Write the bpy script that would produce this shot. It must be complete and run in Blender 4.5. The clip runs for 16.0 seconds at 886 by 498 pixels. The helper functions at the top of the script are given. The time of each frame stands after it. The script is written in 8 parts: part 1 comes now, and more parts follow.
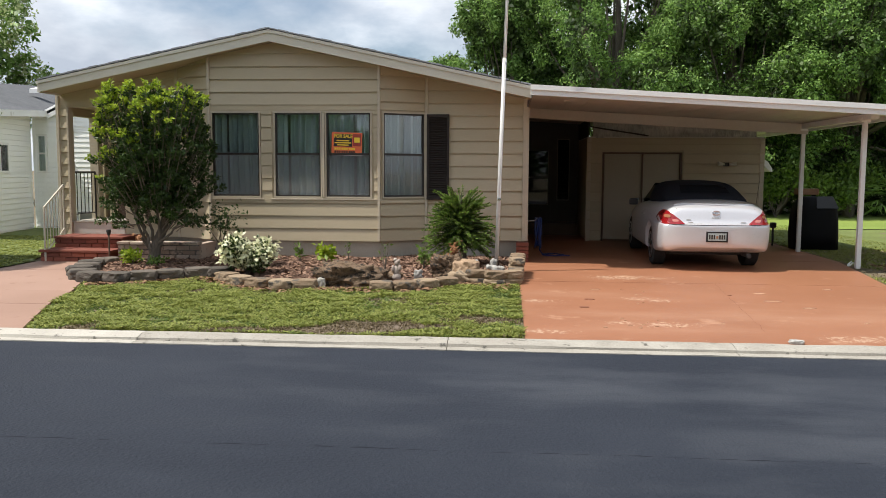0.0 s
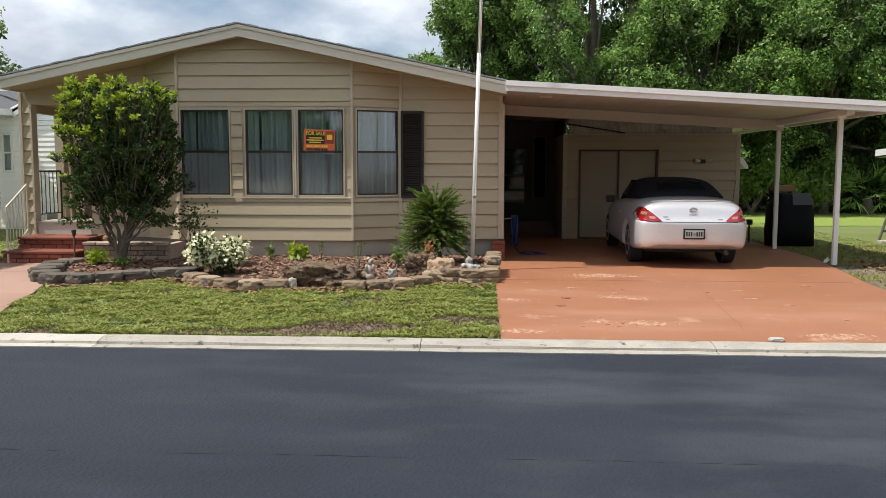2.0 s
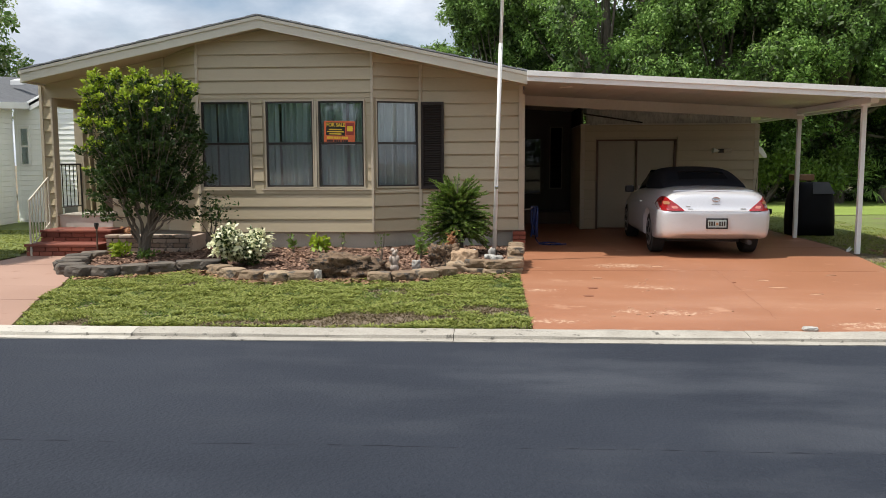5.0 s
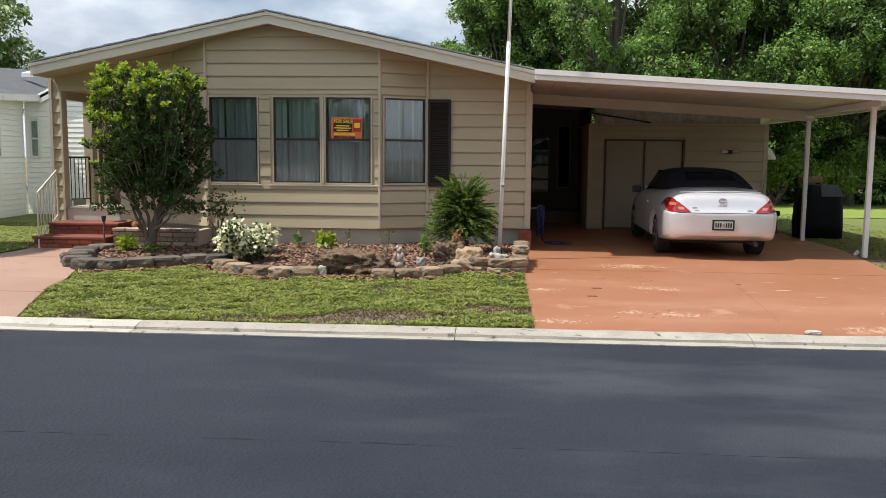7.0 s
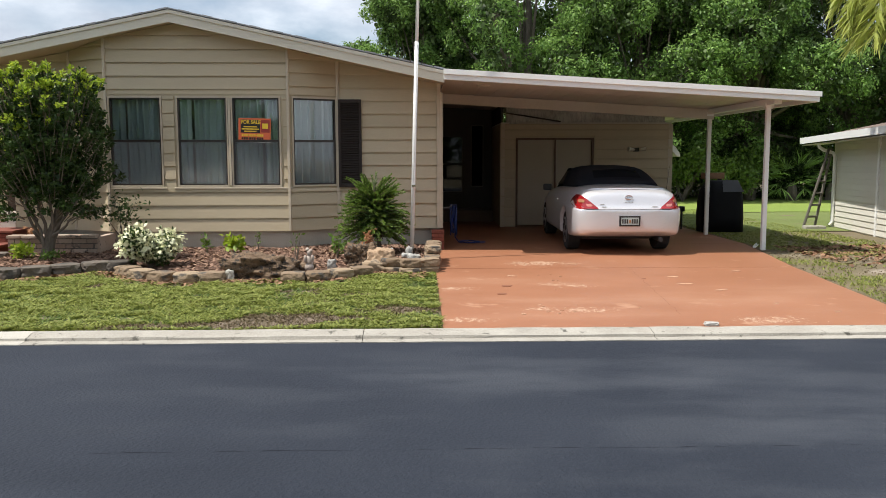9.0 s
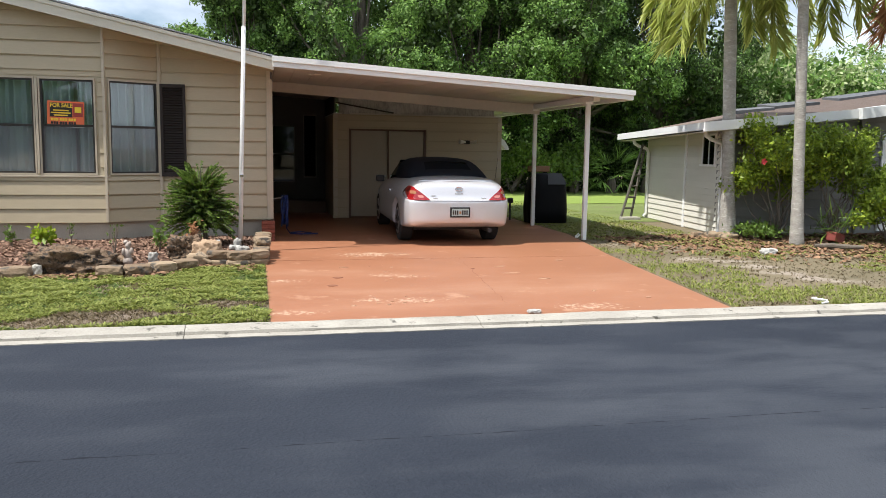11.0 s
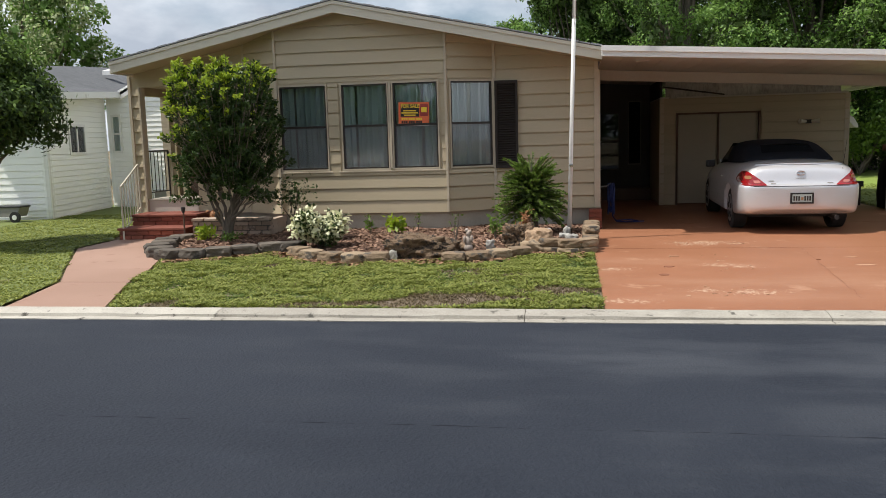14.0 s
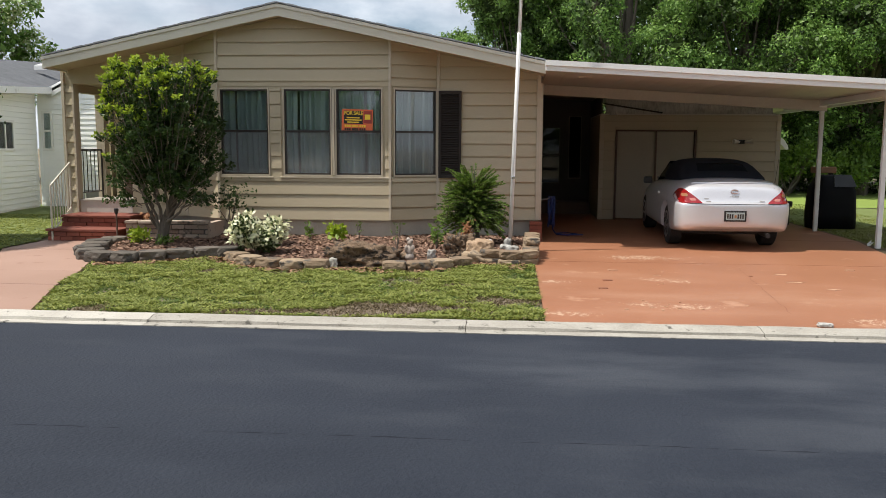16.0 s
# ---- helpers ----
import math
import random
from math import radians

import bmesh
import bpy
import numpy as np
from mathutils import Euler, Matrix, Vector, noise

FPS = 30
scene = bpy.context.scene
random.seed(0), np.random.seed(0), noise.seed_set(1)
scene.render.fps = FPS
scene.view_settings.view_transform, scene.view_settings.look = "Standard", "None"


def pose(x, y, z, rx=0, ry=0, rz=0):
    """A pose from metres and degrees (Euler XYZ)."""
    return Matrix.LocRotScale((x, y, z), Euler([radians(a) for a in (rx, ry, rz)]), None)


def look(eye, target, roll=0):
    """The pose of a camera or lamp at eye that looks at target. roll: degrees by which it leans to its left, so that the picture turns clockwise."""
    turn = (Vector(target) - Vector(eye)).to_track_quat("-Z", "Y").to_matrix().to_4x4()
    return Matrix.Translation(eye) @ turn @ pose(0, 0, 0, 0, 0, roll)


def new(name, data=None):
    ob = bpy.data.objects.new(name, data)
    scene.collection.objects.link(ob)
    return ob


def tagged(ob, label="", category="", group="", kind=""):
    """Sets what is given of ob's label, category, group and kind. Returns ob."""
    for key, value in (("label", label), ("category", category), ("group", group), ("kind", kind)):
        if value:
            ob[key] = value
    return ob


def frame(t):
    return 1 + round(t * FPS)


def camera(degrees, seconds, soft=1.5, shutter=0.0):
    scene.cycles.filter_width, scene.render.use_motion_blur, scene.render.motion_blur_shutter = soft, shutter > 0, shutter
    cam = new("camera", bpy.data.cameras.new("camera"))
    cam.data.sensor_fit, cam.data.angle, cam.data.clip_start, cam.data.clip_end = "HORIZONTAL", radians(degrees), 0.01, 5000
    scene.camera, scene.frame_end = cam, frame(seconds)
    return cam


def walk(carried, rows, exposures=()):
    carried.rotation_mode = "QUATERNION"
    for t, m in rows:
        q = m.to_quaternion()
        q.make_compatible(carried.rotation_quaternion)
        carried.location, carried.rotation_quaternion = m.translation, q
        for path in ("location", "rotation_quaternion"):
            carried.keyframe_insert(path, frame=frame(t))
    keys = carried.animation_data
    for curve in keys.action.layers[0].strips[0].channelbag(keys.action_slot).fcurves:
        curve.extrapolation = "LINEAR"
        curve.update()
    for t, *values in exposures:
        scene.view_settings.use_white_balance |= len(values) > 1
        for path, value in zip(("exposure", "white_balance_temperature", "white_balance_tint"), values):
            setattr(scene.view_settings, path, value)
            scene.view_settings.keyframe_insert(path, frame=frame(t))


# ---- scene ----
cam = camera(56.6, 16.0, 0.8)
PATH = [
    (0, (-0.178, 0.49, 1.59), (-0.332, 2.475, 1.399), 0.3),
    (0.5, (-0.184, 0.52, 1.581), (-0.287, 2.508, 1.39), 0.3),
    (1, (-0.169, 0.564, 1.578), (-0.273, 2.552, 1.385), 0.1),
    (1.5, (-0.141, 0.637, 1.566), (-0.245, 2.626, 1.375), 0.1),
    (2, (-0.15, 0.701, 1.558), (-0.25, 2.689, 1.366), 0.1),
    (2.5, (-0.216, 0.729, 1.552), (-0.257, 2.719, 1.36), 0.1),
    (3, (-0.254, 0.735, 1.541), (-0.282, 2.726, 1.348), -0.1),
    (3.5, (-0.266, 0.738, 1.543), (-0.295, 2.727, 1.332), -0.4),
    (4, (-0.275, 0.712, 1.555), (-0.323, 2.7, 1.34), -0.6),
    (4.5, (-0.285, 0.693, 1.56), (-0.375, 2.679, 1.346), -0.7),
    (4.7, (-0.353, 0.692, 1.55), (-0.459, 2.678, 1.338), -0.6),
    (6.8, (-0.378, 0.681, 1.582), (-0.518, 2.664, 1.36), 0.5),
    (7, (-0.312, 0.691, 1.563), (-0.451, 2.674, 1.343), 0.5),
    (7.5, (-0.299, 0.729, 1.556), (-0.323, 2.717, 1.338), 0.7),
    (8, (-0.272, 0.733, 1.562), (-0.237, 2.721, 1.347), 0.6),
    (8.5, (-0.224, 0.729, 1.563), (-0.192, 2.717, 1.347), -0.1),
    (9, (-0.191, 0.731, 1.562), (-0.138, 2.718, 1.343), -0.1),
    (9.5, (-0.179, 0.732, 1.552), (0.003, 2.711, 1.335), 0.3),
    (10, (-0.161, 0.714, 1.564), (0.114, 2.683, 1.345), 0.5),
    (10.2, (-0.093, 0.721, 1.568), (0.223, 2.683, 1.348), 0.6),
    (12.3, (-0.161, 0.804, 1.54), (0.352, 2.718, 1.274), 0.8),
    (12.5, (-0.149, 0.77, 1.551), (0.351, 2.688, 1.285), 0.8),
    (13, (-0.213, 0.711, 1.561), (0.028, 2.679, 1.294), -0.4),
    (13.5, (-0.243, 0.672, 1.576), (-0.346, 2.651, 1.311), -1.3),
    (14, (-0.27, 0.647, 1.594), (-0.583, 2.604, 1.329), -1.6),
    (14.5, (-0.281, 0.653, 1.589), (-0.592, 2.611, 1.326), -0.8),
    (15, (-0.291, 0.663, 1.589), (-0.527, 2.632, 1.329), 0.2),
    (15.5, (-0.305, 0.682, 1.591), (-0.47, 2.658, 1.334), 0.5),
    (16, (-0.309, 0.684, 1.588), (-0.474, 2.662, 1.344), 0.3),
]
walk(cam, [(t, look(eye, target, roll)) for t, eye, target, roll in PATH], [(0, 0.21, 6500, 10), (9, 0.29, 6450, 10), (10, 0.4, 6350, 10), (12.4, 0.53, 6250, 10), (13, 0.53, 6250, 10), (13.6, 0.14, 6450, 10), (14.5, 0.05, 6500, 10), (16, 0.18, 6500, 10)])

# ---------------------------------------------------------------- world and sun
SUN_FROM = Vector((-0.42, -0.132, 0.91)).normalized()
world = bpy.data.worlds.new("world")
scene.world = world
world.use_nodes = True
wn, wl = world.node_tree.nodes, world.node_tree.links
wn.clear()
sky = wn.new("ShaderNodeTexSky")
sky.sky_type = "NISHITA"
sky.sun_disc = False
sky.sun_elevation = math.asin(SUN_FROM.z)
sky.sun_rotation = math.atan2(SUN_FROM.x, SUN_FROM.y)
sky.air_density, sky.dust_density, sky.ozone_density = 1.0, 2.0, 1.0
geo = wn.new("ShaderNodeTexCoord")
squash = wn.new("ShaderNodeMapping")
squash.inputs["Scale"].default_value = (1.0, 1.0, 2.2)
cloud = wn.new("ShaderNodeTexNoise")
cloud.inputs["Scale"].default_value = 3.1
cloud.inputs["Detail"].default_value = 7.0
cloud.inputs["Roughness"].default_value = 0.56
ramp = wn.new("ShaderNodeValToRGB")
ramp.color_ramp.elements[0].position, ramp.color_ramp.elements[1].position = 0.36, 0.56
shade = wn.new("ShaderNodeTexNoise")
shade.inputs["Scale"].default_value = 5.0
shade.inputs["Detail"].default_value = 6.0
tone = wn.new("ShaderNodeValToRGB")
tone.color_ramp.elements[0].position, tone.color_ramp.elements[0].color = 0.36, (4.2, 4.7, 5.5, 1)
tone.color_ramp.elements[1].position, tone.color_ramp.elements[1].color = 0.66, (9.4, 9.8, 10.3, 1)
mix = wn.new("ShaderNodeMix")
mix.data_type = "RGBA"
bg = wn.new("ShaderNodeBackground")
bg.inputs["Strength"].default_value = 0.113
out = wn.new("ShaderNodeOutputWorld")
wl.new(geo.outputs["Generated"], squash.inputs["Vector"])
wl.new(squash.outputs["Vector"], cloud.inputs["Vector"])
wl.new(squash.outputs["Vector"], shade.inputs["Vector"])
wl.new(cloud.outputs["Fac"], ramp.inputs["Fac"])
wl.new(shade.outputs["Fac"], tone.inputs["Fac"])
wl.new(ramp.outputs["Color"], mix.inputs["Factor"])
wl.new(sky.outputs["Color"], mix.inputs["A"])
wl.new(tone.outputs["Color"], mix.inputs["B"])
wl.new(mix.outputs["Result"], bg.inputs["Color"])
wl.new(bg.outputs["Background"], out.inputs["Surface"])

sun_data = bpy.data.lights.new("sun", "SUN")
sun_data.energy, sun_data.angle, sun_data.color = 5.0, radians(0.6), (1.0, 0.95, 0.87)
sun = new("sun", sun_data)
sun.matrix_basis = look(SUN_FROM * 60, (0, 0, 0))

# ---------------------------------------------------------------- materials
def rgb(c):
    return (c[0], c[1], c[2], 1.0)


def surface(name, low, high, scale=3.0, fine=40.0, rough=0.7, metal=0.0, bump=0.2, bump_size=0.01, spread=0.25, stretch=(1, 1, 1), coat=0.0,
            spots=None, spot_scale=1.0, spot_at=0.62, transmit=0.0, island=False):
    """Two colours mixed by a coarse and a fine noise, with fine relief, a little change from piece to piece and stains of their own shape."""
    m = bpy.data.materials.new(name)
    m.use_nodes = True
    n, l = m.node_tree.nodes, m.node_tree.links
    b = n["Principled BSDF"]
    at = n.new("ShaderNodeTexCoord")
    mp = n.new("ShaderNodeMapping")
    mp.inputs["Scale"].default_value = stretch
    l.new(at.outputs["Object"], mp.inputs["Vector"])
    who = n.new("ShaderNodeObjectInfo")
    if island:
        who2 = n.new("ShaderNodeNewGeometry")
        rnd = who2.outputs["Random Per Island"]
    else:
        rnd = who.outputs["Random"]
    shift = n.new("ShaderNodeVectorMath")
    shift.operation = "MULTIPLY_ADD"
    shift.inputs[1].default_value = (7.3, 3.1, 5.7)
    l.new(who.outputs["Random"], shift.inputs[0])
    l.new(mp.outputs["Vector"], shift.inputs[2])
    coarse, small = n.new("ShaderNodeTexNoise"), n.new("ShaderNodeTexNoise")
    coarse.inputs["Scale"].default_value, coarse.inputs["Detail"].default_value = scale, 5.0
    small.inputs["Scale"].default_value, small.inputs["Detail"].default_value = fine, 4.0
    for t in (coarse, small):
        l.new(shift.outputs["Vector"], t.inputs["Vector"])
    add = n.new("ShaderNodeMath")
    add.operation = "MULTIPLY_ADD"
    add.inputs[1].default_value = 0.55
    l.new(coarse.outputs["Fac"], add.inputs[0])
    half = n.new("ShaderNodeMath")
    half.operation = "MULTIPLY"
    half.inputs[1].default_value = 0.45
    l.new(small.outputs["Fac"], half.inputs[0])
    l.new(half.outputs["Value"], add.inputs[2])
    vary = n.new("ShaderNodeMath")
    vary.operation = "MULTIPLY_ADD"
    vary.inputs[1].default_value = spread
    l.new(rnd, vary.inputs[0])
    l.new(add.outputs["Value"], vary.inputs[2])
    r = n.new("ShaderNodeMapRange")
    r.inputs["From Min"].default_value = 0.32 + spread * 0.2
    r.inputs["From Max"].default_value = 0.68 + spread * 0.8
    l.new(vary.outputs["Value"], r.inputs["Value"])
    mx = n.new("ShaderNodeMix")
    mx.data_type = "RGBA"
    mx.inputs["A"].default_value, mx.inputs["B"].default_value = rgb(low), rgb(high)
    l.new(r.outputs["Result"], mx.inputs["Factor"])
    col = mx.outputs["Result"]
    if spots:
        st = n.new("ShaderNodeTexNoise")
        st.inputs["Scale"].default_value, st.inputs["Detail"].default_value, st.inputs["Roughness"].default_value = spot_scale, 8.0, 0.65
        l.new(shift.outputs["Vector"], st.inputs["Vector"])
        sr = n.new("ShaderNodeMapRange")
        sr.inputs["From Min"].default_value, sr.inputs["From Max"].default_value = spot_at, spot_at + 0.07
        l.new(st.outputs["Fac"], sr.inputs["Value"])
        m2 = n.new("ShaderNodeMix")
        m2.data_type = "RGBA"
        m2.inputs["B"].default_value = rgb(spots)
        l.new(sr.outputs["Result"], m2.inputs["Factor"])
        l.new(col, m2.inputs["A"])
        col = m2.outputs["Result"]
    l.new(col, b.inputs["Base Color"])
    rr = n.new("ShaderNodeMapRange")
    rr.inputs["To Min"].default_value, rr.inputs["To Max"].default_value = max(0.02, rough - 0.08), min(1.0, rough + 0.08)
    l.new(small.outputs["Fac"], rr.inputs["Value"])
    l.new(rr.outputs["Result"], b.inputs["Roughness"])
    b.inputs["Metallic"].default_value = metal
    b.inputs["Coat Weight"].default_value = coat
    b.inputs["Coat Roughness"].default_value = 0.08
    if bump > 0:
        bp = n.new("ShaderNodeBump")
        bp.inputs["Strength"].default_value, bp.inputs["Distance"].default_value = bump, bump_size
        l.new(small.outputs["Fac"], bp.inputs["Height"])
        l.new(bp.outputs["Normal"], b.inputs["Normal"])
    return m


def leafy(name, low, high, sheen=0.45, through_light=0.3):
    """Leaves: colour by island, gloss, and light that comes through."""
    m = bpy.data.materials.new(name)
    m.use_nodes = True
    n, l = m.node_tree.nodes, m.node_tree.links
    b = n["Principled BSDF"]
    g = n.new("ShaderNodeNewGeometry")
    mx = n.new("ShaderNodeMix")
    mx.data_type = "RGBA"
    mx.inputs["A"].default_value, mx.inputs["B"].default_value = rgb(low), rgb(high)
    l.new(g.outputs["Random Per Island"], mx.inputs["Factor"])
    l.new(mx.outputs["Result"], b.inputs["Base Color"])
    b.inputs["Roughness"].default_value = sheen
    b.inputs["Specular IOR Level"].default_value = 0.35
    tr = n.new("ShaderNodeBsdfTranslucent")
    l.new(mx.outputs["Result"], tr.inputs["Color"])
    ms = n.new("ShaderNodeMixShader")
    ms.inputs["Fac"].default_value = through_light
    l.new(b.outputs["BSDF"], ms.inputs[1])
    l.new(tr.outputs["BSDF"], ms.inputs[2])
    l.new(ms.outputs["Shader"], n["Material Output"].inputs["Surface"])
    return m


def glassy(name, tint=(0.9, 0.95, 0.95), clear=0.8):
    """A thin pane: mostly clear, with real reflections."""
    m = bpy.data.materials.new(name)
    m.use_nodes = True
    n, l = m.node_tree.nodes, m.node_tree.links
    n.clear()
    o = n.new("ShaderNodeOutputMaterial")
    t, gl, ms = n.new("ShaderNodeBsdfTransparent"), n.new("ShaderNodeBsdfGlossy"), n.new("ShaderNodeMixShader")
    t.inputs["Color"].default_value = rgb(tint)
    gl.inputs["Roughness"].default_value = 0.02
    fr = n.new("ShaderNodeFresnel")
    fr.inputs["IOR"].default_value = 1.5
    ad = n.new("ShaderNodeMath")
    ad.operation = "ADD"
    ad.inputs[1].default_value = 1.0 - clear
    l.new(fr.outputs["Fac"], ad.inputs[0])
    l.new(ad.outputs["Value"], ms.inputs["Fac"])
    l.new(t.outputs["BSDF"], ms.inputs[1])
    l.new(gl.outputs["BSDF"], ms.inputs[2])
    l.new(ms.outputs["Shader"], o.inputs["Surface"])
    return m


SIDING = surface("siding_beige", (0.425, 0.357, 0.240), (0.51, 0.430, 0.298), 1.2, 30, 0.62, bump=0.25, bump_size=0.004, spread=0.35, stretch=(0.4, 1, 3))
TRIM = surface("trim_beige", (0.46, 0.39, 0.29), (0.53, 0.46, 0.35), 1.5, 40, 0.55, bump=0.1, bump_size=0.003)
FASCIA = surface("fascia_cream", (0.56, 0.52, 0.42), (0.64, 0.60, 0.50), 1.5, 40, 0.5, bump=0.08, bump_size=0.003)
WHITE = surface("white_metal", (0.74, 0.74, 0.72), (0.82, 0.82, 0.80), 1.2, 30, 0.4, bump=0.05, bump_size=0.002, spots=(0.55, 0.54, 0.5), spot_scale=2.5, spot_at=0.66)
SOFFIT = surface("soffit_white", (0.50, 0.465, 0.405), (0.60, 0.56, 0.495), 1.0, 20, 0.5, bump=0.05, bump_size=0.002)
SHINGLE = surface("shingle_grey", (0.17, 0.18, 0.19), (0.30, 0.31, 0.33), 6, 80, 0.9, bump=0.6, bump_size=0.006)
SHINGLE_DARK = surface("shingle_slate", (0.07, 0.075, 0.08), (0.14, 0.145, 0.155), 6, 80, 0.9, bump=0.6, bump_size=0.006)
SHINGLE_BROWN = surface("shingle_brown", (0.055, 0.040, 0.032), (0.15, 0.108, 0.086), 6, 80, 0.9, bump=0.6, bump_size=0.006, spread=0.6)
# shade of rooms and recess is put into this dark colour
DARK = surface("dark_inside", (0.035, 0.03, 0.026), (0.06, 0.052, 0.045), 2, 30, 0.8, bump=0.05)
BRONZE = surface("bronze_frame", (0.03, 0.026, 0.022), (0.05, 0.043, 0.036), 3, 60, 0.4, metal=0.3, bump=0.05)
SHUTTER = surface("shutter_brown", (0.016, 0.010, 0.008), (0.026, 0.017, 0.013), 3, 50, 0.7, bump=0.1, bump_size=0.002)
CONCRETE = surface("concrete_skirt", (0.30, 0.27, 0.22), (0.44, 0.40, 0.34), 2.5, 50, 0.9, bump=0.4, bump_size=0.006, spots=(0.2, 0.17, 0.13), spot_scale=2.0, spot_at=0.6)
KERB = surface("kerb_concrete", (0.25, 0.23, 0.195), (0.46, 0.435, 0.38), 3.0, 70, 0.9, bump=0.5, bump_size=0.006, spots=(0.10, 0.093, 0.078), spot_scale=9.0, spot_at=0.60)
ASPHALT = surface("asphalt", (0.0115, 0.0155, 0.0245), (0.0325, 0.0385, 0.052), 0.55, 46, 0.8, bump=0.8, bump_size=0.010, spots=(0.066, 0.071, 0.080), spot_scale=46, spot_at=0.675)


def blotch(m, places, colour, scale=1.5, rough=0.55, gain=0.36, edge=(0.60, 0.92), streak=(0.7, 1.8, 1)):
    """Adds areas of another colour to a material: soft patches that the noise breaks up round a few places on the
    ground.
    """
    n, l = m.node_tree.nodes, m.node_tree.links
    b = n["Principled BSDF"]
    base = b.inputs["Base Color"].links[0].from_socket
    at = n.new("ShaderNodeTexCoord")
    total = None
    for x, y, r in places:
        mp = n.new("ShaderNodeMapping")
        mp.inputs["Location"].default_value = (-x / r, -y / (r * 0.5), 0)
        mp.inputs["Scale"].default_value = (1 / r, 1 / (r * 0.5), 0)
        l.new(at.outputs["Object"], mp.inputs["Vector"])
        ln = n.new("ShaderNodeVectorMath")
        ln.operation = "LENGTH"
        l.new(mp.outputs["Vector"], ln.inputs[0])
        mr = n.new("ShaderNodeMapRange")
        mr.interpolation_type = "SMOOTHSTEP"
        mr.inputs["From Min"].default_value, mr.inputs["From Max"].default_value = 1.25, 0.0
        l.new(ln.outputs["Value"], mr.inputs["Value"])
        if total is None:
            total = mr.outputs["Result"]
        else:
            mx = n.new("ShaderNodeMath")
            mx.operation = "MAXIMUM"
            l.new(total, mx.inputs[0])
            l.new(mr.outputs["Result"], mx.inputs[1])
            total = mx.outputs["Value"]
    ns = n.new("ShaderNodeTexNoise")
    ns.inputs["Scale"].default_value, ns.inputs["Detail"].default_value, ns.inputs["Roughness"].default_value = scale, 5.0, rough
    st = n.new("ShaderNodeMapping")
    st.inputs["Scale"].default_value = streak
    st.inputs["Rotation"].default_value = (0, 0, 0.35)
    l.new(at.outputs["Object"], st.inputs["Vector"])
    l.new(st.outputs["Vector"], ns.inputs["Vector"])
    ad = n.new("ShaderNodeMath")
    ad.operation = "MULTIPLY_ADD"
    ad.inputs[1].default_value = gain
    l.new(total, ad.inputs[0])
    l.new(ns.outputs["Fac"], ad.inputs[2])
    fr = n.new("ShaderNodeMapRange")
    fr.interpolation_type = "SMOOTHSTEP"
    fr.inputs["From Min"].default_value, fr.inputs["From Max"].default_value = edge
    l.new(ad.outputs["Value"], fr.inputs["Value"])
    mc = n.new("ShaderNodeMix")
    mc.data_type = "RGBA"
    mc.inputs["B"].default_value = rgb(colour)
    l.new(fr.outputs["Result"], mc.inputs["Factor"])
    l.new(base, mc.inputs["A"])
    l.new(mc.outputs["Result"], b.inputs["Base Color"])


ASPHALT.node_tree.nodes["Principled BSDF"].inputs["Specular IOR Level"].default_value = 0.28
# paler patches at positive x, darker ones at negative x
blotch(ASPHALT, ((0.3, 6.3, 1.3), (1.9, 6.2, 1.3), (4.2, 5.7, 2.2), (5.0, 4.1, 2.4), (6.6, 5.2, 2.6), (3.2, 4.2, 1.8), (2.2, 5.2, 1.6)), (0.052, 0.058, 0.070), edge=(0.50, 1.1))
blotch(ASPHALT, ((4.0, 3.0, 2.6), (7.5, 3.6, 3.2), (9.5, 5.4, 3.0), (2.4, 3.4, 1.8)), (0.050, 0.056, 0.068), edge=(0.46, 1.0))
blotch(ASPHALT, ((-3.4, 4.4, 2.6), (-5.6, 5.4, 3.2), (-2.0, 3.2, 1.8), (-1.6, 4.6, 1.2)), (0.0125, 0.0165, 0.0255), edge=(0.45, 0.95))
DRIVE = surface("painted_drive", (0.25, 0.102, 0.050), (0.36, 0.162, 0.088), 0.9, 24, 0.5, bump=0.25, bump_size=0.004, spots=(0.40, 0.215, 0.13), spot_scale=1.7, spot_at=0.61)
blotch(DRIVE, ((1.4, 8.54, 0.55), (0.98, 8.62, 0.35), (1.36, 10.2, 0.4), (1.6, 10.07, 0.35), (0.2, 9.92, 0.45), (1.5, 12.1, 0.9), (0.2, 8.1, 0.4), (3.0, 8.0, 0.6)), (0.50, 0.345, 0.24), 17.0, 0.85, 0.2, (0.675, 0.73), (1.2, 0.8, 1))
blotch(DRIVE, ((1.6, 8.9, 2.6), (3.2, 9.2, 2.2), (0.6, 10.4, 1.8)), (0.36, 0.185, 0.11), 1.1, 0.6, 0.30, (0.55, 1.15))
PATHMAT = surface("painted_path", (0.27, 0.16, 0.115), (0.36, 0.225, 0.17), 0.8, 40, 0.65, bump=0.25, bump_size=0.004, spots=(0.24, 0.125, 0.09), spot_scale=2.2, spot_at=0.62)
BRICK = surface("brick_red", (0.17, 0.048, 0.03), (0.29, 0.085, 0.05), 4, 60, 0.75, bump=0.4, bump_size=0.004, spread=0.8)
BRICK_PALE = surface("brick_weathered", (0.27, 0.19, 0.14), (0.44, 0.35, 0.28), 5, 60, 0.85, bump=0.5, bump_size=0.005, spread=0.9, spots=(0.12, 0.10, 0.085), spot_scale=6, spot_at=0.58)
MORTAR = surface("mortar", (0.07, 0.06, 0.05), (0.12, 0.105, 0.09), 8, 80, 0.95, bump=0.4, bump_size=0.004)
MORTAR_RED = surface("mortar_red", (0.17, 0.055, 0.035), (0.23, 0.08, 0.05), 8, 80, 0.95, bump=0.3, bump_size=0.004)
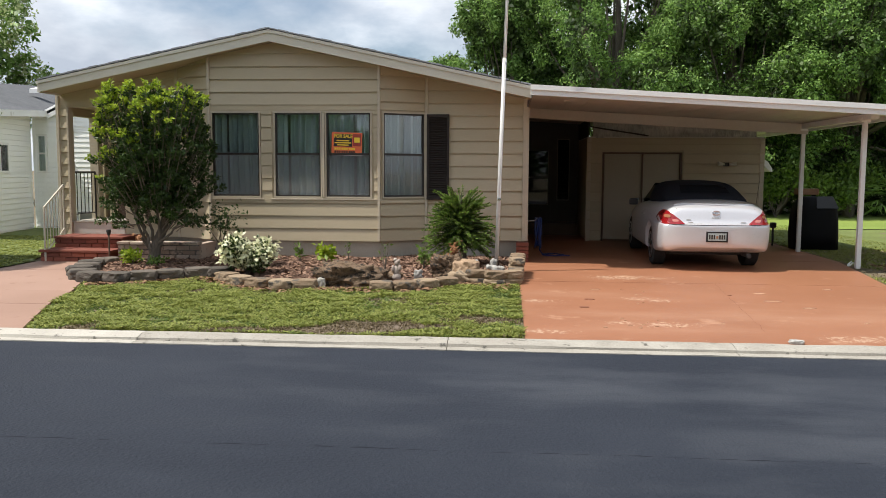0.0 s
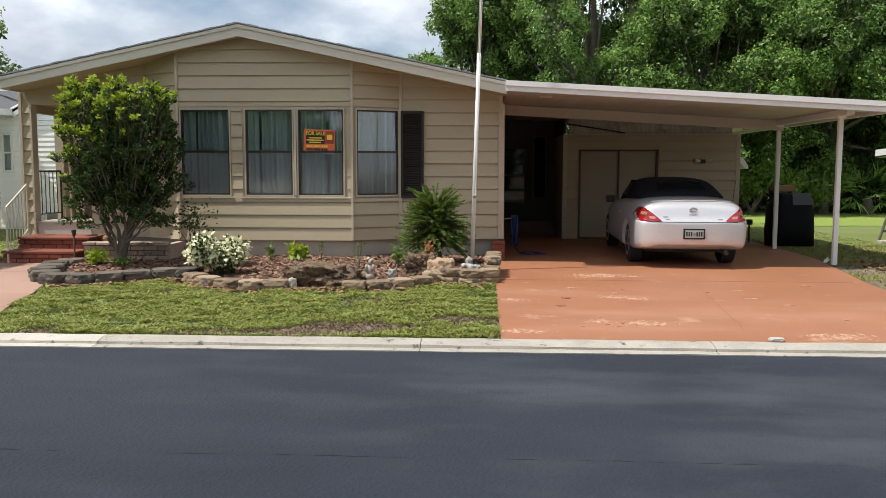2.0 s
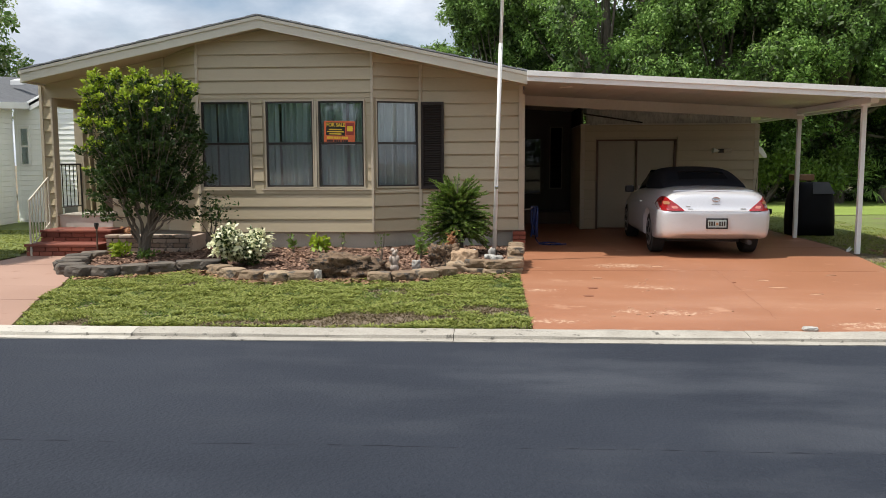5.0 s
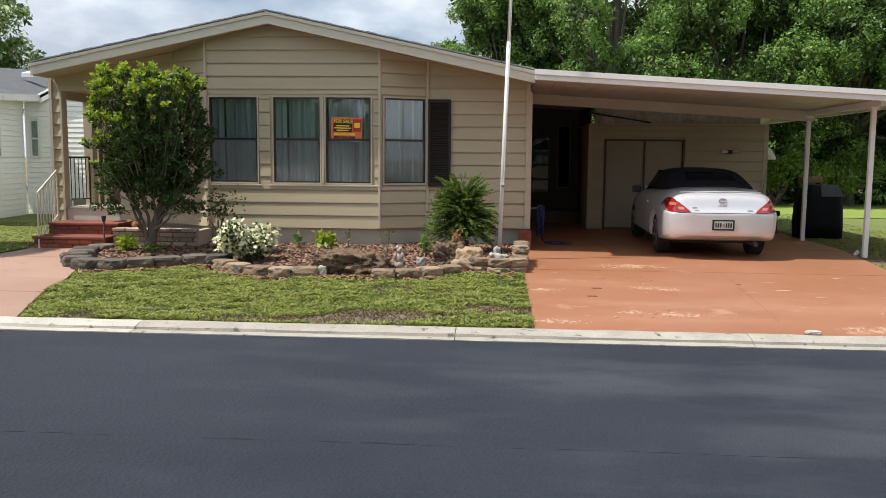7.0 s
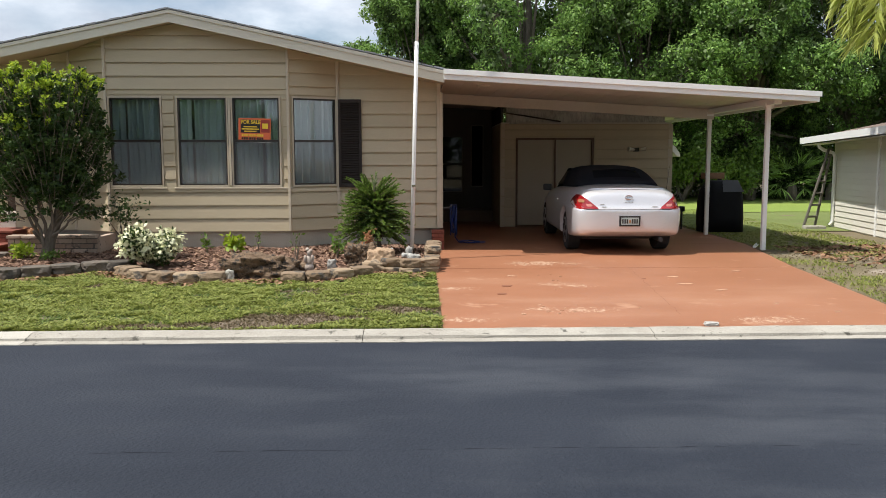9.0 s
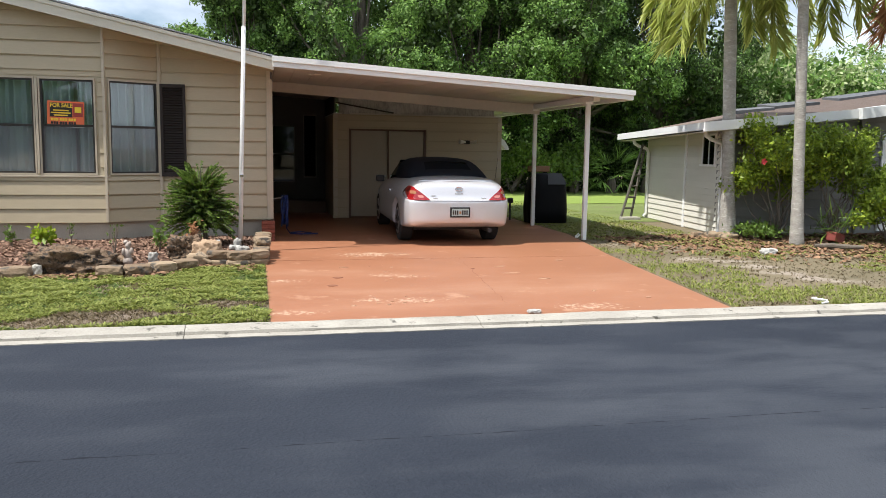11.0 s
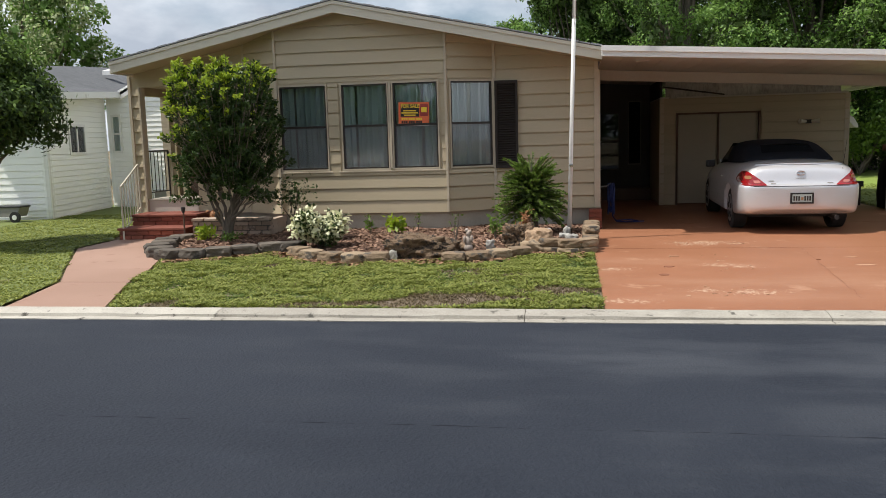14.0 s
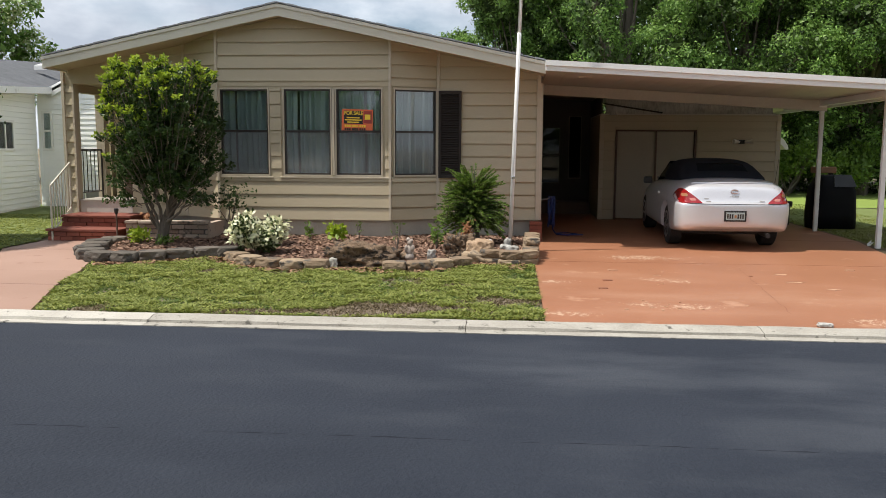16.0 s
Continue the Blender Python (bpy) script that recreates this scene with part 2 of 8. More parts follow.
SOIL = surface("grass_soil", (0.085, 0.075, 0.038), (0.19, 0.15, 0.09), 1.6, 45, 0.95, bump=0.7, bump_size=0.02, spots=(0.25, 0.205, 0.155), spot_scale=0.8, spot_at=0.60)
blotch(SOIL, ((5.85, 11.16, 0.5), (6.27, 10.89, 0.5), (6.32, 10.3, 0.55), (6.28, 9.75, 0.5), (6.36, 9.3, 0.5), (6.75, 9.05, 0.45), (6.1, 13.1, 0.8), (8.6, 9.3, 0.9)), (0.29, 0.245, 0.195), 3.0, 0.7, 0.34, (0.56, 0.86), (1, 1, 1))
blotch(SOIL, ((-1.22, 8.2, 0.8), (-0.36, 8.57, 0.5), (-1.88, 8.0, 0.6)), (0.17, 0.13, 0.095), 3.0, 0.6, 0.40, (0.58, 0.8), (1, 1, 1))
# two lawn colours: bright for sun, dim for the shade beside the carport
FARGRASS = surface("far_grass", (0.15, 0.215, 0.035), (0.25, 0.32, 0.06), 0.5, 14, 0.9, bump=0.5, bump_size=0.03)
DIMGRASS = surface("dim_grass", (0.075, 0.105, 0.024), (0.15, 0.185, 0.05), 0.9, 22, 0.9, bump=0.6, bump_size=0.03, spots=(0.16, 0.13, 0.08), spot_scale=1.1, spot_at=0.6)
GRASS = leafy("grass_blades", (0.115, 0.155, 0.024), (0.345, 0.37, 0.095), 0.6, 0.35)
GRASS_DARK = leafy("dark_grass", (0.055, 0.095, 0.018), (0.17, 0.23, 0.05), 0.55, 0.35)
DRYGRASS = leafy("dry_grass", (0.085, 0.066, 0.034), (0.19, 0.145, 0.08), 0.7, 0.2)
MULCHBED = surface("mulch_bed", (0.07, 0.036, 0.022), (0.16, 0.088, 0.056), 5, 60, 0.95, bump=0.8, bump_size=0.02)
MULCH = surface("mulch_chips", (0.085, 0.04, 0.024), (0.33, 0.205, 0.14), 5, 60, 0.9, bump=0.2, bump_size=0.004, spread=0.9, island=True)
LEAFLITTER = surface("leaf_litter", (0.11, 0.05, 0.025), (0.31, 0.185, 0.105), 5, 60, 0.9, bump=0.2, bump_size=0.004, spread=0.9, island=True)
EDGESTONE = surface("edging_stone", (0.15, 0.10, 0.06), (0.32, 0.24, 0.155), 7, 60, 0.9, bump=0.8, bump_size=0.012, spread=0.7, spots=(0.08, 0.07, 0.058), spot_scale=5, spot_at=0.56)
DARKSTONE = surface("dark_edging_stone", (0.055, 0.047, 0.038), (0.15, 0.125, 0.10), 7, 60, 0.9, bump=0.8, bump_size=0.012, spread=0.7, spots=(0.05, 0.045, 0.04), spot_scale=5, spot_at=0.56)
BARK = surface("bark", (0.09, 0.075, 0.058), (0.20, 0.165, 0.13), 4, 40, 0.95, bump=0.8, bump_size=0.02, stretch=(1, 1, 0.35))
PALMBARK = surface("palm_bark", (0.15, 0.138, 0.12), (0.42, 0.395, 0.35), 5, 34, 0.95, bump=0.8, bump_size=0.014, stretch=(0.8, 0.8, 2.0), spots=(0.50, 0.48, 0.44), spot_scale=9, spot_at=0.57)
CARPAINT = surface("car_pearl", (0.64, 0.645, 0.67), (0.68, 0.685, 0.71), 0.6, 300, 0.3, metal=0.45, bump=0.0, coat=0.8, spread=0.0)
SOFTTOP = surface("soft_top", (0.008, 0.009, 0.012), (0.014, 0.015, 0.02), 8, 200, 0.85, bump=0.2, bump_size=0.002)
SOFTTOP.node_tree.nodes["Principled BSDF"].inputs["Specular IOR Level"].default_value = 0.12
RUBBER = surface("rubber", (0.012, 0.012, 0.012), (0.022, 0.022, 0.022), 8, 100, 0.8, bump=0.2, bump_size=0.002)
CHROME = surface("chrome", (0.6, 0.6, 0.6), (0.7, 0.7, 0.7), 3, 50, 0.18, metal=1.0, bump=0.0)
ALLOY = surface("alloy_rim", (0.42, 0.42, 0.43), (0.55, 0.55, 0.56), 3, 50, 0.3, metal=0.9, bump=0.0)
REDLENS = surface("red_lens", (0.24, 0.006, 0.009), (0.32, 0.010, 0.014), 6, 60, 0.12, bump=0.0, coat=1.0)
CLEARLENS = surface("clear_lens", (0.50, 0.16, 0.13), (0.60, 0.22, 0.18), 6, 60, 0.12, bump=0.0, coat=1.0)
PLATE = surface("plate_white", (0.30, 0.36, 0.35), (0.42, 0.47, 0.45), 6, 60, 0.4, bump=0.0)
BLACK = surface("black_plastic", (0.012, 0.012, 0.013), (0.022, 0.022, 0.024), 4, 60, 0.45, bump=0.05, bump_size=0.002)
CURTAIN = surface("curtain_grey", (0.42, 0.52, 0.485), (0.66, 0.74, 0.69), 1.2, 60, 0.9, bump=0.1, bump_size=0.002, stretch=(6, 6, 0.4))
GLASS = glassy("window_glass", (0.90, 0.93, 0.94), 0.95)
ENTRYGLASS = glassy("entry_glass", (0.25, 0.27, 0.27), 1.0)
# shade of the deep recess is put into the wall colour
ENTRYSHADE = surface("entry_shade", (0.05, 0.05, 0.05), (0.075, 0.075, 0.072), 2, 30, 0.6, bump=0.05)
DARKGLASS = glassy("dark_glass", (0.3, 0.32, 0.33), 0.97)
SCREEN = surface("insect_screen", (0.30, 0.30, 0.33), (0.34, 0.34, 0.37), 2, 40, 0.8, bump=0.0)
_n, _l = SCREEN.node_tree.nodes, SCREEN.node_tree.links
_t, _m = _n.new("ShaderNodeBsdfTransparent"), _n.new("ShaderNodeMixShader")
_m.inputs["Fac"].default_value = 0.86
_l.new(_n["Principled BSDF"].outputs["BSDF"], _m.inputs[1])
_l.new(_t.outputs["BSDF"], _m.inputs[2])
_l.new(_m.outputs["Shader"], _n["Material Output"].inputs["Surface"])
CREAMDOOR = surface("shed_door", (0.36, 0.315, 0.235), (0.42, 0.37, 0.28), 1.5, 40, 0.6, bump=0.1, bump_size=0.003)
BROWNTRIM = surface("brown_trim", (0.10, 0.06, 0.04), (0.15, 0.095, 0.065), 3, 50, 0.6, bump=0.1, bump_size=0.003)
VINYL = surface("vinyl_white", (0.87, 0.88, 0.86), (0.92, 0.93, 0.91), 1.2, 30, 0.5, bump=0.05, bump_size=0.002, spread=0.2)
VINYL_CREAM = surface("vinyl_cream", (0.60, 0.58, 0.51), (0.68, 0.66, 0.59), 1.2, 30, 0.55, bump=0.05, bump_size=0.002, spread=0.3)
GREYWALL = surface("grey_wall", (0.20, 0.195, 0.18), (0.27, 0.26, 0.24), 1.2, 30, 0.7, bump=0.1, bump_size=0.003)
LEAF_OAK = leafy("oak_leaves", (0.062, 0.135, 0.026), (0.225, 0.38, 0.095), 0.5, 0.38)
# deep shade inside and under foliage, put into a leaf colour
LEAF_SHADED = leafy("shaded_tree_leaves", (0.028, 0.052, 0.013), (0.080, 0.130, 0.032), 0.6, 0.25)
LEAF_LIGHT = leafy("light_leaves", (0.115, 0.215, 0.042), (0.30, 0.47, 0.115), 0.5, 0.44)
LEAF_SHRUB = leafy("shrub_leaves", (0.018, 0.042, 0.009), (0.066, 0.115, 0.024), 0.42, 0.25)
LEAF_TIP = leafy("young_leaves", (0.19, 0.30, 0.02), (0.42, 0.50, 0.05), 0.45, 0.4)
LEAF_FERN = leafy("fern_leaves", (0.07, 0.13, 0.022), (0.18, 0.28, 0.05), 0.4, 0.3)
LEAF_PALM = leafy("palm_leaves", (0.24, 0.29, 0.05), (0.52, 0.56, 0.15), 0.4, 0.5)
LEAF_DEAD = leafy("dead_fronds", (0.28, 0.12, 0.05), (0.42, 0.22, 0.11), 0.7, 0.2)
LEAF_HIBISCUS = leafy("hibiscus_leaves", (0.11, 0.18, 0.024), (0.32, 0.41, 0.06), 0.38, 0.4)
LEAF_WHITE = leafy("cream_bracts", (0.62, 0.62, 0.36), (0.80, 0.80, 0.58), 0.6, 0.3)
LEAF_PALE = leafy("pale_tree_leaves", (0.28, 0.35, 0.16), (0.55, 0.62, 0.33), 0.5, 0.35)
LEAF_FEATHER = leafy("feathery_leaves", (0.06, 0.12, 0.02), (0.23, 0.34, 0.06), 0.45, 0.3)
FLOWER_RED = leafy("red_petals", (0.58, 0.04, 0.05), (0.78, 0.12, 0.12), 0.5, 0.3)


# ---------------------------------------------------------------- building helpers
def mesh_of(name, verts, faces, mat, smooth=False):
    me = bpy.data.meshes.new(name)
    me.from_pydata([tuple(v) for v in verts], [], [tuple(f) for f in faces])
    me.materials.append(mat)
    if smooth:
        me.polygons.foreach_set("use_smooth", [True] * len(me.polygons))
    me.update()
    return me


def part(name, bm, material, parent=None, label="", smooth=False, m=None):
    """Links a bmesh (or a mesh) as one mesh object under a thing or a part."""
    if isinstance(bm, bmesh.types.BMesh):
        bmesh.ops.recalc_face_normals(bm, faces=bm.faces)
        me = bpy.data.meshes.new(name)
        bm.to_mesh(me)
        bm.free()
        me.materials.append(material)
        if smooth:
            me.polygons.foreach_set("use_smooth", [True] * len(me.polygons))
    else:
        me = bm
    ob = new(name, me)
    if parent is not None:
        ob.parent = parent
    if m is not None:
        ob.matrix_basis = m
    if label:
        ob["label"] = label
    return ob


def thing(name, label, category, m=None, group="", kind=""):
    ob = new(name)
    ob.empty_display_size = 0.2
    if m is not None:
        ob.matrix_basis = m
    return tagged(ob, label, category, group, kind)


def box(bm, x0, x1, y0, y1, z0, z1, bevel=0.0):
    r = bmesh.ops.create_cube(bm, size=1.0)
    for v in r["verts"]:
        v.co = Vector(((x0 + x1) / 2 + v.co.x * (x1 - x0), (y0 + y1) / 2 + v.co.y * (y1 - y0), (z0 + z1) / 2 + v.co.z * (z1 - z0)))
    if bevel > 0:
        es = {e for v in r["verts"] for e in v.link_edges}
        bmesh.ops.bevel(bm, geom=list(es), offset=bevel, segments=2, affect="EDGES", profile=0.6)
    return bm


def boxed(x0, x1, y0, y1, z0, z1, bevel=0.0):
    return box(bmesh.new(), x0, x1, y0, y1, z0, z1, bevel)


def prism(pts, axis, a, b):
    """A closed prism: a polygon in the plane across the axis, from a to b along it."""
    bm = bmesh.new()
    put3 = {"x": lambda p, c: (c, p[0], p[1]), "y": lambda p, c: (p[0], c, p[1]), "z": lambda p, c: (p[0], p[1], c)}[axis]
    lo, hi = [bm.verts.new(put3(p, a)) for p in pts], [bm.verts.new(put3(p, b)) for p in pts]
    bm.faces.new(lo)
    bm.faces.new(hi[::-1])
    for i in range(len(pts)):
        j = (i + 1) % len(pts)
        bm.faces.new((lo[i], lo[j], hi[j], hi[i]))
    return bm


def tube(bm, pts, radii, n=8, cap=True):
    """A round tube along points, with a radius at each."""
    rings = []
    for i, p in enumerate(pts):
        p = Vector(p)
        d = (Vector(pts[min(i + 1, len(pts) - 1)]) - Vector(pts[max(i - 1, 0)])).normalized()
        a = d.orthogonal().normalized() if abs(d.z) < 0.99 else Vector((1, 0, 0))
        b = d.cross(a).normalized()
        a = b.cross(d).normalized()
        r = radii[i] if isinstance(radii, (list, tuple)) else radii
        rings.append([bm.verts.new(p + (a * math.cos(k * math.tau / n) + b * math.sin(k * math.tau / n)) * r) for k in range(n)])
    for u, v in zip(rings, rings[1:]):
        # keep the rings in step
        best = min(range(n), key=lambda s: sum((u[k].co - v[(k + s) % n].co).length for k in range(n)))
        for k in range(n):
            bm.faces.new((u[k], u[(k + 1) % n], v[(k + 1 + best) % n], v[(k + best) % n]))
    if cap:
        bm.faces.new(rings[0][::-1])
        bm.faces.new(rings[-1])
    return bm


def clip(poly, a, b, c):
    """The part of a polygon where a*s + b*z <= c."""
    res = []
    for i in range(len(poly)):
        p, q = poly[i], poly[(i + 1) % len(poly)]
        dp, dq = a * p[0] + b * p[1] - c, a * q[0] + b * q[1] - c
        if dp <= 0:
            res.append(p)
        if dp * dq < 0:
            t = dp / (dp - dq)
            res.append((p[0] + (q[0] - p[0]) * t, p[1] + (q[1] - p[1]) * t))
    return res


def siding(parent, p, q, z0, z1, material, step=0.205, holes=(), cuts=(), thick=0.034, lip=0.006, gap=0.025, name="siding_board"):
    """Lapped boards from p to q (seen from outside, left to right), each a piece of its own, cut round holes (s0, s1, z0, z1) and by half planes."""
    p, q = Vector((*p, 0)), Vector((*q, 0))
    u = (q - p).normalized()
    nrm = Vector((u.y, -u.x, 0))
    length = (q - p).length
    z = z0
    while z < z1 - 0.01:
        zt = min(z + step, z1)
        spans = [(0.0, length)]
        cutz = sorted({z, zt, *[h for hole in holes for h in hole[2:4] if z < h < zt]})
        for za, zb in zip(cutz, cutz[1:]):
            if zb == zt:
                zb = zt - gap
            spans = [(0.0, length)]
            for s0, s1, h0, h1 in holes:
                if h0 < zb - 1e-4 and h1 > za + 1e-4:
                    spans = [w for a, b in spans for w in ((a, min(b, s0)), (max(a, s1), b)) if w[1] - w[0] > 0.005]
            for a, b in spans:
                poly = [(a, za), (b, za), (b, zb), (a, zb)]
                for c in cuts:
                    poly = clip(poly, *c)
                if len(poly) < 3:
                    continue
                face, back = [], []
                for s, h in poly:
                    d = lip + (thick - lip) * (1 - (h - z) / step)
                    face.append(p + u * s + nrm * d + Vector((0, 0, h)))
                    back.append(p + u * s + Vector((0, 0, h)) - nrm * 0.002)
                k = len(poly)
                fs = [tuple(range(k)), tuple(range(2 * k - 1, k - 1, -1))] + [(i, i + k, (i + 1) % k + k, (i + 1) % k) for i in range(k)]
                part(name, mesh_of(name, face + back, fs, material), material, parent)
        z += step


rnd = random.Random(7)

# ---------------------------------------------------------------- the beige house
FW, BAYY, LEFT, RIGHT, BACK = 14.15, 13.75, -7.86, 0.12, 27.0
APEX_X, APEX_Z, RAKE_Y = -3.96, 3.78, 13.45
SL, SR = 0.206, 0.2155
G = 0.1


def roof_z(x):
    return APEX_Z - (SL * (APEX_X - x) if x < APEX_X else SR * (x - APEX_X))


house = thing("house", "beige single-storey manufactured house with lapped siding and low gable", "house")

# wall bodies behind the boards, with real openings
WZ0, WZ1 = 1.15, 2.50
BAY = [(-5.05, BAYY), (-2.25, BAYY)]
WINS = [(-5.0, -4.22), (-3.955, -3.205), (-3.11, -2.39)]


def gable_cuts(x0):
    """Half planes that keep boards under the roof, for boards measured from x0 along x."""
    top = APEX_Z - 0.16
    return ((SR, 1.0, top + SR * (APEX_X - x0)), (-SL, 1.0, top - SL * (APEX_X - x0)))


def wall_prism(x0, x1, y0, y1, z0, z1=None):
    pts = [(x0, z0), (x1, z0)]
    if z1 is None:
        pts += [(x1, roof_z(x1) - 0.14)] + ([(APEX_X, APEX_Z - 0.14)] if x0 < APEX_X < x1 else []) + [(x0, roof_z(x0) - 0.14)]
    else:
        pts += [(x1, z1), (x0, z1)]
    return prism(pts, "y", y0, y1)


def joined(bms):
    res = bmesh.new()
    for b in bms:
        me = bpy.data.meshes.new("tmp")
        b.to_mesh(me)
        b.free()
        res.from_mesh(me)
        bpy.data.meshes.remove(me)
    return res


wall_bay = part("wall_bay", joined(
    [wall_prism(-5.05, -2.25, BAYY, BAYY + 0.1, 0.43, WZ0), wall_prism(-5.05, -2.25, BAYY, BAYY + 0.1, WZ1)] +
    [wall_prism(a, b, BAYY, BAYY + 0.1, WZ0, WZ1) for a, b in ((-5.05, -5.0), (-4.22, -3.955), (-3.205, -3.11), (-2.39, -2.25))]), SIDING, house)
siding(wall_bay, *BAY, 0.425, 2.55, SIDING, holes=[(a + 5.05 - 0.03, b + 5.05 + 0.03, WZ0 - 0.05, WZ1 + 0.05) for a, b in WINS] + [(1.04, 2.72, WZ0 - 0.05, WZ1 + 0.05)], thick=0.027, lip=0.014, gap=0.021)
siding(wall_bay, *BAY, 2.63, 3.8, SIDING, step=0.203, cuts=gable_cuts(-5.05))

wall_main = part("wall_front", wall_prism(-1.52, RIGHT, FW, FW + 0.12, 0.43), SIDING, house)
wall_entry = part("wall_entry", joined(
    [wall_prism(-6.70, -5.75, FW, FW + 0.12, 0.43), wall_prism(LEFT, -7.65, FW, FW + 0.12, 0.43),
     wall_prism(-7.65, -6.70, FW, FW + 0.12, 2.62), wall_prism(-7.65, -6.70, FW, FW + 0.12, 0.43, 0.66)]), SIDING, house)
siding(wall_main, (-1.52, FW), (RIGHT, FW), 0.43, 3.75, SIDING, cuts=gable_cuts(-1.52))
siding(wall_entry, (-6.70, FW), (-5.75, FW), 0.43, 3.75, SIDING, cuts=gable_cuts(-6.70))
siding(wall_entry, (LEFT, FW), (-7.65, FW), 0.43, 2.62, SIDING)

# slanting sides of the bay
L4 = math.hypot(0.73, 0.40)


def slant_prism(p, q, z0, zp, zq, depth=0.08):
    p, q = Vector((*p, 0)), Vector((*q, 0))
    u = (q - p).normalized()
    n = Vector((-u.y, u.x, 0)) * depth
    bm = bmesh.new()
    c = [p + Vector((0, 0, z0)), q + Vector((0, 0, z0)), q + Vector((0, 0, zq)), p + Vector((0, 0, zp))]
    lo, hi = [bm.verts.new(v) for v in c], [bm.verts.new(v + n) for v in c]
    bm.faces.new(lo), bm.faces.new(hi[::-1])
    for i in range(4):
        j = (i + 1) % 4
        bm.faces.new((lo[i], lo[j], hi[j], hi[i]))
    return bm


def along(p, q, s):
    d = (Vector(q) - Vector(p)).normalized()
    return (p[0] + d.x * s, p[1] + d.y * s)


P4, Q4 = (-2.25, BAYY), (-1.52, FW)
zr = lambda x: roof_z(x) - 0.14
W4 = (0.07, L4 - 0.05)
wall_slant = part("wall_bay_side", joined([
    slant_prism(P4, Q4, 0.43, WZ0, WZ0), slant_prism(P4, Q4, WZ1, zr(-2.25), zr(-1.52)),
    slant_prism(P4, along(P4, Q4, W4[0]), WZ0, WZ1, WZ1), slant_prism(along(P4, Q4, W4[1]), Q4, WZ0, WZ1, WZ1)]), SIDING, house)
kx = SR * 0.73 / L4
siding(wall_slant, P4, Q4, 0.43, 3.75, SIDING, holes=[(0, L4, WZ0 - 0.05, WZ1 + 0.05)], cuts=[(kx, 1.0, roof_z(-2.25) - 0.16)])
P5, Q5 = (-5.75, FW), (-5.05, BAYY)
wall_slant2 = part("wall_bay_side", slant_prism(P5, Q5, 0.43, zr(-5.75), zr(-5.05)), SIDING, house)
siding(wall_slant2, P5, Q5, 0.43, 3.75, SIDING, cuts=[(-SL * 0.7 / 0.806, 1.0, roof_z(-5.75) - 0.16)])

# side, back and inner walls, floor slab
part("wall_side", boxed(LEFT, LEFT + 0.12, 15.5, BACK, 0.43, 2.8), SIDING, house)
part("wall_side", boxed(RIGHT - 0.12, RIGHT, FW + 0.12, BACK, 0.1, 2.74), SIDING, house)
part("corner_board", boxed(RIGHT + 0.002, RIGHT + 0.046, FW - 0.045, FW + 0.05, 0.43, 2.62, 0.004), TRIM, house)
part("wall_back", wall_prism(LEFT, RIGHT, BACK, BACK + 0.12, 0.1), SIDING, house)
siding(house, (RIGHT, FW + 0.02), (RIGHT, 20.4), 0.43, 2.62, SIDING)
part("house_floor", boxed(LEFT + 0.05, RIGHT - 0.05, FW + 0.1, BACK, 0.35, 0.45), DARK, house)
part("inner_wall", joined([boxed(LEFT + 0.15, -0.05, 17.4, 17.5, 0.45, 2.85), boxed(-6.45, -6.35, FW + 0.13, 17.4, 0.45, 2.7)]), surface("inner_paint", (0.42, 0.40, 0.36), (0.48, 0.46, 0.42), 1, 20, 0.8, bump=0.05), house)
part("inner_ceiling", boxed(LEFT + 0.1, RIGHT - 0.13, FW + 0.13, BACK, 2.72, 2.76), SOFFIT, house)

# skirt below the boards
SK = [(-5.75, FW + 0.03), (-5.05, BAYY + 0.03), (-2.25, BAYY + 0.03), (-1.52, FW + 0.03), (RIGHT - 0.02, FW + 0.03)]
part("skirt", joined([slant_prism(a, b, G - 0.05, 0.44, 0.44, 0.06) for a, b in zip(SK, SK[1:])] + [boxed(LEFT, -5.75, FW + 0.03, FW + 0.09, G - 0.05, 0.44), boxed(RIGHT - 0.08, RIGHT - 0.02, FW + 0.09, BACK, G - 0.05, 0.44)]), CONCRETE, house, "stained concrete skirt")

# corner boards and battens
for x, y, za, zb, w in ((-5.05, BAYY, 0.43, None, 0.04), (-2.25, BAYY, 0.43, None, 0.04), (-1.52, FW, 0.43, None, 0.045), (RIGHT - 0.02, FW, 0.43, None, 0.06), (-5.75, FW, 0.43, None, 0.04), (LEFT + 0.02, FW, 0.43, None, 0.05), (-7.665, FW, 0.43, 2.62, 0.035)):
    part("corner_board", boxed(x - w / 2, x + w / 2, y - 0.05, y + 0.02, za, (roof_z(x) - 0.15) if zb is None else zb, 0.004), TRIM, house)


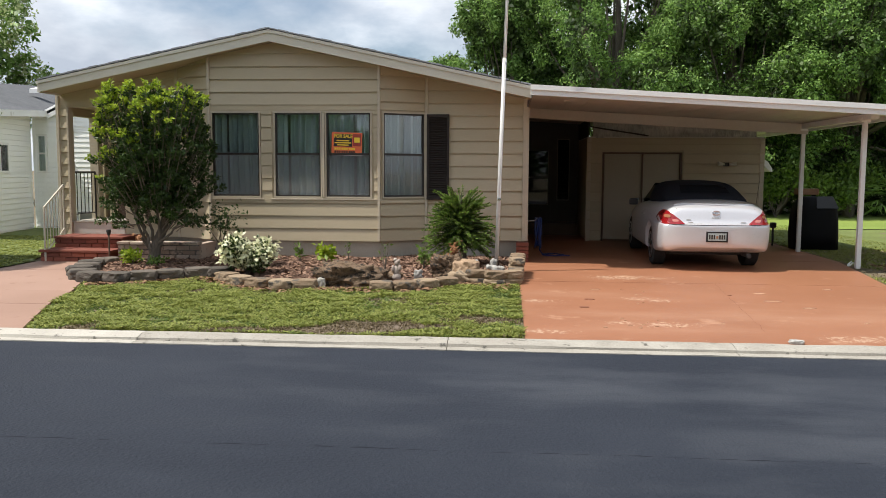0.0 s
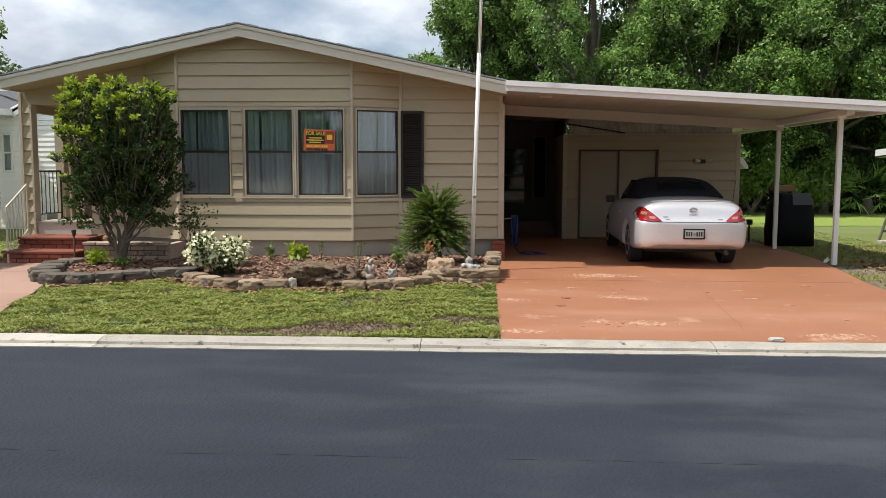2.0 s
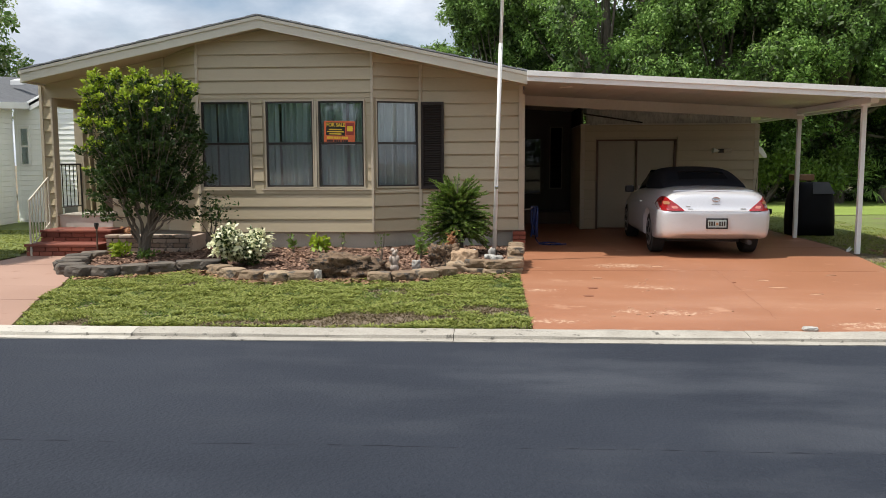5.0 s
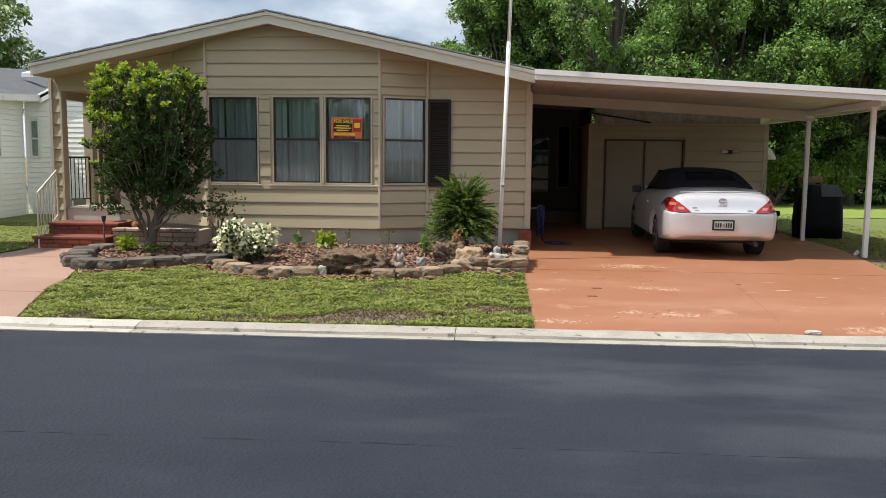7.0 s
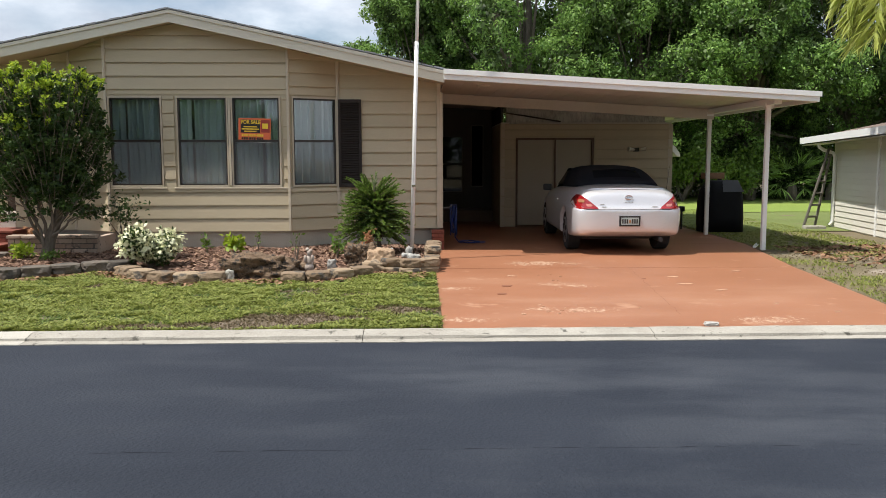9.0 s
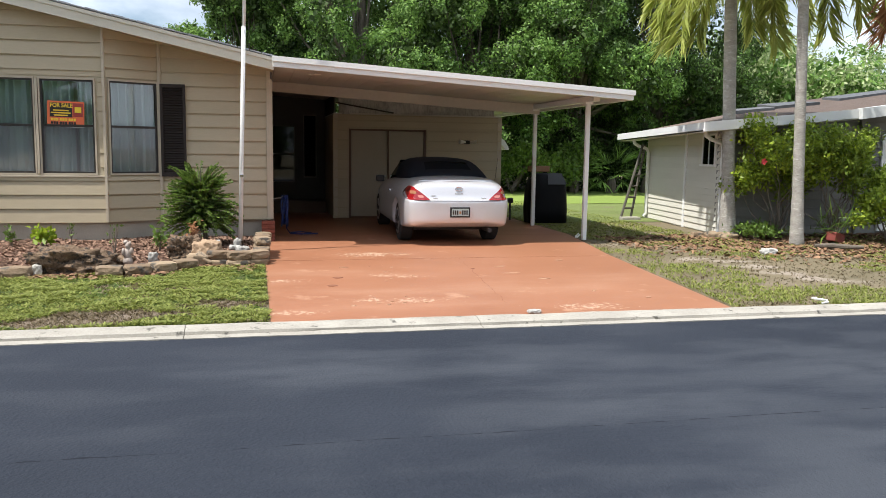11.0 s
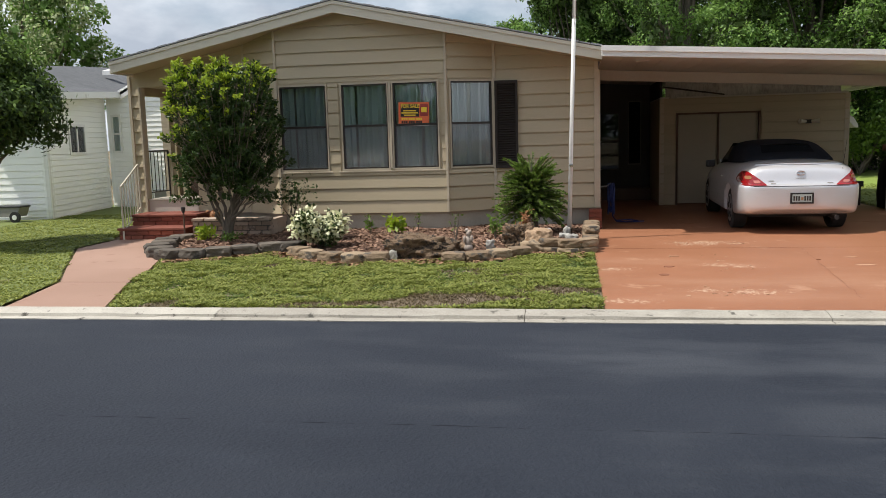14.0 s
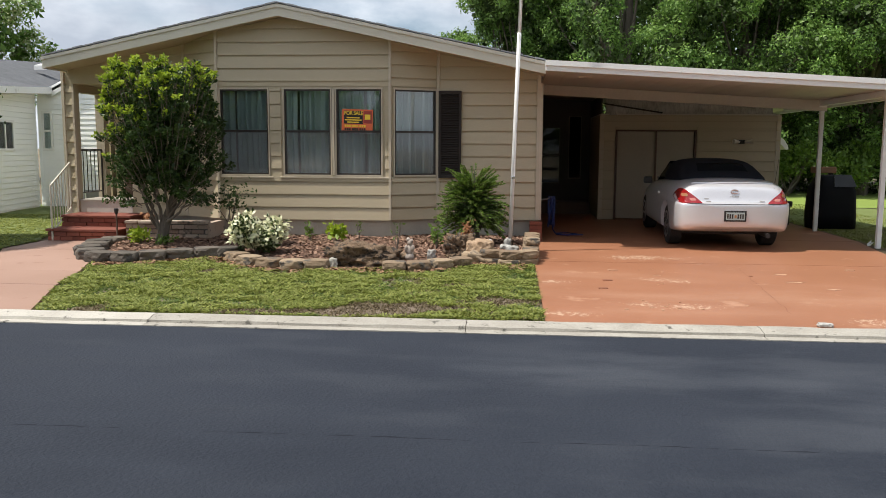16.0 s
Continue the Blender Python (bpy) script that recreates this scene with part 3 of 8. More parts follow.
# windows
def hung_window(parent, p, q, z0, z1, curtain_mat=CURTAIN):
    """A single-hung window between two points of the wall line: frame, rails, panes, sill and gathered curtain."""
    p3, q3 = Vector((*p, 0)), Vector((*q, 0))
    u = (q3 - p3).normalized()
    w = (q3 - p3).length
    m = Matrix.Translation(p3) @ Matrix.Rotation(math.atan2(u.y, u.x), 4, "Z")
    win = part("window", joined([boxed(-0.022, w + 0.022, -0.032, 0.03, z1, z1 + 0.026), boxed(-0.022, w + 0.022, -0.032, 0.03, z0 - 0.026, z0), boxed(-0.022, 0, -0.032, 0.03, z0, z1), boxed(w, w + 0.022, -0.032, 0.03, z0, z1)]), TRIM, parent, "single-hung window in bronze frame", m=m)
    f = 0.024
    zm = z0 + (z1 - z0) * 0.51
    part("frame", joined([boxed(0, w, -0.012, 0.03, z1 - f, z1), boxed(0, w, -0.012, 0.03, z0, z0 + f), boxed(0, f, -0.012, 0.03, z0 + f, z1 - f), boxed(w - f, w, -0.012, 0.03, z0 + f, z1 - f)]), BRONZE, win)
    part("meeting_rail", boxed(f, w - f, -0.006, 0.034, zm - 0.018, zm + 0.018, 0.004), BRONZE, win)
    for a, b, yy in ((z0 + f, zm - 0.018, 0.006), (zm + 0.018, z1 - f, 0.016)):
        g = part("pane", boxed(f, w - f, yy, yy + 0.004, a, b), GLASS, win)
        g.visible_shadow = False
    sc = part("insect_screen", boxed(f, w - f, -0.004, -0.002, z0 + f, zm - 0.018), SCREEN, win)
    sc.visible_shadow = False
    # curtain: gathered folds of uneven width, parted in one place
    vs, fs = [], []
    nx = 150
    ph = rnd.uniform(0, 6)
    for i in range(nx + 1):
        s = i / nx
        bend = s * w * 66 + ph + 1.6 * math.sin(s * w * 13 + ph) + 0.8 * math.sin(s * w * 29 + 2 * ph)
        yy = 0.06 + 0.11 * (0.5 + 0.5 * math.sin(bend)) ** 1.3 + 0.010 * math.sin(s * w * 110 + ph)
        for k in range(7):
            f = k / 6
            zz = z0 - 0.1 + (z1 - z0 + 0.2) * f
            vs.append((w * s + 0.012 * math.sin(f * 3 + ph) * (1 - f), yy + 0.016 * math.sin(f * 4.2 + s * 9 + ph) * (1 - f), zz))
    part_at = rnd.choice((0.27, 0.36, 0.62))
    for i in range(nx):
        if abs(i / nx - part_at) < 0.022:
            continue
        for k in range(6):
            a = i * 7 + k
            fs.append((a, a + 7, a + 8, a + 1))
    part("curtain", mesh_of("curtain", vs, fs, curtain_mat, True), curtain_mat, win, "gathered grey curtain")
    return win


for a, b in WINS:
    hung_window(house, (a, BAYY), (b, BAYY), WZ0, WZ1)
hung_window(house, along(P4, Q4, W4[0]), along(P4, Q4, W4[1]), WZ0, WZ1)
part("window_sill", joined([boxed(-5.05, -4.15, BAYY - 0.036, BAYY, WZ0 - 0.058, WZ0 - 0.032, 0.006), boxed(-4.04, -2.2, BAYY - 0.036, BAYY, WZ0 - 0.058, WZ0 - 0.032, 0.006)]), TRIM, house)
part("mullion_board", boxed(-3.174, -3.141, BAYY - 0.045, BAYY, WZ0, WZ1), TRIM, house)
part("flat_board", joined([boxed(-5.03, -2.27, BAYY - 0.014, BAYY, WZ1 + 0.05, WZ1 + 0.128)]), SIDING, house)

# louvred shutter
shutter = part("shutter", joined([boxed(-1.51, -1.47, FW - 0.085, FW - 0.038, 1.1, 2.5, 0.004), boxed(-1.18, -1.14, FW - 0.085, FW - 0.038, 1.1, 2.5, 0.004), boxed(-1.47, -1.18, FW - 0.085, FW - 0.038, 2.45, 2.5), boxed(-1.47, -1.18, FW - 0.085, FW - 0.038, 1.1, 1.15), boxed(-1.47, -1.18, FW - 0.046, FW - 0.038, 1.15, 2.45)]), SHUTTER, house, "dark brown louvred shutter")
slat_mesh = None
for i in range(34):
    z = 1.165 + i * 0.0382
    if slat_mesh is None:
        bm = prism([(-0.03, -0.011), (-0.024, -0.015), (0.0, 0.011), (-0.006, 0.015)], "x", -1.47, -1.18)
        bmesh.ops.recalc_face_normals(bm, faces=bm.faces)
        slat_mesh = bpy.data.meshes.new("slat")
        bm.to_mesh(slat_mesh), bm.free()
        slat_mesh.materials.append(SHUTTER)
    part("slat", slat_mesh, SHUTTER, shutter, m=Matrix.Translation((0, FW - 0.047, z)))

# roof: two slopes, cream rake boards with a white drip edge
ROOF_L, ROOF_R = -7.79, 0.175


def slope_strip(xa, xb, top, bottom, y0, y1):
    return prism([(xa, roof_z(xa) - bottom), (xb, roof_z(xb) - bottom), (xb, roof_z(xb) - top), (xa, roof_z(xa) - top)], "y", y0, y1)


part("roof", joined([slope_strip(ROOF_L, APEX_X, -0.015, 0.13, RAKE_Y + 0.04, BACK + 0.3), slope_strip(APEX_X, ROOF_R, -0.015, 0.13, RAKE_Y + 0.04, BACK + 0.3)]), SHINGLE, house, "grey asphalt shingle roof")
part("rake_board", joined([slope_strip(ROOF_L, APEX_X, 0.045, 0.18, RAKE_Y, RAKE_Y + 0.04), slope_strip(APEX_X, ROOF_R, 0.045, 0.18, RAKE_Y, RAKE_Y + 0.04)]), FASCIA, house)
part("drip_edge", joined([slope_strip(ROOF_L - 0.01, APEX_X, 0.0, 0.05, RAKE_Y - 0.02, RAKE_Y + 0.04), slope_strip(APEX_X, ROOF_R, 0.0, 0.05, RAKE_Y - 0.02, RAKE_Y + 0.04)]), FASCIA, house)
part("soffit", joined([slope_strip(ROOF_L, APEX_X, 0.14, 0.155, RAKE_Y + 0.04, FW), slope_strip(APEX_X, ROOF_R, 0.14, 0.155, RAKE_Y + 0.04, FW)]), SIDING, house)
part("eave_board", boxed(ROOF_L, ROOF_L + 0.03, RAKE_Y + 0.04, BACK, roof_z(ROOF_L) - 0.18, roof_z(ROOF_L) - 0.015), FASCIA, house)
# shingle butts along the rake: short tabs that break the straight edge
for k in range(46):
    xa = ROOF_L + 0.01 + k * (ROOF_R - ROOF_L) / 46
    xb = xa + (ROOF_R - ROOF_L) / 46 - 0.012
    if xa < APEX_X < xb:
        part("shingle", slope_strip(xa, APEX_X, -0.03, -0.012, RAKE_Y - 0.03, RAKE_Y + 0.5), SHINGLE, house)
        xa = APEX_X
    part("shingle", slope_strip(xa, xb, -0.03 - 0.006 * (k % 2), -0.012, RAKE_Y - 0.03, RAKE_Y + 0.5), SHINGLE, house)

# porch: floor, back wall, door, posts and beam
part("porch_floor", boxed(LEFT, -6.45, FW + 0.12, 15.5, 0.55, 0.66), CONCRETE, house)
part("porch_back_wall", boxed(LEFT + 0.2, -6.4, 15.5, 15.62, 0.45, 2.8), SIDING, house)
part("porch_door", boxed(-7.48, -6.68, 15.44, 15.5, 0.66, 2.6, 0.01), BROWNTRIM, house, "dark brown front door")
part("porch_ceiling", boxed(LEFT, -6.4, FW + 0.12, 15.5, 2.64, 2.70), SIDING, house)
part("porch_post", boxed(LEFT, LEFT + 0.16, 15.2, 15.36, 0.45, 2.66, 0.008), TRIM, house)
part("porch_side_beam", boxed(LEFT, LEFT + 0.12, FW + 0.12, 15.5, 2.5, 2.80), SIDING, house)
part("porch_kick_board", boxed(-7.63, -6.72, FW - 0.012, FW + 0.0, 0.46, 0.66, 0.003), SOFFIT, house)
part("porch_sill", boxed(-7.65, -6.70, FW - 0.03, FW + 0.14, 0.66, 0.685, 0.004), CONCRETE, house)


def railing(label, pts, z_bottom, z_top, gap, mat, r=0.011):
    """An iron rail between points, with pickets."""
    t = thing("railing", label, "railing")
    a, b = Vector(pts[0]), Vector(pts[1])
    part("top_rail", tube(bmesh.new(), [a + Vector((0, 0, z_top)), b + Vector((0, 0, z_top))], r * 1.5, 6), mat, t)
    part("bottom_rail", tube(bmesh.new(), [a + Vector((0, 0, z_bottom)), b + Vector((0, 0, z_bottom))], r, 6), mat, t)
    n = max(2, round((b - a).length / gap))
    for i in range(n + 1):
        p = a.lerp(b, i / n)
        end = i in (0, n)
        part("post" if end else "picket", tube(bmesh.new(), [p + Vector((0, 0, 0.0 if end else z_bottom)), p + Vector((0, 0, z_top))], r * (1.5 if end else 0.8), 6), mat, t)
    return t


railing("dark iron porch railing between the posts", [(LEFT + 0.09, FW + 0.13, 0.66), (LEFT + 0.09, 15.19, 0.66)], 0.12, 0.86, 0.13, BRONZE)
railing("cream painted iron handrail beside the brick steps", [(-7.56, 13.1, 0.1), (-7.73, 14.0, 0.44)], 0.12, 0.86, 0.15, FASCIA, 0.012)


# brick steps, planter and stub: every brick a piece
def brick_wall(parent, x0, x1, y, z0, courses, mat, depth=0.1, bw=0.2, bh=0.062, joint=0.011, cap=False):
    m0 = {}
    for c in range(courses):
        off = (c % 2) * (bw + joint) / 2
        x = x0 - off
        while x < x1 - 0.01:
            a, b = max(x, x0), min(x + bw, x1)
            if b - a > 0.03:
                key = round(b - a, 3)
                if key not in m0:
                    bm = boxed(0, b - a, 0, depth, 0, bh, 0.005)
                    bmesh.ops.recalc_face_normals(bm, faces=bm.faces)
                    me = bpy.data.meshes.new("brick")
                    bm.to_mesh(me), bm.free()
                    me.materials.append(mat)
                    m0[key] = me
                part("brick", m0[key], mat, parent, m=pose(a, y + rnd.uniform(-0.003, 0.003), z0 + c * (bh + joint)))
            x += bw + joint


steps = thing("brick_steps", "two red brick steps up to the porch", "steps")
s1 = part("step", boxed(-7.62, -6.5, 13.12, 14.1, G - 0.04, 0.27), MORTAR_RED, steps)
s2 = part("step", boxed(-7.62, -6.5, 13.55, FW - 0.02, 0.26, 0.455), MORTAR_RED, steps)
brick_wall(s1, -7.64, -6.48, 13.1, G, 2, BRICK)
brick_wall(s2, -7.64, -6.48, 13.53, 0.285, 2, BRICK)
part("tread", boxed(-7.66, -6.46, 13.07, 13.56, 0.245, 0.285, 0.008), BRICK, steps)
part("tread", boxed(-7.66, -6.46, 13.5, FW - 0.02, 0.43, 0.468, 0.008), BRICK, steps)

planter = thing("brick_planter", "low weathered brick planter with soil against the house", "planter")
pa = part("planter_wall", boxed(-6.28, -5.02, 13.02, 13.1, G - 0.04, 0.40), MORTAR, planter)
brick_wall(pa, -6.3, -5.0, 13.0, G, 4, BRICK_PALE)
part("planter_side", boxed(-5.1, -5.0, 13.1, FW, G - 0.04, 0.40), BRICK_PALE, planter)
part("planter_soil", boxed(-6.28, -5.1, 13.1, FW, G - 0.04, 0.34), MULCHBED, planter)
for k in range(6):
    part("cap_stone", boxed(-6.31 + k * 0.22, -6.105 + k * 0.22, 12.97, 13.18, 0.395, 0.44, 0.01), BRICK_PALE, planter)

stub = thing("brick_pier", "short red brick pier at the house corner", "brick pier")
sb = part("core", boxed(0.0, 0.16, 13.93, 14.1, G - 0.03, 0.42), MORTAR_RED, stub)
brick_wall(sb, -0.02, 0.18, 13.91, G, 5, BRICK, depth=0.2, bw=0.2, bh=0.055)

# ---------------------------------------------------------------- carport and shed
CZ = lambda x: 2.842 - 0.058 * (x - 0.17)
CX0, CX1, CY0, CY1 = 0.18, 5.735, 12.98, 21.6
carport = thing("carport", "white metal carport roof on slender posts", "carport")


def pan(x0, x1, top, bottom, y0, y1):
    return prism([(x0, CZ(x0) - bottom), (x1, CZ(x1) - bottom), (x1, CZ(x1) - top), (x0, CZ(x0) - top)], "y", y0, y1)


roof_pan = part("carport_roof", pan(CX0, CX1, 0.0, 0.05, CY0 + 0.05, CY1), WHITE, carport)
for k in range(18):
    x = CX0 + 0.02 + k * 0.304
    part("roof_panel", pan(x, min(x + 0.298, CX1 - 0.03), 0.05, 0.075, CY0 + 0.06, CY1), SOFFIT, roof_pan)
part("front_gutter", joined([pan(CX0 - 0.03, CX1 + 0.02, -0.02, 0.055, CY0 - 0.05, CY0 + 0.05), pan(CX0 - 0.03, CX1, 0.055, 0.13, CY0 - 0.02, CY0 + 0.05)]), WHITE, carport)
part("side_gutter", pan(CX1 - 0.03, CX1 + 0.02, -0.02, 0.13, CY0 + 0.05, CY1), WHITE, carport)
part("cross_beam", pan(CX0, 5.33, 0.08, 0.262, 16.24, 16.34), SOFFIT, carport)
part("side_beam", boxed(5.2, 5.32, 13.3, 18.3, CZ(5.26) - 0.17, CZ(5.26) - 0.076, 0.005), WHITE, carport)
for y in (13.65, 16.29):
    part("post", boxed(5.225, 5.295, y - 0.035, y + 0.035, G, CZ(5.26) - 0.17, 0.008), WHITE, carport)
    part("post_collar", boxed(5.192, 5.328, y - 0.055, y + 0.055, CZ(5.26) - 0.20, CZ(5.26) - 0.12, 0.006), WHITE, carport)
part("lamp_box", boxed(0.72, 0.92, 14.12, 14.2, CZ(0.9) - 0.09, CZ(0.9) - 0.07, 0.006), SOFFIT, carport)

SHY, SHX0, SHX1, SHT = 18.3, 1.52, 5.16, 2.285
shed = thing("utility_shed", "beige lapped utility shed closing the carport", "shed")
DX0, DX1, DZ1 = 1.83, 3.49, 1.985
front = part("wall", joined([boxed(SHX0, DX0, SHY, SHY + 0.1, G, SHT), boxed(DX1, SHX1, SHY, SHY + 0.1, G, SHT), boxed(DX0, DX1, SHY, SHY + 0.1, DZ1, SHT)]), SIDING, shed)
siding(front, (SHX0, SHY), (SHX1, SHY), G + 0.02, SHT, SIDING, holes=[(DX0 - SHX0 - 0.02, DX1 - SHX0 + 0.02, 0, DZ1 + 0.05)])
part("wall", joined([boxed(SHX0, SHX0 + 0.1, SHY + 0.1, 21.4, G, SHT), boxed(SHX1 - 0.1, SHX1, SHY + 0.1, 21.4, G, SHT), boxed(SHX0, SHX1, 21.4, 21.5, G, SHT)]), SIDING, shed)
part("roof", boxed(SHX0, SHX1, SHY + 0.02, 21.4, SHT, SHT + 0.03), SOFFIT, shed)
part("corner_board", boxed(SHX0 - 0.02, SHX0 + 0.07, SHY - 0.03, SHY + 0.05, G, SHT), TRIM, shed)
part("corner_board", boxed(SHX1 - 0.07, SHX1 + 0.02, SHY - 0.03, SHY + 0.05, G, SHT), TRIM, shed)
for a, b in ((DX0 + 0.05, (DX0 + DX1) / 2 - 0.012), ((DX0 + DX1) / 2 + 0.012, DX1 - 0.05)):
    d = part("door", boxed(a, b, SHY + 0.01, SHY + 0.05, G + 0.03, DZ1 - 0.04, 0.006), CREAMDOOR, shed, "flat cream shed door")
    hx = b - 0.06 if b < 2.7 else a + 0.06
    part("door_handle", tube(bmesh.new(), [(hx, SHY - 0.05, 1.0), (hx, SHY + 0.01, 1.0)], [0.028, 0.012], 10), CHROME, d)
part("door_frame", joined([boxed(DX0, DX0 + 0.04, SHY - 0.03, SHY + 0.06, G, DZ1), boxed(DX1 - 0.04, DX1, SHY - 0.03, SHY + 0.06, G, DZ1), boxed(DX0, DX1, SHY - 0.03, SHY + 0.06, DZ1 - 0.035, DZ1), boxed(2.655, 2.685, SHY - 0.02, SHY + 0.0, G, DZ1 - 0.035)]), BROWNTRIM, shed)
# crumpled plastic strip between shed and roof
SHEETING = surface("plastic_sheeting", (0.34, 0.33, 0.30), (0.62, 0.61, 0.57), 3.0, 18, 0.28, bump=0.4, bump_size=0.02, stretch=(1.6, 1, 0.5), coat=0.3)
vs, fs = [], []
for i in range(81):
    x = SHX0 + 0.1 + i * 3.4 / 80
    for k in range(6):
        f = k / 5
        z = SHT - 0.01 + (CZ(x) - 0.08 - SHT) * f
        vs.append((x, SHY + 0.05 + 0.05 * noise.noise(Vector((x * 3.1, f * 1.2, 4))) + 0.03 * noise.noise(Vector((x * 8, f * 3, 1))), z))
for i in range(80):
    for k in range(5):
        a = i * 6 + k
        fs.append((a, a + 6, a + 7, a + 1))
part("plastic_sheet", mesh_of("plastic_sheet", vs, fs, SHEETING, True), SHEETING, shed, "crumpled white plastic sheet")
part("roof_brace", tube(bmesh.new(), [(SHX0 + 0.03, SHY - 0.06, 2.52), (SHX0 + 1.25, SHY - 0.06, 2.33)], 0.016, 6), DARK, shed)

# recess between house and shed: half-glazed door and louvred window above a low step
back = thing("back_entry", "dark back entry wall with a half-glazed door", "entry wall")
EY = 20.4
DL, DR, JL, JR = 0.16, 0.86, 1.0, 1.3
ENTRYLINE = surface("entry_frame_line", (0.15, 0.155, 0.14), (0.2, 0.2, 0.185), 3, 40, 0.5, bump=0.0)
part("wall", joined([boxed(RIGHT, DL, EY, EY + 0.1, 0.38, 2.8), boxed(DL, DR, EY, EY + 0.1, 2.28, 2.8), boxed(DR, JL, EY, EY + 0.1, 0.38, 2.8), boxed(JL, JR, EY, EY + 0.1, 0.38, 0.88), boxed(JL, JR, EY, EY + 0.1, 2.34, 2.8), boxed(JR, 1.5, EY, EY + 0.1, 0.38, 2.8)]), ENTRYSHADE, back)
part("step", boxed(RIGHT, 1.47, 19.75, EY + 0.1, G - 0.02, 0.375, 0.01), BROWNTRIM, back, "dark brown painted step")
bd = part("door", joined([boxed(DL, DR, EY + 0.02, EY + 0.07, 0.38, 0.78), boxed(DL, DL + 0.07, EY + 0.02, EY + 0.07, 0.78, 2.28), boxed(DR - 0.07, DR, EY + 0.02, EY + 0.07, 0.78, 2.28), boxed(DL + 0.07, DR - 0.07, EY + 0.02, EY + 0.07, 2.06, 2.28), boxed(DL + 0.07, DR - 0.07, EY + 0.02, EY + 0.07, 1.40, 1.45)]), ENTRYSHADE, back, "dark half-glazed door")
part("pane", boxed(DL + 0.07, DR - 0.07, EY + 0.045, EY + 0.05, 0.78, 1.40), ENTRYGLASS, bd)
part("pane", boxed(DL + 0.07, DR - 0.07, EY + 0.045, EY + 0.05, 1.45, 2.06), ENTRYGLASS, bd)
part("glazing_bead", joined([boxed(DL + 0.06, DL + 0.072, EY + 0.008, EY + 0.02, 0.77, 2.07), boxed(DR - 0.072, DR - 0.06, EY + 0.008, EY + 0.02, 0.77, 2.07), boxed(DL + 0.072, DR - 0.072, EY + 0.008, EY + 0.02, 0.77, 0.785), boxed(DL + 0.072, DR - 0.072, EY + 0.008, EY + 0.02, 1.418, 1.432)]), ENTRYLINE, bd)
part("door_knob", tube(bmesh.new(), [(DR - 0.04, EY - 0.03, 1.05), (DR - 0.04, EY + 0.02, 1.05)], [0.026, 0.012], 10), BRONZE, bd)
jal = part("louvre_window", joined([boxed(JL, JL + 0.02, EY - 0.01, EY + 0.05, 0.88, 2.34), boxed(JR - 0.02, JR, EY - 0.01, EY + 0.05, 0.88, 2.34), boxed(JL + 0.02, JR - 0.02, EY - 0.01, EY + 0.05, 2.32, 2.34), boxed(JL + 0.02, JR - 0.02, EY - 0.01, EY + 0.05, 0.88, 0.90)]), ENTRYLINE, back, "glass louvre window")
for k in range(14):
    z = 0.92 + k * 0.1
    part("louvre", prism([(EY + 0.0, z), (EY + 0.005, z), (EY + 0.05, z + 0.105), (EY + 0.045, z + 0.105)], "x", JL + 0.02, JR - 0.02), ENTRYGLASS, jal)
# added panels close off the recess, dark to stand for its shade
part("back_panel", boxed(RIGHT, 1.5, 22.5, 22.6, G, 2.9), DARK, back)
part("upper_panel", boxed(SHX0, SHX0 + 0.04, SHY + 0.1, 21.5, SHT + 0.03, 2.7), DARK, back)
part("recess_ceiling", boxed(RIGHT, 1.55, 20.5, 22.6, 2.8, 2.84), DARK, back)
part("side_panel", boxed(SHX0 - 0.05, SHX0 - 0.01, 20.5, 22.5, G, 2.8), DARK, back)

# ---------------------------------------------------------------- ground, road, kerb, drive
ROADZ, LIP, KB = 0.06, 7.36, 7.70


def sheet(name, xs, ys, zf, mat):
    vs = [(x, y, zf(x, y)) for y in ys for x in xs]
    n = len(xs)
    fs = [(j * n + i, j * n + i + 1, (j + 1) * n + i + 1, (j + 1) * n + i) for j in range(len(ys) - 1) for i in range(n - 1)]
    return mesh_of(name, vs, fs, mat, True)


def lumps(x, y):
    return 0.016 * noise.noise(Vector((x * 0.9, y * 0.9, 0))) + 0.008 * noise.noise(Vector((x * 3.1, y * 3.1, 4)))


def ground_z(x, y):
    if LIP - 0.25 < y < KB + 0.02 or -1.0 < y <= LIP - 0.25:
        return -0.06
    if y < -1.0:
        return G
    near = max(0.0, 1.0 - abs(x) / 40) * min(1.0, (y - KB) * 2)
    z = G - 0.005 + lumps(x, y) * near
    if (-0.3 < x < 5.6 and y < 24) or (-8.2 < x < -4.2 and y < 13.6):
        z = min(z, G - 0.03) if not (-0.3 > x > -4.7) else z
    return z


xs = [-400, -200, -100, -60, -40, -30, -24, -20] + [-18 + 0.3 * i for i in range(121)] + [19, 22, 26, 32, 45, 70, 120, 220, 400]
ys = [-300, -120, -50, -20, -8, -3, -1.02, -0.98, 3, 7.1, 7.715, 7.725] + [7.8 + 0.25 * i for i in range(70)] + [26, 28, 31, 35, 42, 55, 80, 130, 220, 420]
ground = part("ground", sheet("ground", xs, ys, ground_z, SOIL), SOIL)
tagged(ground, "patchy lawn ground of thin grass and bare sandy soil", "ground", kind="structure")

road = part("road", sheet("road", [-200, -60, -30] + [-15 + i for i in range(31)] + [30, 60, 200], [-0.6, 1, 2, 3, 4, 4.84, 5.6, 6.4, 7.0, 7.36], lambda x, y: ROADZ + 0.012 * (1 - abs(y - 3.4) / 4), ASPHALT), ASPHALT)
tagged(road, "freshly sealed dark asphalt road with a paving seam", "road", kind="structure")
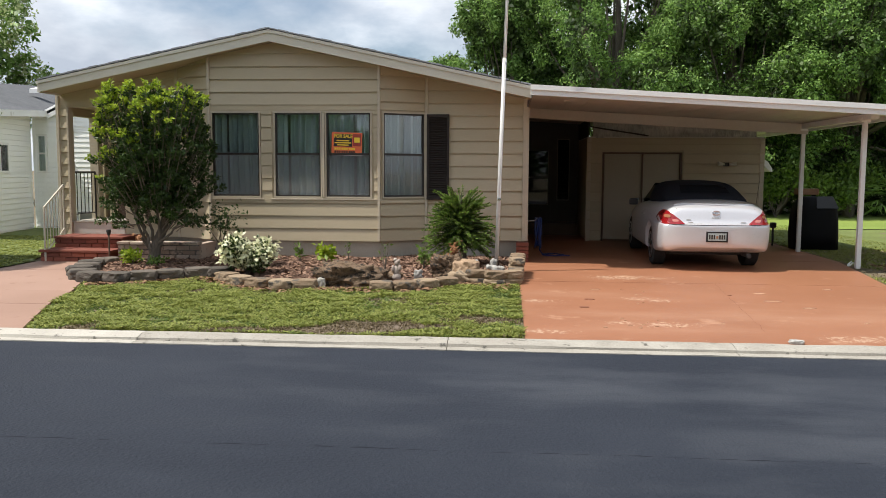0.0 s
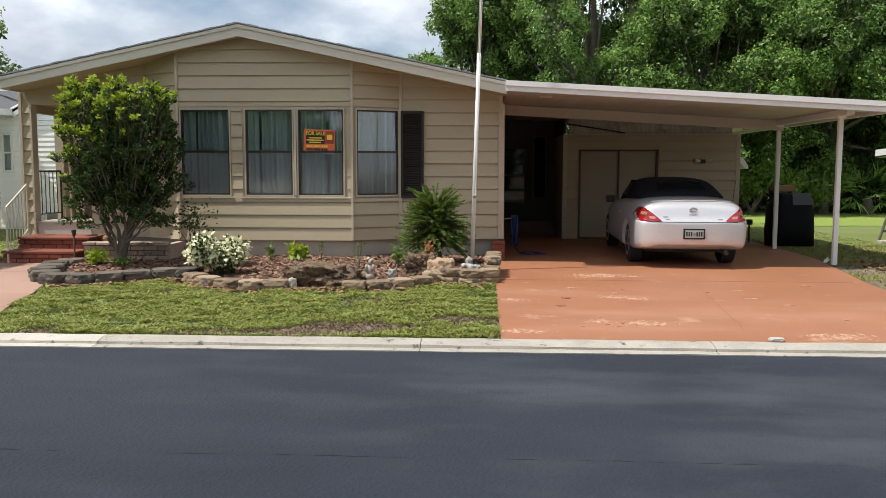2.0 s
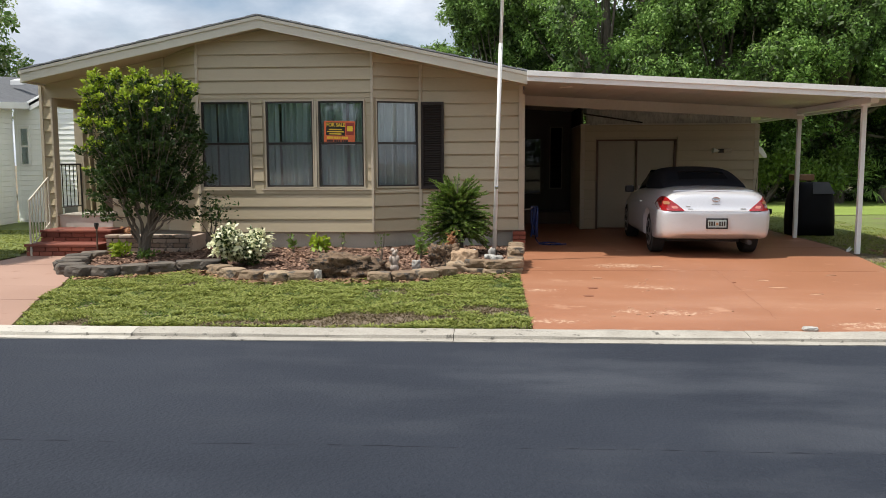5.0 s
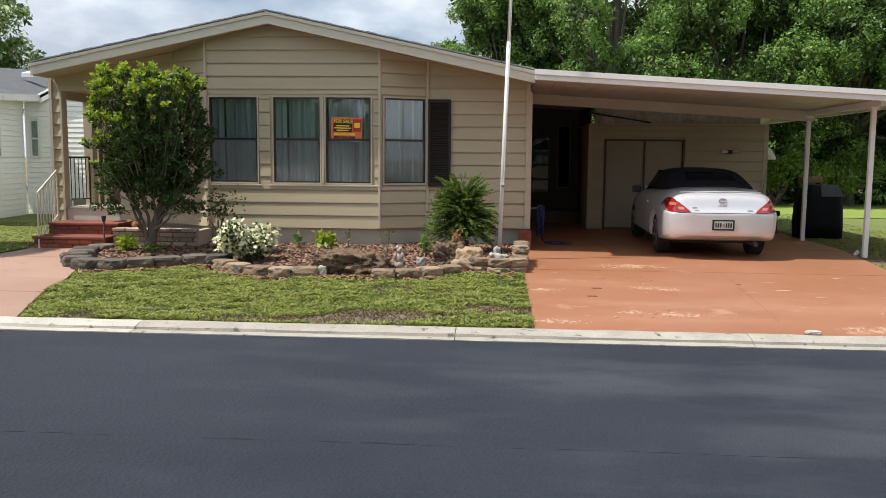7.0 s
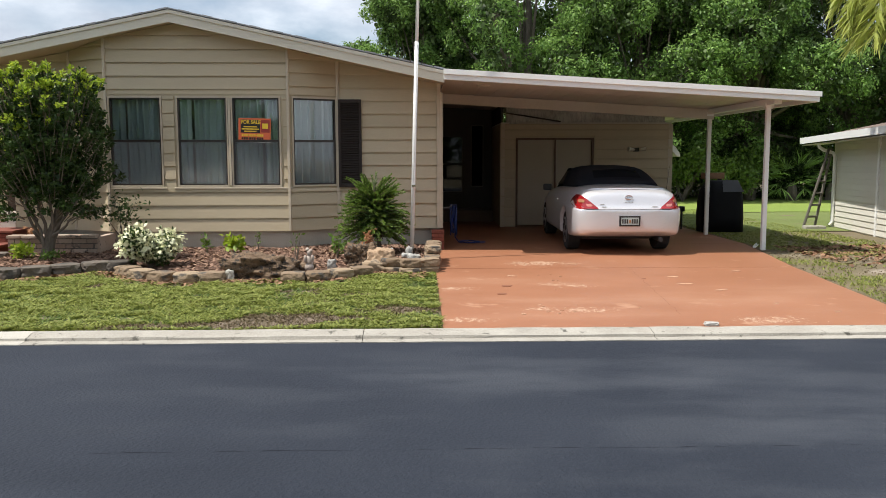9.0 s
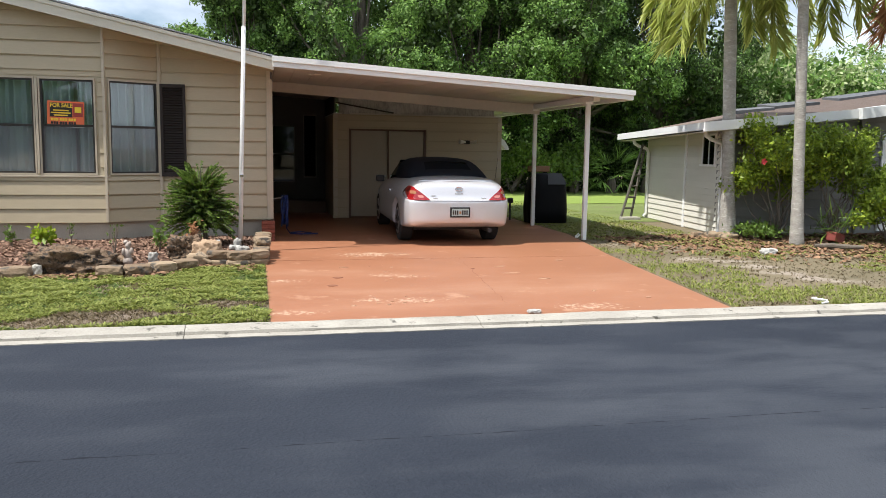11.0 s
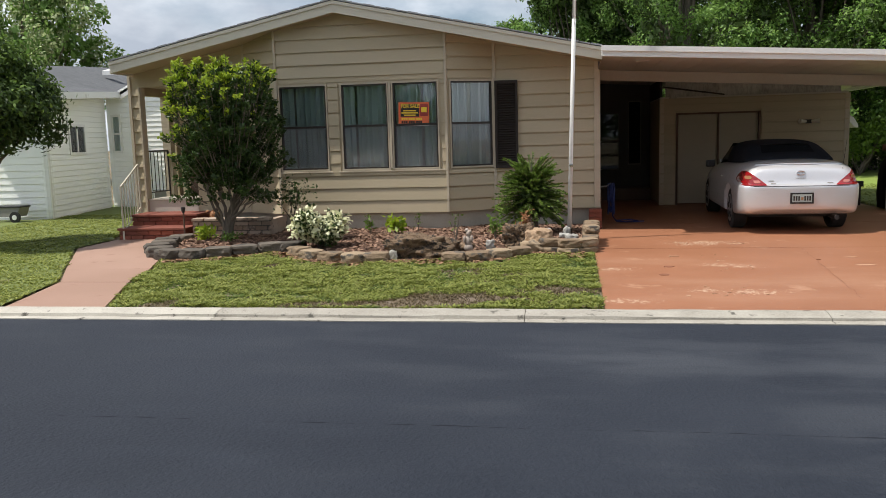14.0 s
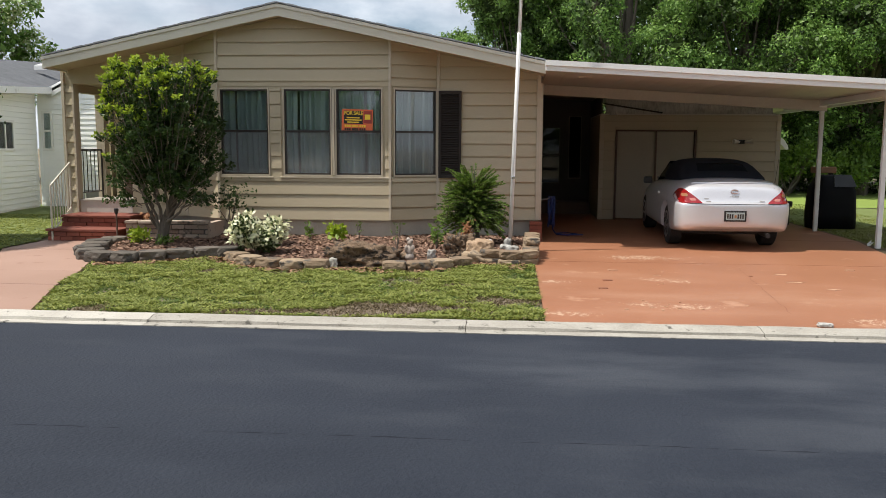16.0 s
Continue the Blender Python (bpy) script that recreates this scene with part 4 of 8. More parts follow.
# paving seam: a slightly raised overlap of two lanes of asphalt
vs, fs = [], []
for i in range(520):
    x = -13 + i * 0.05
    w = 0.012 * noise.noise(Vector((x * 1.3, 0, 0))) + 0.006 * noise.noise(Vector((x * 9, 3, 0)))
    q = max(0.02, 0.9 * noise.noise(Vector((x * 1.6, 21, 0))) + 0.9 * noise.noise(Vector((x * 8.0, 5, 0))) + 0.22)
    vs += [(x, 4.838 + w, ROADZ + 0.0077), (x, 4.838 + w + 0.006 * q, ROADZ + 0.0079 + 0.0055 * q), (x, 4.838 + w + 0.011 * q, ROADZ + 0.0077 + 0.003 * q)]
for i in range(519):
    a = 3 * i
    fs += [(a, a + 3, a + 4, a + 1), (a + 1, a + 4, a + 5, a + 2)]
SEAM = surface("seam_tar", (0.012, 0.014, 0.019), (0.026, 0.029, 0.037), 4, 120, 0.95, bump=0.5, bump_size=0.006)
SEAM.node_tree.nodes["Principled BSDF"].inputs["Specular IOR Level"].default_value = 0.08
seam = part("road_seam", mesh_of("road_seam", vs, fs, SEAM), SEAM)
tagged(seam, "dark tarred seam along the asphalt", "road seam", kind="structure")

# rolled concrete kerb in cast lengths
kerb = thing("kerb", "pale weathered concrete kerb with a rolled face", "kerb", kind="structure")
prof = [(LIP, -0.02), (LIP, ROADZ + 0.008), (LIP + 0.105, ROADZ + 0.010), (LIP + 0.112, ROADZ + 0.034), (LIP + 0.16, G - 0.002), (LIP + 0.22, G + 0.012), (KB - 0.02, G + 0.012), (KB, G), (KB, -0.02)]
joints = [-60, -30, -15, -9.0, -6.0, -3.45, -0.68, 1.765, 4.6, 7.4, 10.2, 13.0, 20, 40, 80]
for a, b in zip(joints, joints[1:]):
    n = max(2, int((b - a) / 0.12)) if -12 < a < 14 else 2
    vs, fs = [], []
    for i in range(n + 1):
        x = a + 0.003 + (b - a - 0.006) * i / n
        for k, (y, z) in enumerate(prof):
            wob = 0.006 * noise.noise(Vector((x * 2.3, k * 0.8, 1))) + 0.003 * noise.noise(Vector((x * 11, k, 5)))
            vs.append((x, y + wob, z + (wob * 0.7 if 0 < k < 8 else 0)))
    m = len(prof)
    for i in range(n):
        for k in range(m - 1):
            c = i * m + k
            fs.append((c, c + m, c + m + 1, c + 1))
    fs += [tuple(range(m)), tuple(range(n * m + m - 1, n * m - 1, -1))]
    part("kerb_stone", mesh_of("kerb_stone", vs, fs, KERB), KERB, kerb)
far_kerb = part("kerb_behind", boxed(-60, 60, -0.98, -0.6, -0.02, 0.11, 0.02), KERB)
tagged(far_kerb, "concrete kerb on the other side of the road", "kerb", kind="structure")

# painted drive of concrete bays that runs under the carport
drive = thing("driveway", "terracotta painted concrete driveway, worn in patches", "driveway", kind="structure")


def slab(name, corners, mat, parent, z=G, cell=0.25, drop=0.12):
    """A concrete slab over a four-cornered outline with a little unevenness."""
    a, b, c, d = [Vector((*p, 0)) for p in corners]
    nu, nv = max(1, int((b - a).length / cell)), max(1, int((d - a).length / cell))
    vs, fs = [], []
    for j in range(nv + 1):
        for i in range(nu + 1):
            p = a.lerp(b, i / nu).lerp(d.lerp(c, i / nu), j / nv)
            vs.append((p.x, p.y, z + 0.004 * noise.noise(p * 0.8)))
    n = nu + 1
    fs = [(j * n + i, j * n + i + 1, (j + 1) * n + i + 1, (j + 1) * n + i) for j in range(nv) for i in range(nu)]
    rim = [i for i in range(n)] + [j * n + nu for j in range(1, nv + 1)] + [nv * n + i for i in range(nu - 1, -1, -1)] + [j * n for j in range(nv - 1, 0, -1)]
    base = len(vs)
    vs += [(vs[k][0], vs[k][1], z - drop) for k in rim]
    for k in range(len(rim)):
        k2 = (k + 1) % len(rim)
        fs.append((rim[k], base + k, base + k2, rim[k2]))
    return part(name, mesh_of(name, vs, fs, mat), mat, parent)


EDGE_R = lambda y: 4.33 + (y - 7.7) * 0.128 if y < 13.4 else 5.35
for y0, y1 in ((KB + 0.004, 11.6), (11.615, 14.6), (14.612, 18.2), (18.212, 22.4)):
    slab("drive_bay", [(0.0, y0), (EDGE_R(y0), y0), (EDGE_R(y1), y1), (0.0 if y1 < 14 else 0.1, y1)], DRIVE, drive)

walk_path = thing("front_path", "faded terracotta painted concrete front path with a crack", "path", kind="structure")
slab("path_slab", [(-5.72, KB + 0.004), (-4.66, KB + 0.004), (-5.21, 9.1), (-6.05, 9.1)], PATHMAT, walk_path)
slab("path_slab", [(-6.05, 9.112), (-5.21, 9.112), (-5.46, 10.05), (-6.6, 10.05)], PATHMAT, walk_path)
slab("path_slab", [(-6.6, 10.051), (-5.46, 10.051), (-6.2, 12.0), (-7.69, 12.0)], PATHMAT, walk_path)
slab("path_slab", [(-7.69, 12.012), (-6.2, 12.012), (-6.3, 13.1), (-7.68, 13.1)], PATHMAT, walk_path)

# planting bed: raised mulch inside the stone edging
BED = [(-6.35, 12.6), (-6.0, 11.55), (-5.5, 10.8), (-5.0, 11.05), (-4.4, 11.55), (-3.9, 11.2), (-3.3, 10.65), (-2.6, 10.65), (-2.0, 10.7), (-1.3, 10.8), (-0.8, 11.3), (-0.1, 11.2), (-0.04, 13.9)]


def bed_front(x):
    for (xa, ya), (xb, yb) in zip(BED, BED[1:]):
        if xa <= x <= xb:
            return ya + (yb - ya) * (x - xa) / (xb - xa)
    return 12.6 if x < -6 else 13.9


xs2 = [-6.35 + i * 0.09 for i in range(71)]
vs, fs = [], []
for i, x in enumerate(xs2):
    x = min(x, -0.06)
    yf, yb = bed_front(x), 14.16
    for k in range(22):
        y = yf + (yb - yf) * k / 21
        rise = min(1, k / 4)
        vs.append((x, y, G - 0.02 + 0.085 * rise + 0.03 * noise.noise(Vector((x * 2, y * 2, 0))) * rise))
for i in range(len(xs2) - 1):
    for k in range(21):
        a = i * 22 + k
        fs.append((a, a + 22, a + 23, a + 1))
bed = part("planting_bed", mesh_of("planting_bed", vs, fs, MULCHBED, True), MULCHBED)
tagged(bed, "planting bed covered with red-brown bark mulch", "planting bed", kind="structure")


def bed_z(x, y):
    rise = min(1, max(0, (y - bed_front(x)) / (14.16 - bed_front(x)) * 21 / 4))
    return G - 0.02 + 0.085 * rise + 0.03 * noise.noise(Vector((x * 2, y * 2, 0))) * rise


def flakes(name, spots, size, mat, label, category, flat=0.5, aspect=2.2, thick=0.2):
    """Loose chips: small bent four-cornered flakes lying about, one mesh of stuff."""
    vs, fs = [], []
    for x, y, z in spots:
        s = size * rnd.uniform(0.5, 1.3)
        e = Euler((rnd.uniform(-flat, flat), rnd.uniform(-flat, flat), rnd.uniform(0, math.tau))).to_matrix()
        k = len(vs)
        for a, b in ((-1, -1), (1, -1), (1, 1), (-1, 1)):
            p = e @ Vector((a * s * aspect / 2, b * s / 2, s * thick * rnd.uniform(-1, 1)))
            vs.append((x + p.x, y + p.y, z + p.z))
        fs.append((k, k + 1, k + 2, k + 3))
    ob = part(name, mesh_of(name, vs, fs, mat), mat)
    return tagged(ob, label, category, kind="stuff")


spots = []
while len(spots) < 15000:
    x = rnd.uniform(-6.3, -0.05)
    y = rnd.uniform(bed_front(x) + 0.02, 14.1)
    spots.append((x, y, bed_z(x, y) + 0.012))
flakes("bark_mulch", spots, 0.023, MULCH, "red-brown and grey bark chips", "mulch")


# grass: blades and small broad leaves in tufts
def tufts(name, spots, height, width, mat, label, leaves=3, lean=0.7):
    n = len(spots)
    if not n:
        return None
    P = np.repeat(np.array(spots), leaves, axis=0)
    m = len(P)
    rs = np.random.RandomState(n % 9973)
    ang = rs.uniform(0, math.tau, m)
    h = height * rs.uniform(0.5, 1.25, m)
    w = width * rs.uniform(0.6, 1.3, m)
    ln = lean * rs.uniform(0.2, 1.2, m)
    d = np.stack([np.cos(ang), np.sin(ang), np.zeros(m)], 1)
    s = np.stack([-np.sin(ang), np.cos(ang), np.zeros(m)], 1)
    up = np.array([0, 0, 1.0])
    base = P + d * (rs.uniform(0, 0.015, m))[:, None]
    mid = base + d * (h * ln * 0.45)[:, None] + up * (h * 0.62)[:, None]
    tip = base + d * (h * ln * 1.1)[:, None] + up * (h * 0.85)[:, None]
    V = np.stack([base, mid - s * w[:, None], tip, mid + s * w[:, None]], 1).reshape(-1, 3)
    me = bpy.data.meshes.new(name)
    me.vertices.add(len(V))
    me.vertices.foreach_set("co", V.ravel())
    me.loops.add(len(V))
    me.loops.foreach_set("vertex_index", np.arange(len(V)))
    me.polygons.add(m)
    me.polygons.foreach_set("loop_start", np.arange(0, len(V), 4))
    me.polygons.foreach_set("loop_total", np.full(m, 4))
    me.materials.append(mat)
    me.update(calc_edges=True)
    me.validate()
    ob = part(name, me, mat)
    return tagged(ob, label, "grass", kind="stuff")


def path_edge_r(y):
    return -4.66 - (y - 7.7) * 0.393 if y < 9.1 else (-5.21 - (y - 9.1) * 0.263 if y < 10.05 else -5.46 - (y - 10.05) * 0.38)


def path_edge_l(y):
    return -5.72 - (y - 7.7) * 0.236 if y < 9.1 else (-6.05 - (y - 9.1) * 0.566 if y < 12.0 else -7.69)


def bare(x, y):
    """Where the sod is worn thin: a few patches by the kerb and between."""
    v = noise.noise(Vector((x * 1.1, y * 1.6, 2.0))) + 0.5 * noise.noise(Vector((x * 3.7, y * 3.7, 8.0)))
    for cx, cy, r in ((-1.22, 8.22, 0.5), (-0.36, 8.57, 0.36), (-1.88, 8.02, 0.36), (-0.76, 9.42, 0.2), (-2.6, 7.85, 0.3)):
        v -= 1.1 * math.exp(-((x - cx) ** 2 / (r * r * 2.0) + (y - cy) ** 2 / (r * r * 0.35)))
    return v


front, dark, dry = [], [], []
count = 0
while count < 62000:
    x, y = rnd.uniform(-6.0, -0.03), rnd.uniform(KB + 0.03, 11.4)
    if x < path_edge_r(y) + 0.05 or y > bed_front(x) - 0.12:
        continue
    count += 1
    v = bare(x, y)
    tone_here = noise.noise(Vector((x * 2.1, y * 2.6, 11.0))) + 0.8 * noise.noise(Vector((x * 6.3, y * 6.3, 3.0))) + rnd.gauss(0, 0.25)
    near_bed = bed_front(x) - 0.4 - y
    if v < -0.5 + rnd.uniform(-0.25, 0.25) or (near_bed < -0.08 and rnd.random() < 0.7):
        if rnd.random() < 0.3:
            dry.append((x, y, G + lumps(x, y) - 0.01))
        continue
    if tone_here < -0.55 and rnd.random() < 0.75:
        continue
    p = (x, y, G + lumps(x, y) - 0.012 + 0.022 * max(-0.5, tone_here))
    if tone_here < -0.08:
        dark.append(p)
    elif rnd.random() < 0.06:
        dry.append(p)
    else:
        front.append(p)
tufts("front_lawn_grass", front, 0.034, 0.0075, GRASS, "coarse green lawn grass with broad blades", 4, 1.7)
tufts("shaded_lawn_grass", dark, 0.032, 0.007, GRASS_DARK, "darker patches of coarse lawn grass", 3, 1.3)
left = []
while len(left) < 22000:
    x, y = rnd.uniform(-11.5, -5.4), KB + 0.04 + (rnd.random() ** 1.4) * 10
    if x > path_edge_l(y) - 0.05 or (x > -7.9 and y > 13.0):
        continue
    if bare(x, y) < -0.6 - 0.1 * (y - 9):
        continue
    left.append((x, y, G + lumps(x, y) - 0.01))
tufts("left_lawn_grass", left, 0.038, 0.0105, GRASS, "green lawn grass beside the path", 3, 1.7)
right = []
while len(right) < 20000:
    x, y = rnd.uniform(4.3, 13), KB + 0.04 + (rnd.random() ** 1.3) * 16
    if x < EDGE_R(y) + 0.03 or (x > 7.7 and y > 13.8):
        continue
    v = noise.noise(Vector((x * 0.8, y * 0.8, 5.0))) + 0.7 * noise.noise(Vector((x * 2.9, y * 2.9, 1.0)))
    for cx, cy, r in ((5.85, 11.16, 0.3), (6.27, 10.89, 0.3), (6.32, 10.3, 0.35), (6.28, 9.75, 0.3), (6.36, 9.3, 0.3), (6.75, 9.05, 0.3)):
        v -= 1.2 * math.exp(-((x - cx) ** 2 + (y - cy) ** 2) / (r * r))
    for cx, cy, r in ((5.5, 9.4, 0.35), (5.3, 8.3, 0.6), (6.2, 8.2, 0.5), (5.2, 10.2, 0.3)):
        v += 0.8 * math.exp(-((x - cx) ** 2 + (y - cy) ** 2) / (r * r))
    if v < (0.10 if y < 14 else -0.4) + rnd.gauss(0, 0.12):
        if rnd.random() < 0.22:
            dry.append((x, y, G + lumps(x, y) - 0.01))
        continue
    right.append((x, y, G + lumps(x, y) - 0.01))
tufts("side_lawn_grass", right, 0.04, 0.006, GRASS, "thin patchy green lawn grass", 3, 1.3)
tufts("dry_grass", dry, 0.03, 0.006, DRYGRASS, "dry straw-coloured grass", 3, 1.1)
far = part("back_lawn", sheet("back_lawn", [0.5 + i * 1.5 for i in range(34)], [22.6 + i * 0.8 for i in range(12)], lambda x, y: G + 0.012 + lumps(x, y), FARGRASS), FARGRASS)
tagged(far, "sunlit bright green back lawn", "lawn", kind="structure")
side = part("side_lawn", sheet("side_lawn", [5.5 + i * 0.5 for i in range(40)], [16.9 + i * 0.43 for i in range(14)], lambda x, y: G + 0.010 + lumps(x, y), DIMGRASS), DIMGRASS)
tagged(side, "green lawn between the carport and the neighbouring house", "lawn", kind="structure")

ws = [KB + 0.03 + 0.3 * j for j in range(44)]
vs = [(-19 + (path_edge_l(y) - 0.05 + 19) * i / 40 if y < 13.2 else -19 + 11.0 * i / 40, y) for y in ws for i in range(41)]
vs = [(x, y, G + 0.008 + lumps(x, y)) for x, y in vs]
fs = [(j * 41 + i, j * 41 + i + 1, (j + 1) * 41 + i + 1, (j + 1) * 41 + i) for j in range(43) for i in range(40)]
left_sod = part("left_lawn", mesh_of("left_lawn", vs, fs, DIMGRASS, True), DIMGRASS)
tagged(left_sod, "green lawn sod between the path and the white house", "lawn", kind="structure")

# ---------------------------------------------------------------- the car
from mathutils.bvhtree import BVHTree

CAR_X, CAR_Y = 2.93, 12.95


def loft(stations, mirror=True):
    """Skin over half profiles [(x, z), ...] at distances d, mirrored across x = 0."""
    bm = bmesh.new()
    rings = []
    for d, half in stations:
        pts = [(x, d, z) for x, z in half]
        pts += [(-x, d, z) for x, z in reversed(half) if abs(x) > 1e-6]
        rings.append([bm.verts.new(p) for p in pts])
    n = len(rings[0])
    for a, b in zip(rings, rings[1:]):
        for k in range(n):
            bm.faces.new((a[k], a[(k + 1) % n], b[(k + 1) % n], b[k]))
    bm.faces.new(rings[0][::-1])
    bm.faces.new(rings[-1])
    return bm


def baked(ob):
    """The object's mesh with its modifiers applied."""
    dg = bpy.context.evaluated_depsgraph_get()
    me = bpy.data.meshes.new_from_object(ob.evaluated_get(dg))
    old = ob.data
    ob.modifiers.clear()
    ob.data = me
    bpy.data.meshes.remove(old)
    return me


car = thing("car", "pearl white convertible with closed dark soft top on the drive", "car", pose(CAR_X, CAR_Y, 0, 0, 0, -1.7) @ Matrix.Diagonal((0.945, 1, 1, 1)))
BODY = [
    (-0.02, [(0, 0.47), (0.26, 0.47), (0.36, 0.475), (0.40, 0.50), (0.42, 0.60), (0.42, 0.70), (0.41, 0.735), (0.39, 0.748), (0.36, 0.752), (0.32, 0.755), (0.22, 0.758), (0, 0.76)]),
    (0.00, [(0, 0.44), (0.42, 0.44), (0.54, 0.445), (0.585, 0.48), (0.60, 0.60), (0.60, 0.725), (0.59, 0.752), (0.57, 0.76), (0.55, 0.764), (0.50, 0.767), (0.34, 0.77), (0, 0.772)]),
    (0.05, [(0, 0.415), (0.52, 0.415), (0.68, 0.42), (0.735, 0.46), (0.75, 0.60), (0.75, 0.74), (0.735, 0.763), (0.70, 0.772), (0.67, 0.776), (0.60, 0.78), (0.42, 0.785), (0, 0.79)]),
    (0.085, [(0, 0.395), (0.55, 0.395), (0.73, 0.40), (0.79, 0.445), (0.805, 0.60), (0.805, 0.745), (0.79, 0.768), (0.73, 0.782), (0.70, 0.85), (0.63, 0.905), (0.43, 0.925), (0, 0.935)]),
    (0.115, [(0, 0.38), (0.58, 0.38), (0.76, 0.385), (0.815, 0.435), (0.83, 0.60), (0.83, 0.75), (0.82, 0.772), (0.765, 0.79), (0.735, 0.895), (0.655, 0.978), (0.44, 1.0), (0, 1.01)]),
    (0.20, [(0, 0.36), (0.62, 0.36), (0.81, 0.365), (0.85, 0.415), (0.866, 0.60), (0.866, 0.755), (0.858, 0.775), (0.815, 0.80), (0.785, 0.925), (0.69, 1.025), (0.46, 1.05), (0, 1.062)]),
    (0.36, [(0, 0.34), (0.64, 0.34), (0.84, 0.35), (0.875, 0.40), (0.887, 0.60), (0.887, 0.76), (0.878, 0.782), (0.852, 0.81), (0.82, 0.945), (0.715, 1.05), (0.48, 1.078), (0, 1.092)]),
    (0.65, [(0, 0.32), (0.66, 0.32), (0.86, 0.33), (0.888, 0.38), (0.895, 0.60), (0.893, 0.77), (0.885, 0.79), (0.874, 0.815), (0.84, 0.955), (0.73, 1.07), (0.5, 1.105), (0, 1.12)]),
    (1.20, [(0, 0.31), (0.66, 0.31), (0.87, 0.32), (0.89, 0.37), (0.895, 0.60), (0.893, 0.78), (0.887, 0.80), (0.88, 0.83), (0.85, 0.96), (0.74, 1.06), (0.5, 1.095), (0, 1.11)]),
    (2.20, [(0, 0.31), (0.66, 0.31), (0.87, 0.32), (0.89, 0.37), (0.89, 0.60), (0.888, 0.77), (0.884, 0.80), (0.878, 0.83), (0.85, 0.94), (0.75, 1.02), (0.5, 1.04), (0, 1.05)]),
    (3.30, [(0, 0.31), (0.66, 0.31), (0.87, 0.32), (0.89, 0.37), (0.89, 0.60), (0.885, 0.75), (0.88, 0.78), (0.87, 0.81), (0.83, 0.92), (0.72, 1.0), (0.5, 1.03), (0, 1.04)]),
    (4.10, [(0, 0.31), (0.64, 0.31), (0.84, 0.33), (0.87, 0.38), (0.87, 0.56), (0.855, 0.68), (0.845, 0.71), (0.83, 0.74), (0.78, 0.83), (0.64, 0.90), (0.4, 0.93), (0, 0.95)]),
    (4.60, [(0, 0.33), (0.54, 0.33), (0.68, 0.36), (0.72, 0.42), (0.72, 0.53), (0.70, 0.60), (0.69, 0.62), (0.67, 0.65), (0.62, 0.72), (0.50, 0.77), (0.3, 0.80), (0, 0.81)]),
    (4.74, [(0, 0.38), (0.42, 0.38), (0.52, 0.40), (0.55, 0.45), (0.55, 0.51), (0.54, 0.55), (0.53, 0.57), (0.52, 0.59), (0.48, 0.64), (0.40, 0.67), (0.25, 0.69), (0, 0.70)]),
]
BODY = [(d, [(x, z * 1.042) for x, z in half]) for d, half in BODY]
body = part("body", loft(BODY), CARPAINT, car, "pearl white painted body", smooth=True)
sub = body.modifiers.new("round", "SUBSURF")
sub.levels = sub.render_levels = 2
baked(body)
cutters = []
for side in (-1, 1):
    for d in (1.0, 3.72):
        bm = bmesh.new()
        bmesh.ops.create_cone(bm, cap_ends=True, segments=36, radius1=0.375, radius2=0.375, depth=0.5, matrix=Matrix.Translation((side * 0.86, d, 0.42)) @ Matrix.Rotation(math.pi / 2, 4, "Y"))
        c = part("cut", bm, BLACK, car)
        cutters.append(c)
        mo = body.modifiers.new("arch", "BOOLEAN")
        mo.operation, mo.object, mo.solver = "DIFFERENCE", c, "EXACT"
baked(body)
for c in cutters:
    bpy.data.objects.remove(c)
body.data.polygons.foreach_set("use_smooth", [True] * len(body.data.polygons))
bb = bmesh.new()
bb.from_mesh(body.data)
tree = BVHTree.FromBMesh(bb)


def on_rear(x, z, lift=0.006):
    hit = tree.ray_cast(Vector((x, -2, z)), Vector((0, 1, 0)))
    d = hit[0].y if hit[0] else 0.1
    return Vector((x, d - lift, z))


def on_top(x, y, lift=0.006):
    hit = tree.ray_cast(Vector((x, y, 3)), Vector((0, 0, -1)))
    return Vector((x, y, (hit[0].z if hit[0] else 1.1) + lift))


def applique(name, outline, mat, parent, label="", lift=0.008, n=10, z_first=True):
    """A curved plate on the car's tail: outline rows (z, x_left, x_right), from below upwards."""
    vs, fs = [], []
    for z, a, b in outline:
        for i in range(n + 1):
            vs.append(on_rear(a + (b - a) * i / n, z, lift))
    m = n + 1
    for j in range(len(outline) - 1):
        for i in range(n):
            k = j * m + i
            fs.append((k, k + 1, k + m + 1, k + m))
    k0 = len(vs)
    vs += [v + Vector((0, lift + 0.02, 0)) for v in vs]
    rim = [i for i in range(m)] + [j * m + n for j in range(1, len(outline))] + [(len(outline) - 1) * m + i for i in range(n - 1, -1, -1)] + [j * m for j in range(len(outline) - 2, 0, -1)]
    for a, b in zip(rim, rim[1:] + rim[:1]):
        fs.append((a, a + k0, b + k0, b))
    return part(name, mesh_of(name, vs, fs, mat, False), mat, parent, label)


